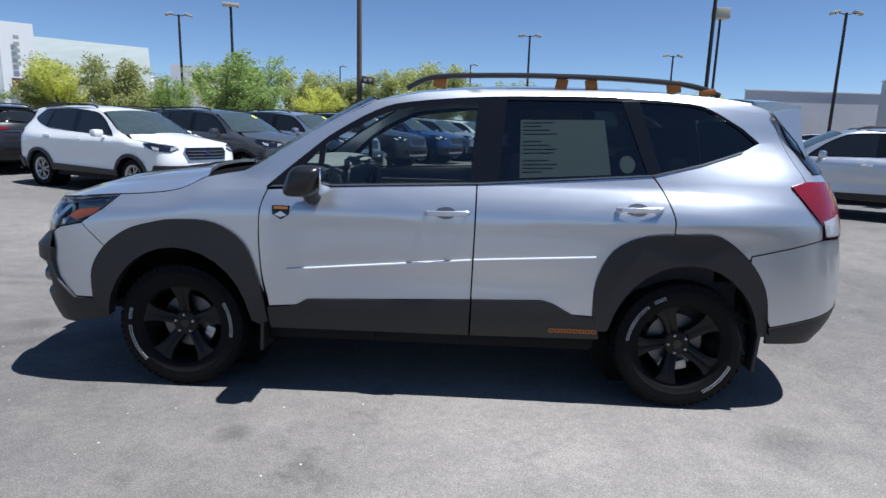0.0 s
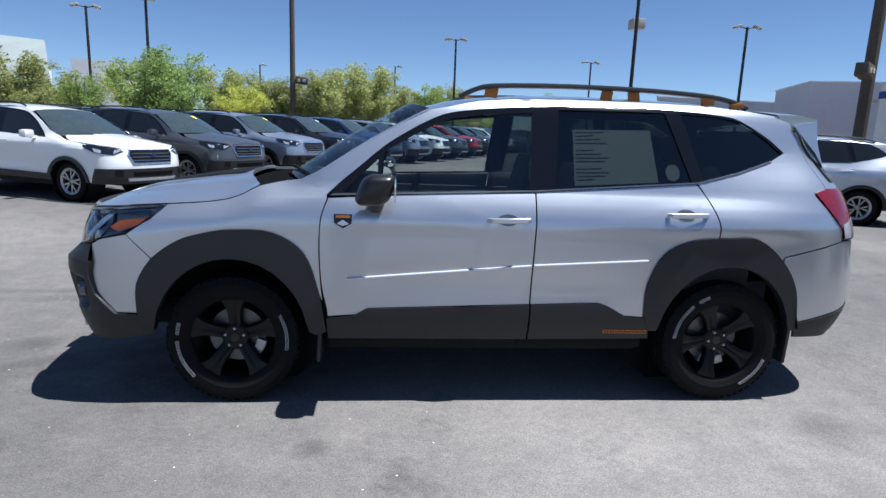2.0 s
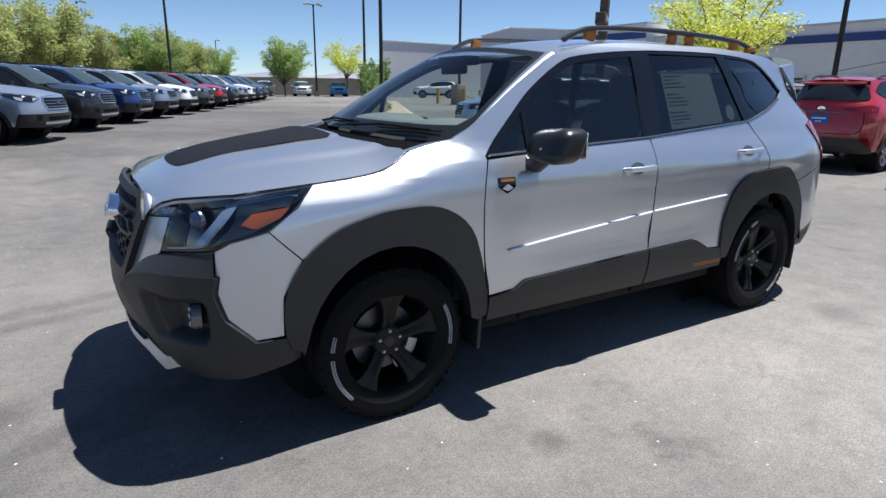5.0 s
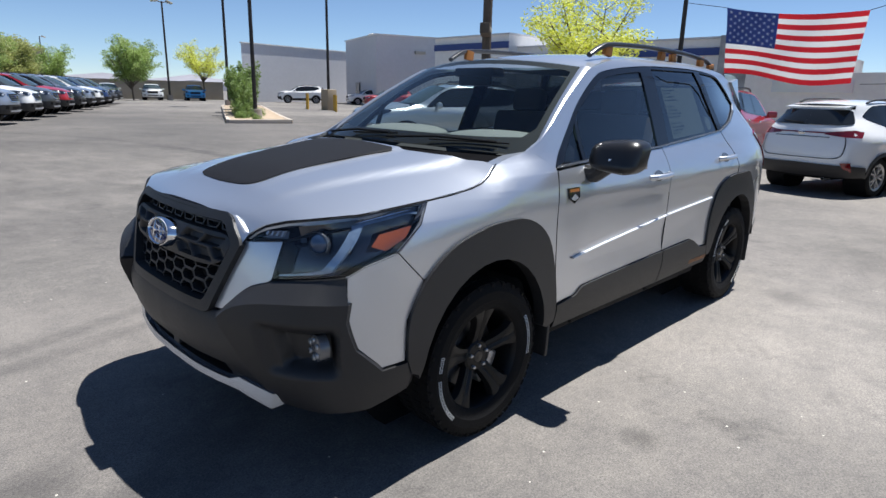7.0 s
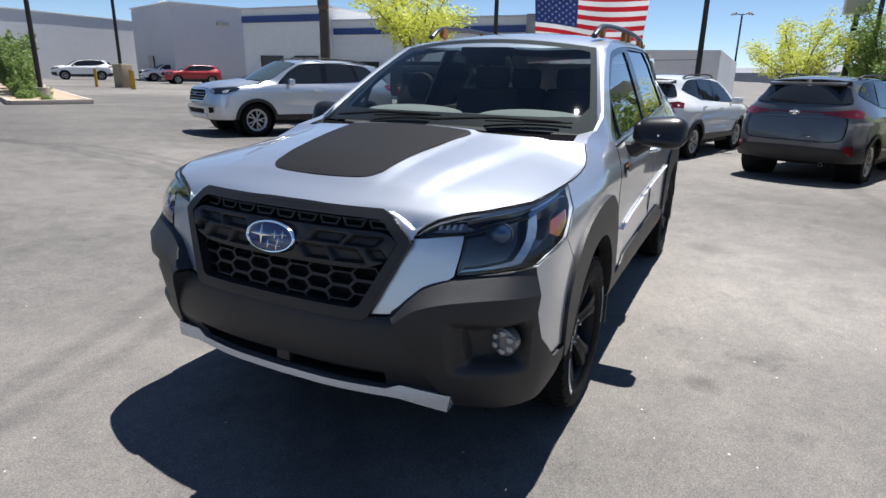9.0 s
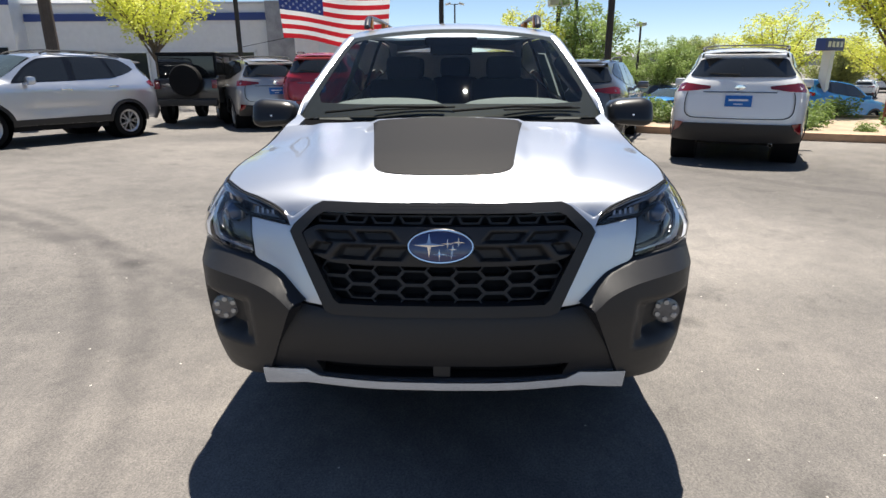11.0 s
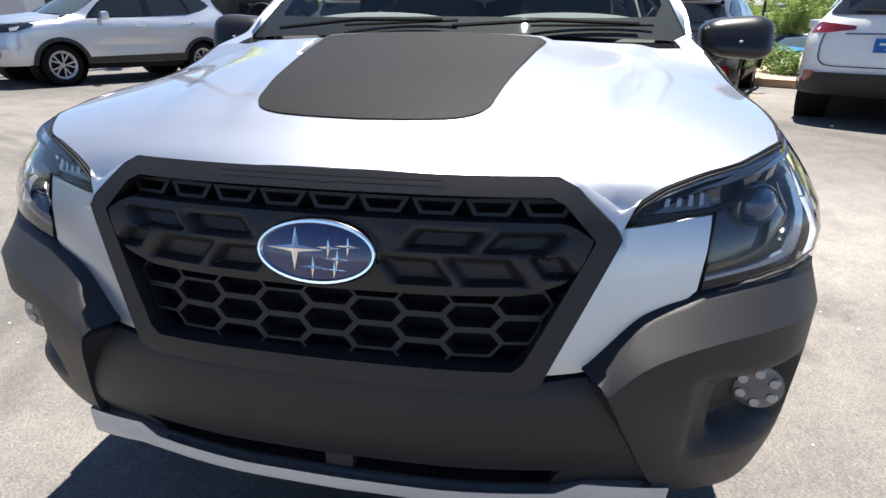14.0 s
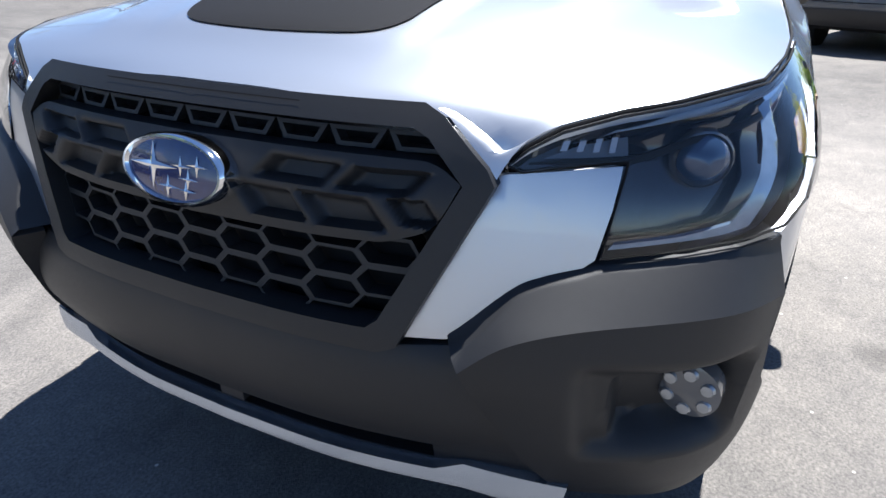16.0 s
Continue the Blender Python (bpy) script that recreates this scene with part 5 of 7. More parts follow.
    add("front_arch_cladding", patch([arch_opening(-1.335, 0.36, 0.46, 12)[::-1] + arch_opening(-1.335, 0.36, 0.395, 12)], proud(0.022), 0.3, inn), PLASTIC)
    add("rear_arch_cladding", patch([arch_opening(1.335, 0.36, 0.46, 12)[::-1] + arch_opening(1.335, 0.36, 0.395, 12)], proud(0.022), 0.3, inn), PLASTIC)
    add("tail_lamp", patch([[(1.90, 1.15), (2.10, 1.18), (2.58, 1.135), (2.58, 1.095), (2.3, 1.06), (2.0, 1.05)]], proud(0.010), 0.2), REDLENS)
    b = patch([[(1.85, 0.56), (2.2, 0.58), (U_TAIL, 0.60), (U_TAIL, 0.38), (1.80, 0.38)] if clad_high else [(2.04, 0.42), (2.15, 0.60), (2.32, 0.615), (U_TAIL, 0.62), (U_TAIL, 0.37), (2.0, 0.37)]], proud(0.034), 0.08, inn)
    join(b, mirrored(b))
    part("rear_cladding", fit_to(b), PLASTIC, root)
    add("rear_reflector", patch([[(2.15, 0.635), (2.29, 0.625), (2.24, 0.54), (2.12, 0.475)]], proud(0.044), 0.08), REDLENS)
    if lit_bar:
        b = patch([[(2.40, 1.135), (U_TAIL, 1.135), (U_TAIL, 1.115), (2.40, 1.112)]], proud(0.011), 0.12)
        join(b, mirrored(b))
        part("tail_light_bar", fit_to(b), REDLENS, root)
    seam = spline([(2.285, 1.05), (2.27, 0.90), (2.29, 0.76), (2.38, 0.70), (2.55, 0.692)], 3) + [(U_TAIL, 0.690)]
    b = patch([seam + [(U_TAIL, 0.679)] + spline([(2.55, 0.681), (2.37, 0.689), (2.275, 0.755), (2.255, 0.90), (2.27, 1.05)], 3)], proud(0.011), 0.08)
    join(b, mirrored(b))
    part("tailgate_seam", fit_to(b), MATTEB, root)
    b = patch([[(2.50, 1.055), (U_TAIL, 1.06), (U_TAIL, 1.042), (2.50, 1.040)]], proud(0.018), 0.1, inn)
    join(b, mirrored(b))
    part("tailgate_garnish", fit_to(b), DARKCHROME if chrome else paint, root)
    tail = lambda z: skin(U_TAIL, z).x
    if plated:
        lean = Matrix.Rotation(-math.atan2(tail(0.88) - tail(0.98), 0.10), 3, "Y")
        b = bmesh.new()
        box(b, (tail(0.93) + 0.010, 0, 0.93), (0.012, 0.33, 0.155), lean, 0.004)
        plate = part("number_plate", fit_to(b), PLATEBLUE, root, "blue dealer plate with plain bars")
        for z, w in ((0.945, 0.24), (0.89, 0.11)):
            b = bmesh.new()
            box(b, (tail(z) + 0.018, 0, z), (0.006, w, 0.026 if w > 0.2 else 0.014), lean)
            part("plate_bar", fit_to(b), WHITE, plate)
    b = bmesh.new()
    lathe(b, [(0.0, -0.008), (0.045, -0.007), (0.052, 0.0), (0.052, 0.02)], 20, pose(tail(1.115) + 0.008, 0, 1.115, 0, 0, 90) @ Matrix.Diagonal((1.3, 1, 0.8, 1)))
    part("tail_badge", fit_to(b), CHROME, root)
    b = bmesh.new()
    tube(b, [skin(U_TAIL - 0.02, 1.275, 0.035), skin(2.72, 1.285, 0.03), skin(2.46, 1.30, 0.025)], 0.011, 6, 0.005)
    part("rear_wiper", fit_to(b), MATTEB, root)
    b = bmesh.new()
    lathe(b, [(0.024, -0.07), (0.029, -0.07), (0.029, 0.12), (0.024, 0.12), (0.024, -0.07)], 14, pose(2.20, 0.46, 0.325, 0, 12, 90))
    part("exhaust_tip", fit_to(b), DARKCHROME, root)
    for s in (1, -1):
        b = bmesh.new()
        box(b, (-0.61, -0.99 * s, 1.165), (0.13, 0.22, 0.145), Matrix.Rotation(radians(-12 * s), 3, "Z"), 0.05)
        box(b, (-0.62, -0.87 * s, 1.11), (0.06, 0.12, 0.05))
        part("door_mirror", fit_to(b), paint, root)
        for x, z in ((0.08, 1.01), (1.05, 1.06)):
            b = bmesh.new()
            c = skin(x, z)
            box(b, (c.x, s * (c.y - 0.02), c.z), (0.20, 0.03, 0.03), None, 0.008)
            part("door_handle", fit_to(b), CHROME if chrome else paint, root)
        if rails:
            b = bmesh.new()
            tube(b, spline([(-0.10, -0.565 * s, 1.65), (0.02, -0.57 * s, 1.70), (0.45, -0.575 * s, 1.72), (1.25, -0.565 * s, 1.70), (1.50, -0.55 * s, 1.645)], 3), 0.018, 6)
            part("roof_rail", fit_to(b), PLASTIC, root)
    for x in (0.15, 1.15) if cross_bars else ():
        b = bmesh.new()
        tube(b, [(x, -0.57, 1.712), (x, -0.35, 1.735), (x, 0.35, 1.735), (x, 0.57, 1.712)], 0.020, 8, None, 0.6)
        part("cross_bar", fit_to(b), PLASTIC, root)
    r = 0.345 * (0.5 + 0.5 * sz)
    for x in (-1.335, 1.335):
        for y in (-0.75, 0.75):
            add_wheel(root, x * sx, y * sy, r)
            b = bmesh.new()
            lathe(b, [(0.40, 0.0), (0.40, -0.34), (0.10, -0.345)], 20, pose(x, -0.855 if y < 0 else 0.855, 0.36, 0, 0, 180 if y < 0 else 0))
            part("wheel_well", fit_to(b), MATTEB, root)
    b = bmesh.new()
    box(b, (0, 0, 0.36), (1.8, 1.6, 0.2))
    box(b, (-1.3, 0, 0.5), (1.5, 0.95, 0.4))
    box(b, (1.4, 0, 0.5), (1.3, 0.95, 0.4))
    part("underbody", fit_to(b), MATTEB, root)
    return root


def place(ob, x, y, hx, hy, paint=None, label="", group=""):
    """Stands a car with its middle at x, y on the lot, its nose towards hx, hy."""
    yaw = math.degrees(math.atan2(hy, hx)) + 180
    d = Vector((hx, hy, 0)).normalized()
    zf, zr = lot(x + 1.3 * d.x, y + 1.3 * d.y), lot(x - 1.3 * d.x, y - 1.3 * d.y)
    m = pose(x, y, (zf + zr) / 2, 0, math.degrees(math.atan2(zf - zr, 2.6)), yaw)
    ob.matrix_basis = m
    if paint is not None:
        first = [c.data.materials[0] for c in ob.children if c.name.split(".")[0] == "body"][0]
        for c in ob.children:
            if c.data.materials[0] == first:
                c.material_slots[0].link = "OBJECT"
                c.material_slots[0].material = paint
    return tagged(ob, label, "", group)


def by_wheel(wx, wy, hx, hy, sx, sy, rear=True, left=True):
    """The middle of a car from where one wheel stands and where its nose points."""
    d = Vector((hx, hy)).normalized()
    left_dir = Vector((-d.y, d.x))
    c = Vector((wx, wy)) + d * 1.335 * sx * (1 if rear else -1) - left_dir * 0.80 * sy * (1 if left else -1)
    return c.x, c.y, d.x, d.y


wagon = plain_car("wagon", "white crossover wagon with grey plastic cladding and roof rails", 1.05, 1.02, 0.965, WHITE_P)
ROW = [(WHITE_P, "white"), (GREY_P, "dark grey"), (ICE_P, "pale blue-grey"), (BLACK_P, "black"), (BLUE_P, "dark blue"), (ICE_P, "silver"), (WHITE_P, "white"), (GREY_P, "dark grey"), (RED_P, "red"), (BLACK_P, "black"), (ICE_P, "silver"), (WHITE_P, "white"), (BLUE_P, "dark blue"), (GREY_P, "dark grey"), (BLACK_P, "black")]
TAG_Y, TAG_W = material("yellow_tag", (0.75, 0.70, 0.05), 0.6), material("white_tag", (0.75, 0.80, 0.85), 0.6)
HEAD = (0.917, -0.40)
for i, (p, c) in enumerate(ROW):
    car = wagon if i == 0 else copy_thing(wagon, Matrix())
    x, y, hx, hy = by_wheel(-6.05 + 1.12 * i, 6.94 + 2.56 * i, *HEAD, 1.05, 1.02, False, False)
    place(car, x, y, hx, hy, p, c + " crossover wagon parked nose out in a long row", "row of parked wagons")
    if 0 < i < 9:
        tag = part("price_tag", patch([[(0.52 + 0.13 * math.cos(a), 0.78 + 0.10 * math.sin(a)) for a in [math.pi * k / 8 for k in range(16)]]], lambda s, t: Matrix.Diagonal((1.05, 1.02, 0.965)) @ (screen(-s, t) + Vector((-0.006, 0, 0.008))), 0.5), TAG_W if i in (3, 6) else TAG_Y, car)
BACK = [(BLACK_P, "black"), (GREY_P, "dark grey"), (BLACK_P, "black"), (BLUE_P, "dark blue"), (GREY_P, "dark grey"), (WHITE_P, "white"), (BLACK_P, "black"), (RED_P, "red"), (GREY_P, "dark grey"), (BLACK_P, "black"), (WHITE_P, "white"), (GREY_P, "dark grey")]
for i, (p, c) in enumerate(BACK):
    car = copy_thing(wagon, Matrix())
    x, y, hx, hy = by_wheel(-11.6 + 1.12 * i, 9.6 + 2.56 * i, -HEAD[0], -HEAD[1], 1.05, 1.02, True, True)
    place(car, x, y, hx, hy, p, c + " crossover wagon parked behind the front row", "second row of wagons")
big = plain_car("family_suv", "silver three-row suv with dark windows and chrome handles", 1.045, 1.05, 1.0, SILVER, True, False, cross_bars=True)
place(big, *by_wheel(8.70, 7.12, -0.92, 0.39, 1.045, 1.05, True, True), None, "silver three-row suv standing across the lot")
b2 = copy_thing(big, Matrix())
place(b2, 5.67 + 0.912 * 1.39, -4.40 - 0.41 * 1.39, 0.912, -0.41, WHITE_P, "white three-row suv parked tail out at the planter")
b3 = copy_thing(big, Matrix())
place(b3, *by_wheel(11.05, 5.65, 0.87, 0.49, 1.045, 1.05, True, True), TAN_P, "warm silver suv parked tail out")
boxy = plain_car("family_suv", "tall red suv with roof rails", 1.045, 1.05, 1.08, RED_P, True, False)
place(boxy, *by_wheel(10.98, 4.22, 0.97, 0.10, 1.045, 1.05, True, True), RED_P, "red suv with roof rails parked tail out")
small = plain_car("compact_suv", "white compact suv with black lower cladding", 0.97, 1.02, 0.95, WHITE_P, True, True, plated=False, lit_bar=True)
place(small, *by_wheel(9.3, -0.37, 0.962, -0.27, 0.97, 1.02, True, False), None, "white compact suv parked tail out with black lower cladding")
s2 = copy_thing(small, Matrix())
place(s2, *by_wheel(7.42, -3.05, 0.936, -0.35, 0.97, 1.02, True, False), GREY_P, "slate grey boxy compact suv parked tail out")
s3 = copy_thing(small, Matrix())
place(s3, *by_wheel(4.71, -6.79, 0.83, -0.56, 0.97, 1.02, True, True), GREY_P, "dark grey compact suv parked at the planter")
sedan = plain_car("sedan", "small parked hatchback", 0.95, 0.97, 0.85, BRIGHT_P, False, False, False, False)
place(sedan, 21.3, 56.2, -0.33, -0.94, BRIGHT_P, "bright blue hatchback facing out by the low wall")
for x, y, hx, hy, p, lb in ((17.8, 57.2, -0.3, -0.95, WHITE_P, "silver-white hatchback facing out by the low wall"), (14.3, 58.0, -0.3, -0.95, WHITE_P, "white hatchback facing out by the low wall"),
                            (30.3, 38.0, -0.9, 0.42, RED_P, "red hatchback parked past the planter strip"), (32.9, 44.0, -0.9, 0.42, WHITE_P, "white hatchback parked past the planter strip"),
                            (21.4, -8.7, -0.75, 0.66, BRIGHT_P, "bright blue hatchback behind the planter"), (16.6, -12.1, 0.45, -0.89, BRIGHT_P, "bright blue hatchback on the street side"),
                            (18.9, -12.4, 0.45, -0.89, RED_P, "red hatchback behind the planter")):
    place(copy_thing(sedan, Matrix()), x, y, hx, hy, p, lb)
for x, y, hx, hy, p, lb in ((39.0, -12.9, -0.5, 0.86, BLACK_P, "dark suv on the far side of the street"), (34.6, -28.2, -0.95, 0.3, WHITE_P, "white suv on the street"), (52, -36, 0.8, -0.6, WHITE_P, "white suv in the far lot"), (56, -36, 0.8, -0.6, GREY_P, "grey suv in the far lot"), (59, -40, 0.8, -0.6, BLUE_P, "blue suv in the far lot"), (49, -31, 0.8, -0.6, GREY_P, "grey suv in the far lot"), (63, -45, 0.8, -0.6, WHITE_P, "white suv in the far lot"), (43.2, -16.1, -0.5, 0.86, WHITE_P, "white suv in the far lot"), (-13.6, 12.8, 0.917, -0.4, BLACK_P, "black suv at the end of the lot"), (-20, 17, 0.3, -0.95, WHITE_P, "white suv at the end of the lot"), (28.4, 48.6, -0.86, 0.5, WHITE_P, "white work vehicle by the grey wall")):
    place(copy_thing(small, Matrix()), x, y, hx, hy, p, lb)


def offroader():
    root = thing("offroader", "black boxy off-roader with a spare wheel on its tail", "car")
    bm = bmesh.new()
    box(bm, (0.0, 0, 0.86), (4.2, 1.56, 0.62), None, 0.04)
    box(bm, (0.65, 0, 1.18), (2.5, 1.52, 0.12), None, 0.03)
    part("body", bm, BLACK_P, root)
    bm = bmesh.new()
    box(bm, (0.75, 0, 1.76), (2.35, 1.48, 0.08), None, 0.03)
    box(bm, (0.74, 0, 1.46), (2.34, 1.42, 0.58), None, 0.03)
    part("hard_top", bm, MATTEB, root)
    for x, w in ((0.08, 0.85), (0.88, 0.56), (1.56, 0.58)):
        for s in (1, -1):
            bm = bmesh.new()
            box(bm, (x, s * 0.713, 1.50), (w, 0.016, 0.40))
            part("side_window", bm, DARKGLASS, root)
    for x in (-0.46, 1.93):
        bm = bmesh.new()
        box(bm, (x, 0, 1.48), (0.012, 1.34, 0.44))
        part("end_window", bm, DARKGLASS, root)
    for x in (-1.3, 1.35):
        for y in (-0.76, 0.76):
            add_wheel(root, x, y, 0.40)
            bm = bmesh.new()
            box(bm, (x, y * 1.06, 0.93), (0.98, 0.24, 0.06), None, 0.02)
            part("fender_flare", bm, MATTEB, root)
    bm = bmesh.new()
    lathe(bm, [(0.0, -0.13), (0.36, -0.12), (0.385, -0.08), (0.385, 0.08), (0.0, 0.10)], 28, pose(2.25, 0.05, 1.12, 0, 0, 90))
    part("spare_wheel", bm, RUBBER, root)
    for s in (1, -1):
        bm = bmesh.new()
        box(bm, (2.12, s * 0.70, 1.02), (0.05, 0.13, 0.20), None, 0.01)
        part("tail_lamp", bm, REDLENS, root)
    bm = bmesh.new()
    box(bm, (2.16, 0, 0.58), (0.18, 1.5, 0.16), None, 0.02)
    part("rear_bumper", bm, PLASTIC, root)
    return root


place(offroader(), *by_wheel(11.85, 7.75, 0.975, 0.10, 1.0, 1.0, True, True), None, "black boxy off-roader with a spare wheel on its tail")

# ---- light poles ----
POLE = material("dark_bronze_pole", (0.035, 0.03, 0.028), 0.6, 0.3, vary=0.2, scale=3)
LAMPHEAD = material("tan_lamp_head", (0.46, 0.42, 0.34), 0.5, vary=0.1)
WOODP = material("weathered_pole", (0.10, 0.075, 0.055), 0.8, vary=0.3, scale=4)


def light_pole(x, y, h, r, kind="twin", turn=0.0, mat=POLE, label="tall dark light pole on the car lot"):
    root = thing("light_pole", label, "light pole", "light poles", pose(x, y, lot(x, y), 0, 0, turn))
    bm = bmesh.new()
    tube(bm, [(0, 0, 0), (0, 0, h * 0.5), (0, 0, h)], r, 10, r * 0.75)
    part("pole", bm, mat, root)
    bm = bmesh.new()
    lathe(bm, [(0.0, 0.0), (0.28, 0.0), (0.28, 0.5), (0.0, 0.5)], 16, pose(0, 0, 0, 90, 0, 0))
    part("concrete_base", bm, CONCRETE, root)
    heads = {"twin": ((-0.7, 0, 0), (0.7, 0, 0)), "flat": ((0, 0, 0),), "none": (), "box": ((0, 0, 0.1),), "one": ((0.6, 0, 0),)}[kind]
    for hx, hy, hz in heads:
        bm = bmesh.new()
        size = {"twin": (0.55, 0.36, 0.16), "flat": (1.1, 0.6, 0.22), "box": (0.9, 0.9, 0.65), "one": (0.6, 0.35, 0.16)}[kind]
        box(bm, (hx, hy, h + hz), size, Matrix.Rotation(radians(-18 if hx < 0 else (18 if hx > 0 else 0)), 3, "Y"), 0.04)
        head = part("lamp_head", bm, LAMPHEAD, root)
        bm = bmesh.new()
        box(bm, (hx, hy, h + hz - size[2] / 2 - 0.012), (size[0] * 0.8, size[1] * 0.8, 0.02))
        part("lens", bm, SATIN, head)
        if hx:
            bm = bmesh.new()
            tube(bm, [(0, 0, h - 0.1), (hx * 0.7, 0, h)], 0.04, 6)
            part("bracket", bm, mat, root)
    return root


CONCRETE = material("concrete", (0.34, 0.31, 0.28), 0.9, vary=0.2, scale=4, bump=0.3, bump_scale=60)
for x, y, h, r, k, turn in ((-22.3, 42.4, 9.0, 0.11, "twin", 20), (-16.6, 38.2, 9.0, 0.11, "flat", 20), (16.1, 38.0, 9.0, 0.10, "box", 0), (4.7, 49.0, 9.0, 0.11, "twin", 0), (18.9, 55.9, 8.6, 0.10, "twin", 10),
                            (23.05, 36.2, 9.0, 0.11, "twin", 0), (-0.4, 72.6, 9.0, 0.10, "one", 0), (-17.9, 78.0, 9.0, 0.10, "one", 0), (22.4, 119, 9.0, 0.10, "one", 0),
                            (46.0, -14.0, 6.0, 0.10, "flat", 0), (62.0, 0.8, 8.3, 0.10, "twin", 90), (25.0, -4.4, 4.6, 0.13, "box", 0), (24.0, -5.0, 9.0, 0.09, "twin", 40), (18.0, -5.15, 9.5, 0.13, "none", 0),
                            (24.2, 10.1, 11.0, 0.11, "none", 0), (24.2, 0.9, 11.0, 0.12, "none", 0), (10.04, 22.75, 10.0, 0.09, "none", 0)):
    light_pole(x, y, h, r, k, turn)
for x, y, z, r, turn in ((-4.75, 22.3, 3.45, 0.12, 0), (10.7, 9.8, 3.25, 0.15, 35)):
    root = light_pole(x, y, 11.0, r, "none", turn, WOODP, "thick weathered brown pole with a flood lamp box")
    bm = bmesh.new()
    box(bm, (0.38 if x < 0 else -0.38, 0, z - lot(x, y)), (0.50, 0.28, 0.30), Matrix.Rotation(radians(8), 3, "Y"), 0.03)
    flood = part("flood_lamp", bm, WOODP, root)
    for k in (-0.11, 0.11):
        bm = bmesh.new()
        box(bm, ((0.38 if x < 0 else -0.38) + k, -0.15, z - lot(x, y)), (0.13, 0.03, 0.12), None, 0.01)
        part("flood_lens", bm, LAMPHEAD, flood)
# ---- buildings ----
STUCCO = material("grey_stucco", (0.58, 0.58, 0.60), 0.9, vary=0.07, scale=1.2, bump=0.2, bump_scale=30)
STUCCO_L = material("pale_stucco", (0.80, 0.79, 0.77), 0.9, vary=0.08, scale=1.2, bump=0.2, bump_scale=30)
BLUEBAND = material("blue_band", (0.03, 0.06, 0.22), 0.5, vary=0.1)
STONE = material("stacked_stone", (0.33, 0.33, 0.335), 0.9, vary=0.4, scale=12, bump=0.8, bump_scale=14)
GLASSD = material("shop_glass", (0.03, 0.035, 0.04), 0.06)


def slab(name, c, s, mat, parent, yaw=0.0, bevel=0.0, label=""):
    bm = bmesh.new()
    box(bm, c, s, Matrix.Rotation(radians(yaw), 3, "Z"), bevel)
    return part(name, bm, mat, parent, label)


shop = thing("showroom", "pale stucco car showroom with a blue band under its roofline", "building")
slab("wall", (42.0, 17.25, 2.0), (24, 13.5, 5.2), STUCCO_L, shop)
slab("wall", (42.0, 27.5, 2.3), (26, 7.0, 6.2), STUCCO_L, shop)
slab("wall", (42.0, 4.7, 0.8), (25, 8.6, 4.0), STUCCO_L, shop)
slab("wall", (41.9, 9.75, 2.0), (24.6, 1.5, 5.4), STONE, shop, 0, 0, "dark stacked-stone pier")
slab("blue_band", (29.96, 17.25, 3.95), (0.12, 13.4, 0.38), BLUEBAND, shop)
slab("blue_band", (28.96, 27.5, 4.75), (0.12, 7.02, 0.42), BLUEBAND, shop)
slab("parapet_cap", (42.0, 17.25, 4.64), (24.2, 13.7, 0.10), STUCCO, shop)
slab("parapet_cap", (42.0, 27.5, 5.44), (26.2, 7.2, 0.10), STUCCO, shop)
for y in (12.5, 15.5, 18.5, 21.5):
    w = slab("window", (29.98, y, 1.05), (0.10, 2.2, 2.1), GLASSD, shop)
    for k in (-1.15, 1.15):
        slab("mullion", (29.93, y + k, 1.05), (0.08, 0.10, 2.2), WHITE, w)
    slab("lintel", (29.93, y, 2.16), (0.08, 2.4, 0.12), WHITE, w)
for y in (25.5, 28.5):
    slab("window", (28.98, y, 1.3), (0.10, 2.0, 2.2), GLASSD, shop)
slab("wall_sign", (29.46, 6.0, 2.2), (0.06, 3.4, 0.55), SATIN, shop, 0, 0, "plain brushed sign bar")
depot = thing("service_building", "tall plain grey stucco service building", "building")
foot = [(24.6, 52.7), (39.1, 54.4), (38.2, 62.3), (27.9, 59.2)]
bm = bmesh.new()
lo_, hi_ = [bm.verts.new((x, y, 0.2)) for x, y in foot], [bm.verts.new((x, y, 5.75)) for x, y in foot]
bm.faces.new(hi_)
bm.faces.new(lo_[::-1])
for k in range(4):
    bm.faces.new((lo_[k], lo_[(k + 1) % 4], hi_[(k + 1) % 4], hi_[k]))
part("wall", bm, STUCCO, depot)
slab("wall", (41.5, 44.1, 3.3), (16.0, 9.5, 6.6), STUCCO, depot, -19)
slab("parapet_cap", (31.85, 53.62, 5.80), (14.6, 0.30, 0.09), STUCCO_L, depot, 6.7)
slab("parapet_cap", (41.5, 44.1, 6.63), (16.2, 9.7, 0.08), STUCCO_L, depot, -19)
slab("roof_unit", (36.0, 46.5, 6.9), (1.6, 1.2, 0.45), STUCCO_L, depot, -19)
slab("wall_lamp", (36.4, 40.7, 5.2), (1.0, 0.3, 0.25), LAMPHEAD, depot, -19)
slab("door", (34.0, 47.2, 1.35), (0.12, 1.1, 2.2), GREY_P, depot, -19)
slab("wall_lamp", (26.0, 53.1, 5.5), (1.0, 0.25, 0.25), LAMPHEAD, depot, 6.7)
low = thing("low_wall", "low tan block wall behind the parked cars", "wall")
slab("wall", (15.0, 62.3, 1.2), (23.0, 0.3, 1.9), material("tan_block", (0.34, 0.30, 0.25), 0.9, vary=0.15, scale=6, bump=0.4, bump_scale=8), low, -6)
slab("coping", (15.0, 62.3, 2.19), (23.1, 0.4, 0.08), CONCRETE, low, -6)
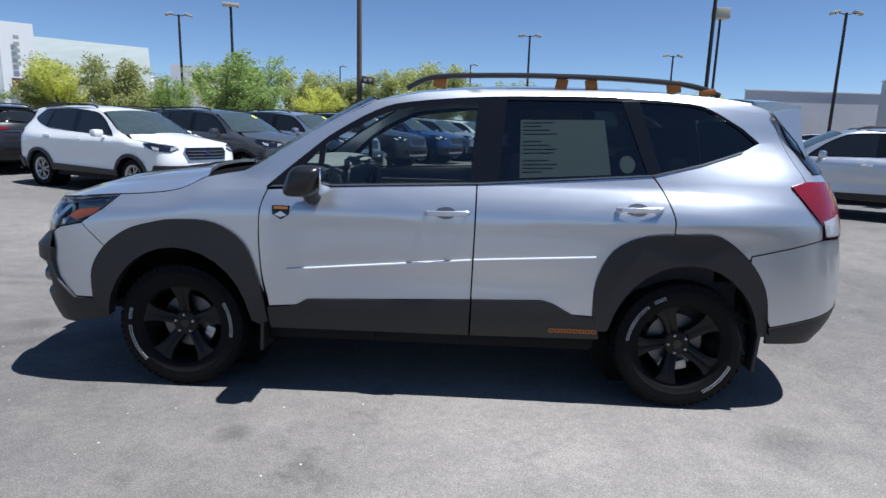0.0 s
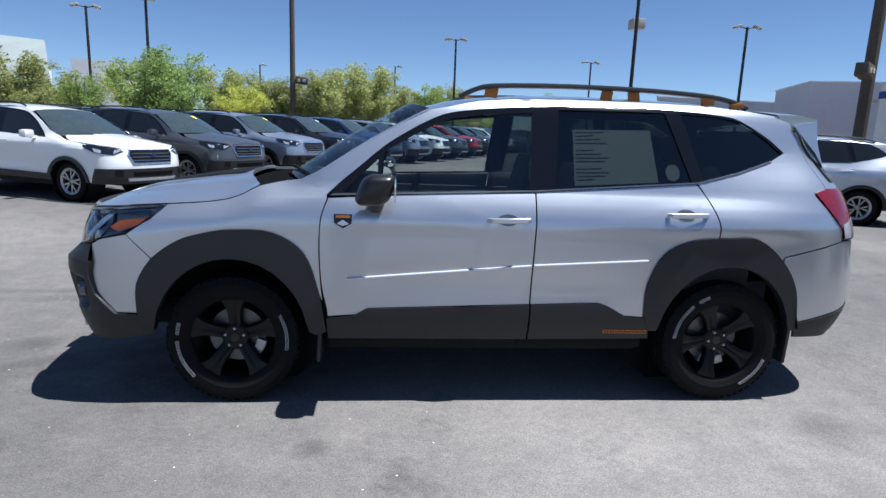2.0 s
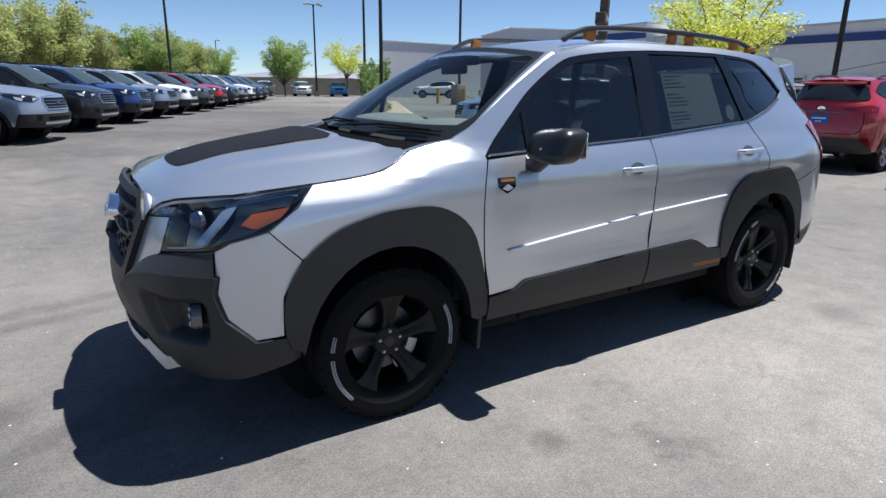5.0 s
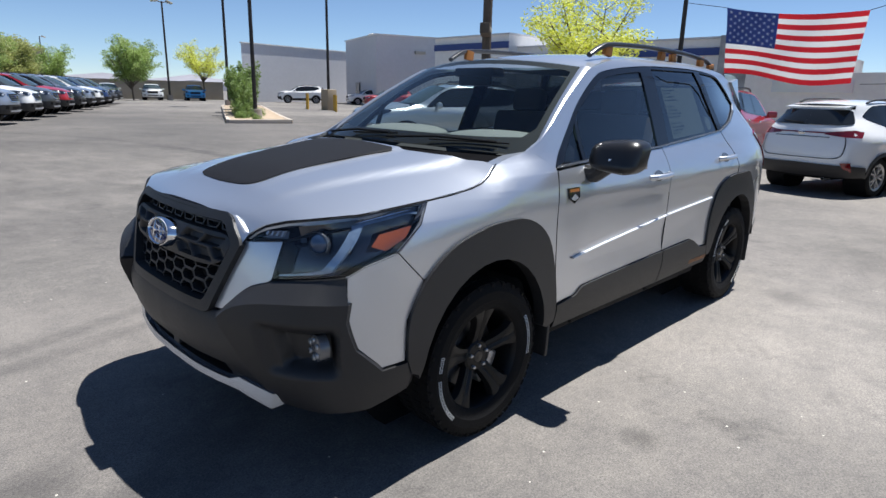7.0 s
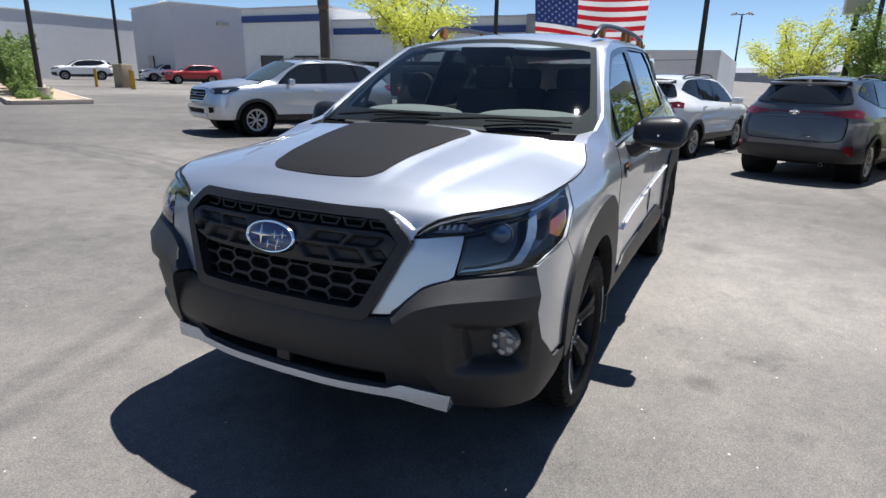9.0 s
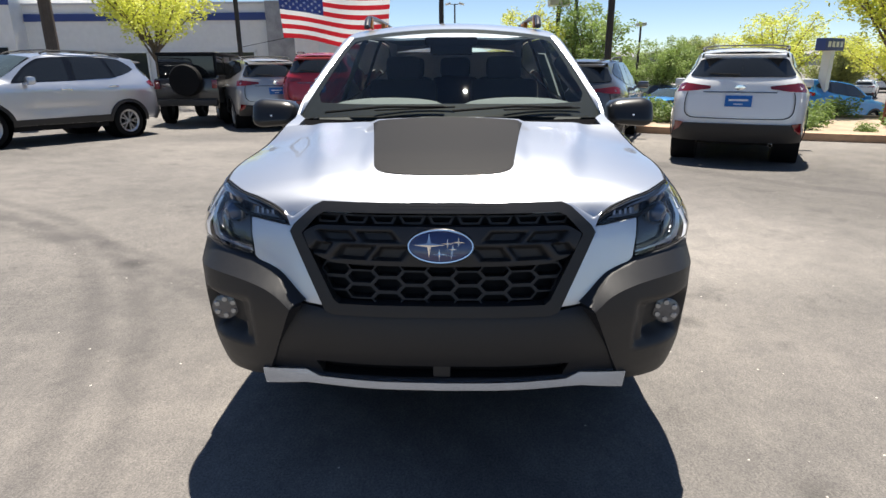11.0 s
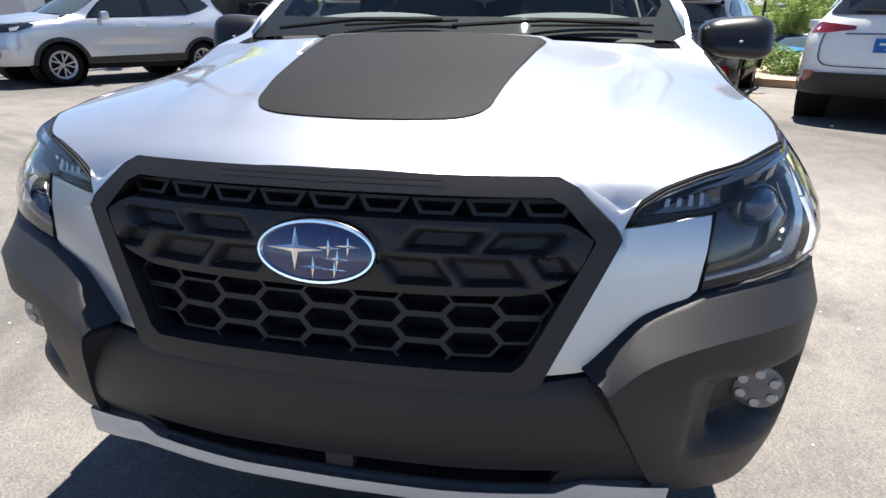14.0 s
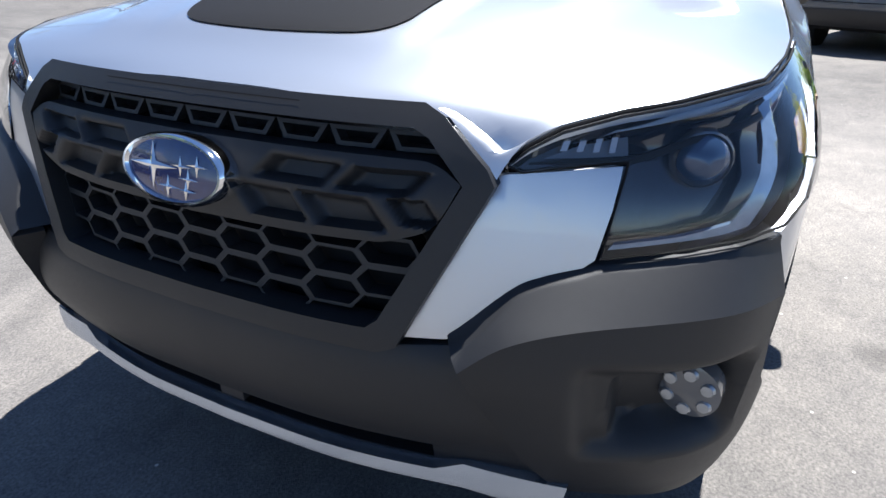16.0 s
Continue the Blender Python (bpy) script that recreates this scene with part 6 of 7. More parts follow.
hall = thing("barrel_roof_hall", "large hall with a curved silver-grey metal roof", "building")
bm = bmesh.new()
rows = []
for i in range(15):
    rows.append([bm.verts.new((x + 18.7 * math.cos(math.pi * 0.5 * i / 14), 88 + 34 * (1 - math.cos(math.pi * 0.5 * i / 14)), 1.0 + 17.4 * math.sin(math.pi * 0.5 * i / 14) * (1 - 0.027 * k))) for k, x in enumerate((-98, -92, -86, -80, -74, -68))])
for a, b in zip(rows, rows[1:]):
    for k in range(5):
        bm.faces.new((a[k], a[k + 1], b[k + 1], b[k]))
part("curved_roof", bm, material("roof_metal", (0.26, 0.29, 0.28), 0.8, 0.0, vary=0.12, scale=2), hall)
slab("wall", (-83, 118, 5), (32, 8, 12), STUCCO_L, hall)
tower = thing("sign_tower", "white sign tower with plain bars for its writing", "building")
slab("wall", (-54.6, 67.7, 6.5), (3.4, 2.4, 12.0), WHITE, tower, 40)
for k in range(5):
    slab("lettering_bar", (-53.7, 66.5, 10.8 - k * 0.75), (0.55, 0.06, 0.45), INK, tower, 40)
slab("lower_panel", (-53.7, 66.5, 5.2), (1.6, 0.08, 1.9), material("brown_panel", (0.12, 0.06, 0.045), 0.6), tower, 40)
mall = thing("far_store", "grey far store with a small red sign", "building")
slab("wall", (-45, 99, 5.5), (12, 6, 10.6), STUCCO, mall, 25)
slab("red_sign", (-46.2, 95.4, 9.2), (1.6, 0.2, 1.2), RED_P, mall, 25)
beige = thing("far_store", "beige far store beyond the trees", "building")
slab("wall", (19.5, 118, 4.0), (6.0, 8, 6.6), material("beige_stucco", (0.45, 0.36, 0.28), 0.9, vary=0.1), beige, -10)
# ---- hills ----
bm = bmesh.new()
prev = None
rnd = random.Random(8)
for i in range(121):
    a = math.radians(-60 + i * 1.7)
    h = 15 + 9 * noise.noise(Vector((i * 0.11, 0, 0))) + 6 * noise.noise(Vector((i * 0.5, 3, 0)))
    cur = [bm.verts.new((760 * math.cos(a), 760 * math.sin(a), -40)), bm.verts.new((780 * math.cos(a), 780 * math.sin(a), h * 0.6)), bm.verts.new((840 * math.cos(a), 840 * math.sin(a), h))]
    if prev:
        for k in range(2):
            bm.faces.new((prev[k], cur[k], cur[k + 1], prev[k + 1]))
    prev = cur
tagged(part("backdrop", bm, material("dry_hills", (0.22, 0.22, 0.25), 1.0, vary=0.2, scale=0.05)), "dry brown hills on the horizon", "hills", kind="structure")
# ---- flag between two poles ----
flag = thing("flag", "large striped flag with white stars strung between two poles", "flag")


def thin_cloth(name, color):
    """Thin cloth that lets the sun behind it through."""
    m = material(name, color, 0.8, vary=0.1, scale=3)
    n, l = m.node_tree.nodes, m.node_tree.links
    tr, mix = n.new("ShaderNodeBsdfTranslucent"), n.new("ShaderNodeMixShader")
    tr.inputs["Color"].default_value = (*color, 1)
    mix.inputs[0].default_value = 0.5
    l.new(n["Principled BSDF"].outputs[0], mix.inputs[1])
    l.new(tr.outputs[0], mix.inputs[2])
    l.new(mix.outputs[0], n["Material Output"].inputs["Surface"])
    return m


FRED, FBLUE, FWHITE = thin_cloth("flag_red", (0.50, 0.02, 0.03)), thin_cloth("flag_blue", (0.02, 0.035, 0.14)), thin_cloth("flag_white", (0.78, 0.77, 0.76))


def cloth(u, v, d=0.0):
    """u along the flag from its hoist, v down it; it sags between its corners and hangs in soft folds."""
    sag = 0.38 * 4 * u * (1 - u) * (1 - 0.55 * v) * 0.5
    x = 24.0 + 0.05 * math.sin(5 * u + 2 * v) + 0.03 * math.sin(13 * u + 6 * v) - d
    return Vector((x, 8.2 - 5.1 * u - 0.35 * v * (1 - 2 * u) * 0.6, 5.22 - 0.48 * u - sag - v * 2.62 + 0.10 * v * math.sin(7 * u)))


for k in range(13):
    v0, v1 = k / 13, (k + 1) / 13
    u0 = 0.40 if k < 7 else 0.0
    part("stripe", patch([[(u0, v0), (1, v0), (1, v1), (u0, v1)]], cloth, 0.08), FRED if k % 2 == 0 else FWHITE, flag)
canton = part("canton", patch([[(0, 0), (0.4, 0), (0.4, 7 / 13), (0, 7 / 13)]], cloth, 0.08), FBLUE, flag)
for r in range(9):
    for c in range(6 if r % 2 == 0 else 5):
        u, v = (0.034 + c * 0.0665) + (0.0333 if r % 2 else 0), 0.054 + r * 0.0538
        pts = []
        for i in range(10):
            a, rr = math.pi * (i / 5 + 0.5), (0.016 if i % 2 == 0 else 0.0065)
            pts.append((u + rr * math.cos(a), v - rr * 1.95 * math.sin(a)))
        part("star", patch([pts], lambda a, b: cloth(a, b, 0.012), 0.2), FWHITE, canton)
for a, b in (((24, 8.2, 5.22), (24.2, 10.1, 5.6)), ((24, 3.1, 4.74), (24.2, 0.9, 5.4)), ((24, 7.85, 2.6), (24.2, 10.1, 2.2)), ((24, 3.0, 2.15), (24.2, 0.9, 2.2))):
    bm = bmesh.new()
    tube(bm, [a, b], 0.012, 5)
    part("rope", bm, MATTEB, flag)
# ---- planters ----
GRAVEL = material("tan_gravel", (0.36, 0.28, 0.20), 0.95, vary=0.35, scale=14, bump=0.8, bump_scale=40)
KERB = material("kerb_concrete", (0.45, 0.39, 0.33), 0.9, vary=0.2, scale=5, bump=0.3, bump_scale=50)


def planter(name, outline, label, kerb_label):
    n = len(outline)
    bm = bmesh.new()
    bm.faces.new([bm.verts.new((x, y, lot(x, y) + 0.12)) for x, y in outline])
    tagged(part(name, bm, GRAVEL), label, "planter", kind="structure")
    for i in range(n):
        a, b = Vector(outline[i]), Vector(outline[(i + 1) % n])
        d = b - a
        steps = max(1, int(d.length / 2.0))
        for k in range(steps):
            p, q = a + d * k / steps, a + d * (k + 1) / steps - d.normalized() * 0.012
            z = (lot(*p) + lot(*q)) / 2
            kb = bmesh.new()
            box(kb, ((p.x + q.x) / 2, (p.y + q.y) / 2, z + 0.05), ((q - p).length, 0.16, 0.22), Matrix.Rotation(math.atan2(d.y, d.x), 3, "Z"), 0.02)
            tagged(part("kerb", kb, KERB), kerb_label, "kerb", "kerb stones")


planter("planter_bed", [(7.6, 20.3), (10.1, 19.9), (18.0, 37.0), (15.6, 38.0)], "tan gravel planter strip with a kerb", "pale concrete kerb of the planter strip")
KERB = material("orange_stained_kerb", (0.52, 0.34, 0.22), 0.9, vary=0.3, scale=2.5, bump=0.3, bump_scale=50)
planter("planter_bed", [(10.3, -3.9), (9.7, -4.9), (8.5, -7.0), (7.75, -8.9), (6.9, -12.5), (11.5, -14.5), (14.5, -7.5), (15.5, -5.0)], "gravel planter bed with shrubs along the lot", "pale concrete kerb of the shrub bed")
# ---- trees and shrubs ----
BARK = material("bark", (0.11, 0.085, 0.065), 0.9, vary=0.35, scale=10, bump=0.6, bump_scale=30)


def leaf_material(name, color):
    m = material(name, color, 0.6, vary=0.45, scale=1.5, rand=0.25)
    n, l = m.node_tree.nodes, m.node_tree.links
    p = n["Principled BSDF"]
    tr, mix = n.new("ShaderNodeBsdfTranslucent"), n.new("ShaderNodeMixShader")
    tr.inputs["Color"].default_value = (*[min(1, c * 1.6) for c in color], 1)
    mix.inputs[0].default_value = 0.35
    l.new(p.outputs[0], mix.inputs[1])
    l.new(tr.outputs[0], mix.inputs[2])
    l.new(mix.outputs[0], n["Material Output"].inputs["Surface"])
    return m


LEAF_Y = leaf_material("yellow_green_leaves", (0.44, 0.46, 0.08))
LEAF_G = leaf_material("green_leaves", (0.20, 0.27, 0.075))
LEAF_O = leaf_material("olive_leaves", (0.27, 0.29, 0.10))
LEAF_D = leaf_material("dark_shrub_leaves", (0.13, 0.19, 0.05))


def leaves(bm, c, r, n, size, rnd, flat=0.7):
    for _ in range(n):
        while True:
            d = Vector((rnd.uniform(-1, 1), rnd.uniform(-1, 1), rnd.uniform(-1, 1)))
            if d.length < 1:
                break
        p = Vector(c) + Vector((d.x * r, d.y * r, d.z * r * flat))
        a = Vector((rnd.uniform(-1, 1), rnd.uniform(-1, 1), rnd.uniform(-0.5, 0.5))).normalized() * size * rnd.uniform(0.6, 1.3)
        b = a.cross(Vector((rnd.uniform(-1, 1), rnd.uniform(-1, 1), rnd.uniform(-1, 1)))).normalized() * a.length * 0.45
        vs = [bm.verts.new(q) for q in (p - a, p + b, p + a, p - b)]
        bm.faces.new(vs)


def tree(label, h, spread, trunk_h, leaf_mat, seed, n_limbs=9, leaf=0.11, per=110, clump=0.55, lean=0.4):
    rnd = random.Random(seed)
    root = thing("tree", label, "tree", "trees round the lot")
    bm, lv = bmesh.new(), bmesh.new()
    tube(bm, [(0, 0, -0.2), (0.04, 0.02, trunk_h * 0.5), (0.0, 0.05, trunk_h)], 0.018 * h ** 0.9, 8, 0.012 * h ** 0.9)
    for i in range(n_limbs):
        a = 2 * math.pi * (i + rnd.uniform(-0.3, 0.3)) / n_limbs * 1.618
        up = rnd.uniform(0.35, 1.0)
        tip = Vector((math.cos(a) * spread * rnd.uniform(0.55, 1.0) * (1.15 - 0.6 * up), math.sin(a) * spread * rnd.uniform(0.55, 1.0) * (1.15 - 0.6 * up), trunk_h + (h - trunk_h) * up))
        base = Vector((0, 0.05, trunk_h * rnd.uniform(0.75, 1.0)))
        mid = base.lerp(tip, 0.5) + Vector((rnd.uniform(-0.2, 0.2), rnd.uniform(-0.2, 0.2), lean * rnd.uniform(0, 0.5)))
        pts = spline([base, mid, tip], 4)
        tube(bm, pts, 0.0085 * h, 5, 0.0025 * h)
        for k in range(3, len(pts)):
            leaves(lv, pts[k], clump * rnd.uniform(0.6, 1.2) * h / 6, per, leaf, rnd)
        for _ in range(3):
            q = pts[rnd.randrange(3, len(pts))]
            end = q + Vector((rnd.uniform(-1, 1), rnd.uniform(-1, 1), rnd.uniform(-0.2, 0.8))) * spread * 0.33
            tube(bm, [q, q.lerp(end, 0.5) + Vector((0, 0, 0.08)), end], 0.0032 * h, 4, 0.0012 * h)
            leaves(lv, end, clump * 0.7 * h / 6, per // 2, leaf, rnd)
            leaves(lv, q.lerp(end, 0.6), clump * 0.6 * h / 6, per // 3, leaf, rnd)
    part("trunk", bm, BARK, root)
    part("crown", lv, leaf_mat, root)
    return root


def put(ob, x, y, s=1.0, turn=0.0, first=False, label=""):
    m = pose(x, y, lot(x, y), 0, 0, turn)
    if first:
        ob.matrix_basis = m @ Matrix.Scale(s, 4)
        return ob
    c = copy_thing(ob, m)
    c.scale = (s, s, s)
    return tagged(c, label)


shade = tree("young locust tree with sparse yellow-green leaves", 5.6, 3.4, 2.2, LEAF_Y, 3, 13, 0.070, 95, 0.60)
put(shade, 18.8, 11.3, 1.0, 40, True)
olive = tree("dense olive-green tree behind the parked rows", 6.0, 2.7, 1.2, LEAF_O, 5, 15, 0.105, 105, 0.80)
put(olive, -20.8, 30.8, 0.80, 0, True)
green = tree("green leafy tree behind the parked rows", 6.4, 3.0, 1.3, LEAF_G, 7, 16, 0.095, 85, 0.58)
put(green, -13.8, 30.5, 0.84, 0, True)
for x, y, s, k in ((-24, 31, 0.8, 2), (-18.5, 33, 0.62, 1), (-21.5, 36, 0.68, 0), (-16.0, 42, 1.0, 1), (-14.6, 47, 0.95, 0), (-12.0, 45.5, 0.85, 0), (-10.4, 46, 0.8, 0), (-8.5, 46, 0.8, 0), (-6.7, 46.5, 0.95, 0), (-4.5, 50, 1.05, 0), (-2.8, 52, 1.15, 0), (0.5, 58, 0.95, 0), (3.0, 60, 0.95, 1), (5.0, 61, 1.0, 0), (7.5, 68, 1.0, 1), (10.4, 75, 1.0, 0), (-17.0, 36.0, 0.75, 2), (-11.0, 40, 0.7, 2), (-26, 33, 0.8, 0), (-29, 30, 0.7, 1), (-33, 30, 0.8, 0), (5.5, 57.5, 0.82, 1), (8, 60, 0.8, 0), (11, 62, 0.75, 1)):
    put((olive, green, shade)[k], x, y, s, (x * 77 + y * 31) % 360)
for x, y, s, k in ((15.6, 55.5, 0.86, 1), (22.0, 55.4, 0.92, 2), (19.5, 66.5, 0.95, 1), (14.0, -12.4, 0.95, 2), (17.0, -10.6, 0.85, 2), (13.0, -14.6, 1.0, 2), (20.5, -17.0, 1.0, 2), (23.5, -5.6, 0.95, 1), (24.0, -2.8, 0.95, 2), (40.0, -14.0, 0.95, 1), (42.0, -11.5, 0.75, 1), (46.0, -17.0, 1.05, 1), (50.0, -15.0, 0.85, 1), (35.0, -19.0, 0.9, 1), (38.0, -25.0, 1.0, 0), (45.0, -36.0, 1.1, 1), (30.0, -30.0, 1.1, 1), (24.0, -24.0, 1.1, 2), (60.0, -30.0, 1.2, 1), (70.0, -28.0, 1.3, 0), (75.0, -60.0, 1.4, 1), (55.0, -52.0, 1.2, 0), (80.0, -12.0, 1.2, 1), (18.0, -22.5, 1.1, 2)):
    put((olive, green, shade)[k], x, y, s * (0.78 if x > 15 and y < 0 else 1.0), (x * 53 + y * 91) % 360)


def shrub(label, r, seed, mat, n=900, leaf=0.05):
    rnd = random.Random(seed)
    root = thing("shrub", label, "shrub", "planter shrubs")
    lv, bm = bmesh.new(), bmesh.new()
    for i in range(9):
        a = 2 * math.pi * i / 9
        tip = (0.7 * r * math.cos(a) * rnd.uniform(0.3, 1), 0.7 * r * math.sin(a) * rnd.uniform(0.3, 1), r * rnd.uniform(0.4, 1.0))
        tube(bm, [(0, 0, 0), tip], 0.012, 4, 0.005)
        leaves(lv, tip, r * 0.45, n // 9, leaf, rnd, 0.8)
    part("stem", bm, BARK, root)
    part("foliage", lv, mat, root)
    return root


bush = shrub("low rounded green shrub in the gravel bed", 0.55, 2, LEAF_D)
put(bush, 11.6, -5.3, 1.0, 0, True)
for x, y, s in ((10.9, -5.9, 0.9), (12.4, -5.2, 1.1), (9.8, -9.9, 0.8), (10.5, -10.4, 0.9), (9.2, -11.3, 0.7), (11.5, -9.0, 1.0), (12.2, -8.2, 0.9), (12.0, -11.5, 1.1), (13.1, -10.5, 1.0), (8.6, -9.7, 0.45), (10.0, -12.6, 0.9), (9.6, -7.6, 0.7), (10.4, -8.2, 0.8), (9.1, -8.7, 0.5), (10.9, -7.2, 0.8), (9.9, -6.5, 0.6), (11.4, -6.4, 0.7)):
    put(bush, x, y, s, (x * 99) % 360)


def column_shrub(label, h, r, seed, mat):
    """A tall upright shrub: a few steep stems with leaves in uneven tufts."""
    rnd = random.Random(seed)
    root = thing("shrub", label, "shrub", "planter shrubs")
    lv, bm = bmesh.new(), bmesh.new()
    for i in range(7):
        a = 2 * math.pi * i / 7
        top = Vector((r * math.cos(a) * rnd.uniform(0.4, 1.0), r * math.sin(a) * rnd.uniform(0.4, 1.0), h * rnd.uniform(0.55, 1.0)))
        base = Vector((top.x * 0.25, top.y * 0.25, 0))
        tube(bm, [base, base.lerp(top, 0.5), top], 0.016, 4, 0.005)
        for k in range(3, 11):
            leaves(lv, base.lerp(top, k / 10), r * rnd.uniform(0.25, 0.42), 26, 0.07, rnd, 1.0)
    part("stem", bm, BARK, root)
    part("foliage", lv, mat, root)
    return root


tall = column_shrub("tall upright dark green shrub in the planter strip", 2.3, 0.55, 9, LEAF_D)
put(tall, 10.0, 24.0, 0.9, 0, True)
for x, y, s in ((11.2, 26.0, 1.0), (10.6, 25.0, 1.1), (12.6, 28.0, 1.1), (11.4, 27.0, 1.3), (13.4, 31.0, 1.2), (15.0, 34.5, 1.0), (13.0, 30.0, 1.3), (12.2, 27.6, 1.35), (9.4, 23.2, 0.45), (9.3, 22.2, 0.4)):
    put(tall, x, y, s, (x * 99) % 360)
for x, y, s in ((8.9, 21.8, 0.7), (9.6, 22.6, 0.8), (10.6, 23.6, 0.8), (12.0, 26.4, 0.8), (9.1, 20.9, 0.5)):
    put(bush, x, y, s, (x * 77) % 360)
# ---- bollards, street sign, rusty post ----
YELLOW = material("yellow_paint", (0.50, 0.30, 0.03), 0.6, vary=0.15)
for x, y in ((20.3, 34.8), (20.7, 35.4), (21.1, 36.0), (20.2, 31.2), (20.6, 31.9), (21.0, 32.5)):
    bm = bmesh.new()
    z = lot(x, y)
    tube(bm, [(x, y, z - 0.1), (x, y, z + 1.0), (x, y, z + 1.07)], 0.09, 10)
    tagged(part("bollard", bm, YELLOW), "yellow painted steel bollard", "bollard", "bollards")
bm = bmesh.new()
box(bm, (21.3, 33.6, lot(21, 33) + 0.7), (0.75, 0.85, 1.4), None, 0.05)
tagged(part("utility_box", bm, material("tan_metal", (0.36, 0.29, 0.20), 0.6, vary=0.1)), "tan metal utility box between bollards", "utility box")
sign = thing("street_sign", "white sign post with a plain blue panel", "sign", "", pose(15.5, -11.3, lot(15.5, -11.3), 0, 0, 35))
slab("post", (0, 0, 1.2), (0.25, 0.25, 2.5), WHITE, sign, 0, 0.02)
slab("panel", (0, 0, 2.35), (0.3, 1.15, 0.36), BLUEBAND, sign, 0, 0.02)
for k in range(4):
    slab("lettering_bar", (-0.156, 0.36 - k * 0.24, 2.35), (0.02, 0.14, 0.16), WHITE, sign)
bm = bmesh.new()
box(bm, (10.8, -10.2, 0.25), (0.09, 0.09, 0.9), None, 0.02)
tagged(part("marker_post", bm, material("rusty_red", (0.20, 0.05, 0.03), 0.8, vary=0.4, scale=8)), "short rusty red marker post", "post")

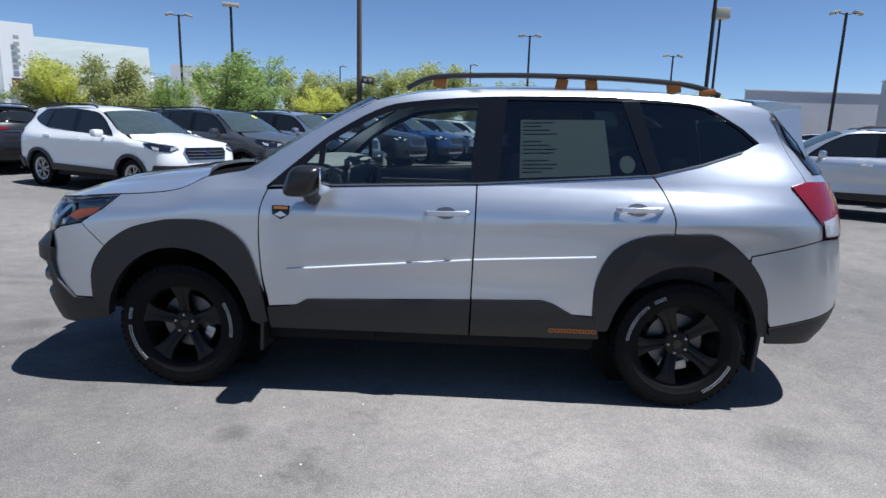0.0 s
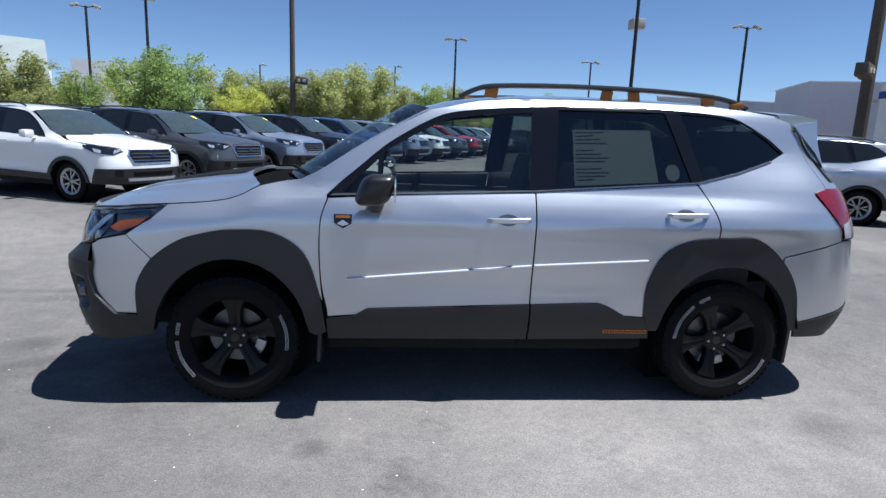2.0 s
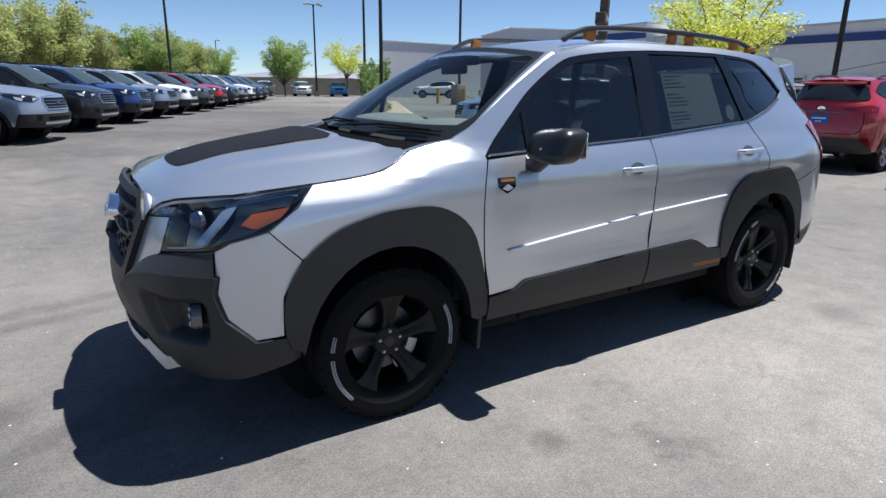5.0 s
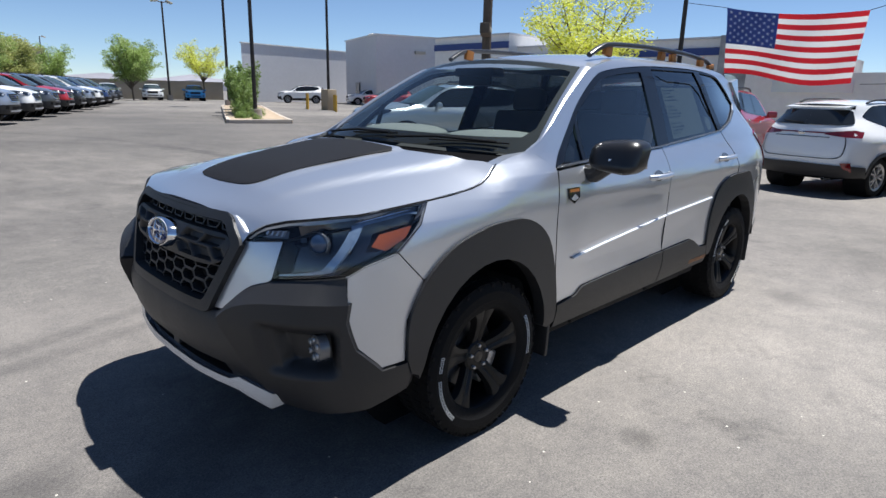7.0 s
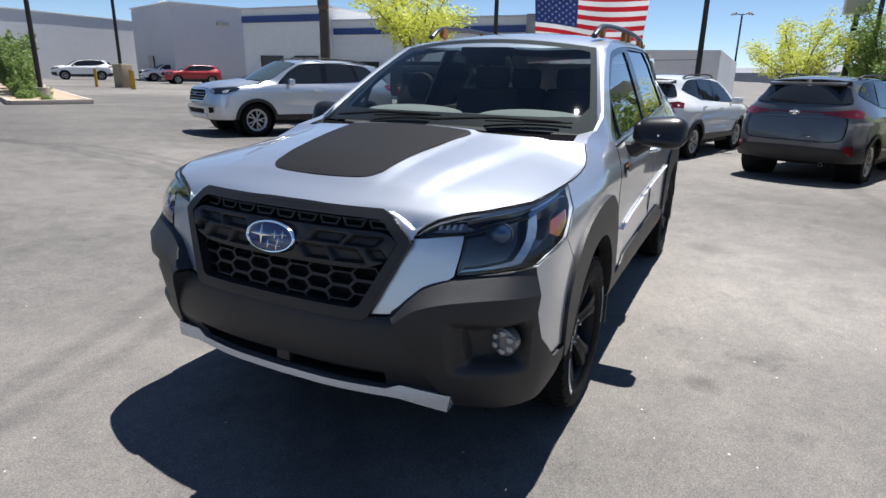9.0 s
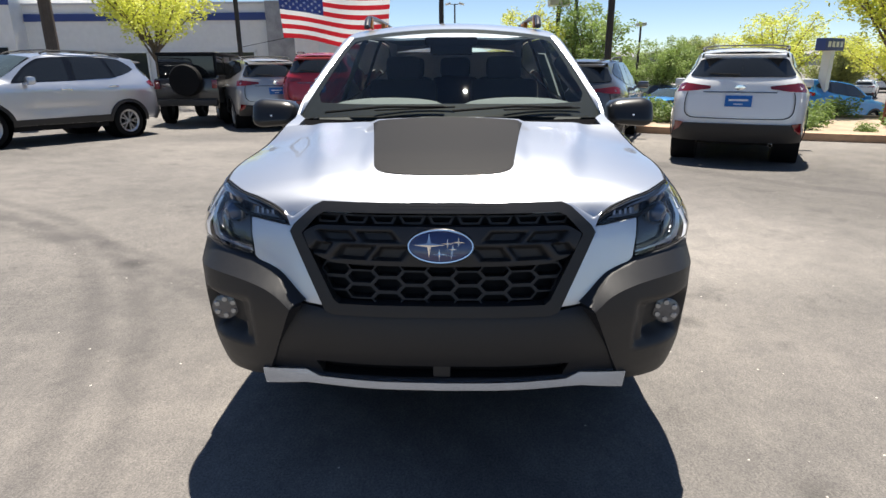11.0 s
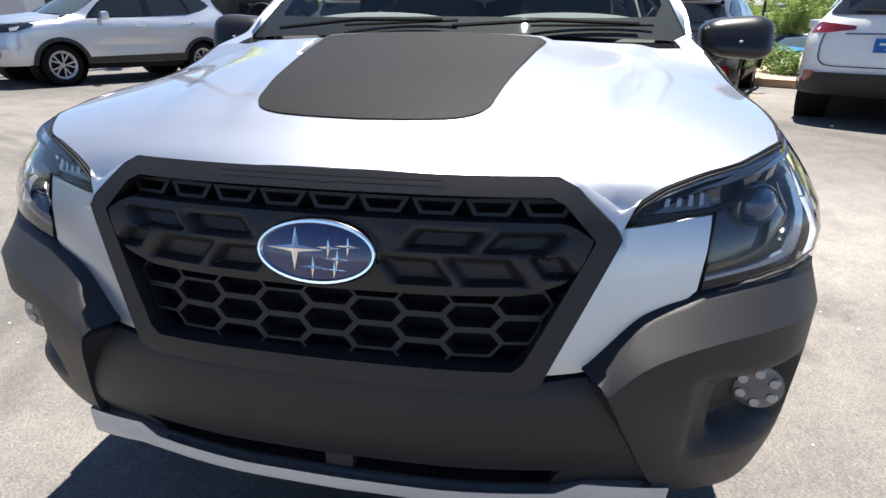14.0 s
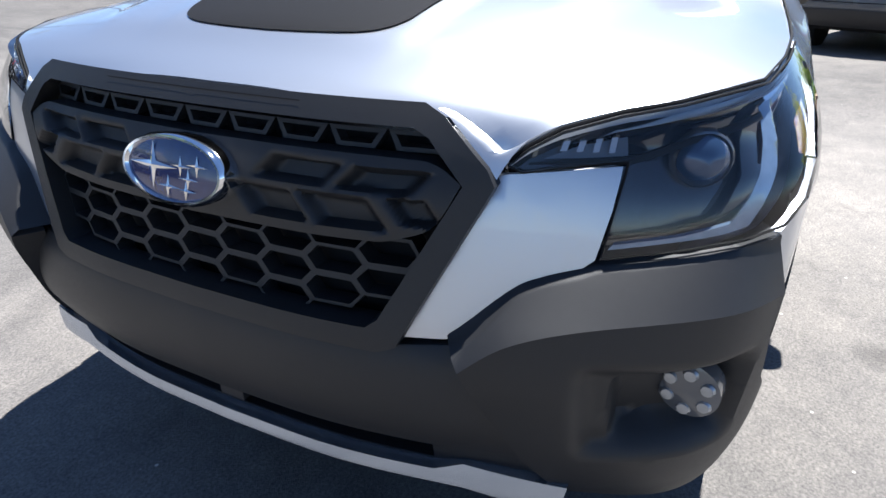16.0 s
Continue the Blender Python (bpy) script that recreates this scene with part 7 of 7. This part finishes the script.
# ---- asphalt ----
def asphalt_material():
    m = material("asphalt", (0.30, 0.275, 0.25), 0.9)
    n, l = m.node_tree.nodes, m.node_tree.links
    p = n["Principled BSDF"]
    geo = n.new("ShaderNodeNewGeometry")

    def noise_node(scale, detail=6, rough=0.6):
        t = n.new("ShaderNodeTexNoise")
        t.inputs["Scale"].default_value, t.inputs["Detail"].default_value, t.inputs["Roughness"].default_value = scale, detail, rough
        l.new(geo.outputs["Position"], t.inputs["Vector"])
        return t.outputs["Fac"]

    def ramp(src, a, ca, b, cb):
        r = n.new("ShaderNodeValToRGB")
        r.color_ramp.elements[0].position, r.color_ramp.elements[1].position = a, b
        r.color_ramp.elements[0].color, r.color_ramp.elements[1].color = (*ca, 1), (*cb, 1)
        l.new(src, r.inputs["Fac"])
        return r.outputs["Color"]

    def mul(a, b, kind="MULTIPLY", fac=1.0):
        x = n.new("ShaderNodeMix")
        x.data_type, x.blend_type = "RGBA", kind
        x.inputs["Factor"].default_value = fac
        l.new(a, x.inputs["A"])
        l.new(b, x.inputs["B"])
        return x.outputs["Result"]

    base = ramp(noise_node(0.45, 5), 0.3, (0.124, 0.118, 0.112), 0.7, (0.186, 0.174, 0.163))
    blot = ramp(noise_node(1.3, 6, 0.75), 0.30, (0.42, 0.42, 0.44), 0.43, (1, 1, 1))
    broad = ramp(noise_node(0.16, 2), 0.35, (0.80, 0.80, 0.81), 0.65, (1.18, 1.17, 1.15))
    wear = ramp(noise_node(4.5, 8, 0.75), 0.35, (0.86, 0.86, 0.87), 0.68, (1.16, 1.15, 1.13))
    grain = mul(ramp(noise_node(110, 4, 0.75), 0.30, (0.40, 0.40, 0.41), 0.70, (1.52, 1.51, 1.49)), ramp(noise_node(24, 5, 0.8), 0.35, (0.84, 0.84, 0.85), 0.66, (1.16, 1.16, 1.14)))
    v = n.new("ShaderNodeTexVoronoi")
    v.inputs["Scale"].default_value = 6.5
    l.new(geo.outputs["Position"], v.inputs["Vector"])
    fleck = ramp(v.outputs["Distance"], 0.030, (1, 1, 1), 0.040, (0, 0, 0))
    c = mul(mul(mul(mul(base, blot, fac=0.6), broad), wear), grain, fac=0.85)
    warp = noise_node(2.2, 6, 0.7)

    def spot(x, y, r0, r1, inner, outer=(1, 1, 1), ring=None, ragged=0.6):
        """Scales the colour round x, y, its edge ragged: stains, wear, wide lighter and darker patches; ring: a tyre
        mark of that radius.
        """
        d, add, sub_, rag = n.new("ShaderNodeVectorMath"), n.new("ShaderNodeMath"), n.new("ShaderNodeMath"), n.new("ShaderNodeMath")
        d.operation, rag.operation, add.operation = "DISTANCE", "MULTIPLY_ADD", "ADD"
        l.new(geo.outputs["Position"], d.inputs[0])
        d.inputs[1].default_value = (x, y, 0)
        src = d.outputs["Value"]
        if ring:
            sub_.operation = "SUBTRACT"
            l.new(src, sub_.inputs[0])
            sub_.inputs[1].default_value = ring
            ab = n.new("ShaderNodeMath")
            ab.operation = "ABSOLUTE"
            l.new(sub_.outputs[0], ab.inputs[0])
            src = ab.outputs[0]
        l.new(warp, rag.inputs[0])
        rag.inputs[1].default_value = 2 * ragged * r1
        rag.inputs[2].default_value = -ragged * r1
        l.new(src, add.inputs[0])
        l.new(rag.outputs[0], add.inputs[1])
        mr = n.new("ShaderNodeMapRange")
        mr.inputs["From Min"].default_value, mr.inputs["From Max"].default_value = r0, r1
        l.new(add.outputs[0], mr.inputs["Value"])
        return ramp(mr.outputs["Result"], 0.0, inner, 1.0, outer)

    # small rows are stains; the wide ones only lighten or darken the ground by k
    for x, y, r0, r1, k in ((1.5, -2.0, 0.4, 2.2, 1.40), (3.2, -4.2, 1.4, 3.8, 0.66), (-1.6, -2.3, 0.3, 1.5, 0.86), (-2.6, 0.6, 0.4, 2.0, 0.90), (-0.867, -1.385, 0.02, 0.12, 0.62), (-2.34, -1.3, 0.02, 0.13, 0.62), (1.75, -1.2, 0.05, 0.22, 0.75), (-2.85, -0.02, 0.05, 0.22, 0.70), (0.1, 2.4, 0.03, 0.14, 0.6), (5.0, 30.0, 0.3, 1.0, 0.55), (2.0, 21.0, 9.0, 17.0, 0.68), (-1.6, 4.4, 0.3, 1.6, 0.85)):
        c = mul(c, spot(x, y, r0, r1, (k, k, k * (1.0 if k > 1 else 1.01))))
    for x, y, r in ((-4.2, 8.0, 6.75), (-4.2, 8.0, 7.0), (6.5, -7.5, 4.6), (6.5, -7.5, 4.75), (-9.46, 9.10, 11.66), (-9.46, 9.10, 11.82)):
        c = mul(c, spot(x, y, 0.03, 0.11, (0.80, 0.80, 0.81), ring=r, ragged=0.7))
    x = n.new("ShaderNodeMix")
    x.data_type = "RGBA"
    l.new(fleck, x.inputs["Factor"])
    l.new(c, x.inputs["A"])
    x.inputs["B"].default_value = (0.55, 0.52, 0.46, 1)
    l.new(x.outputs["Result"], p.inputs["Base Color"])
    b = n.new("ShaderNodeBump")
    b.inputs["Strength"].default_value, b.inputs["Distance"].default_value = 0.5, 0.006
    l.new(noise_node(170, 4), b.inputs["Height"])
    l.new(b.outputs["Normal"], p.inputs["Normal"])
    return m


bm = bmesh.new()
xs = [-900, -300, -120, -60] + list(range(-40, 71, 2)) + [80, 110, 160, 300, 900]
grid = [[bm.verts.new((x, y, lot(x, y))) for y in xs] for x in xs]
for a, b in zip(grid, grid[1:]):
    for k in range(len(xs) - 1):
        bm.faces.new((a[k], b[k], b[k + 1], a[k + 1]))
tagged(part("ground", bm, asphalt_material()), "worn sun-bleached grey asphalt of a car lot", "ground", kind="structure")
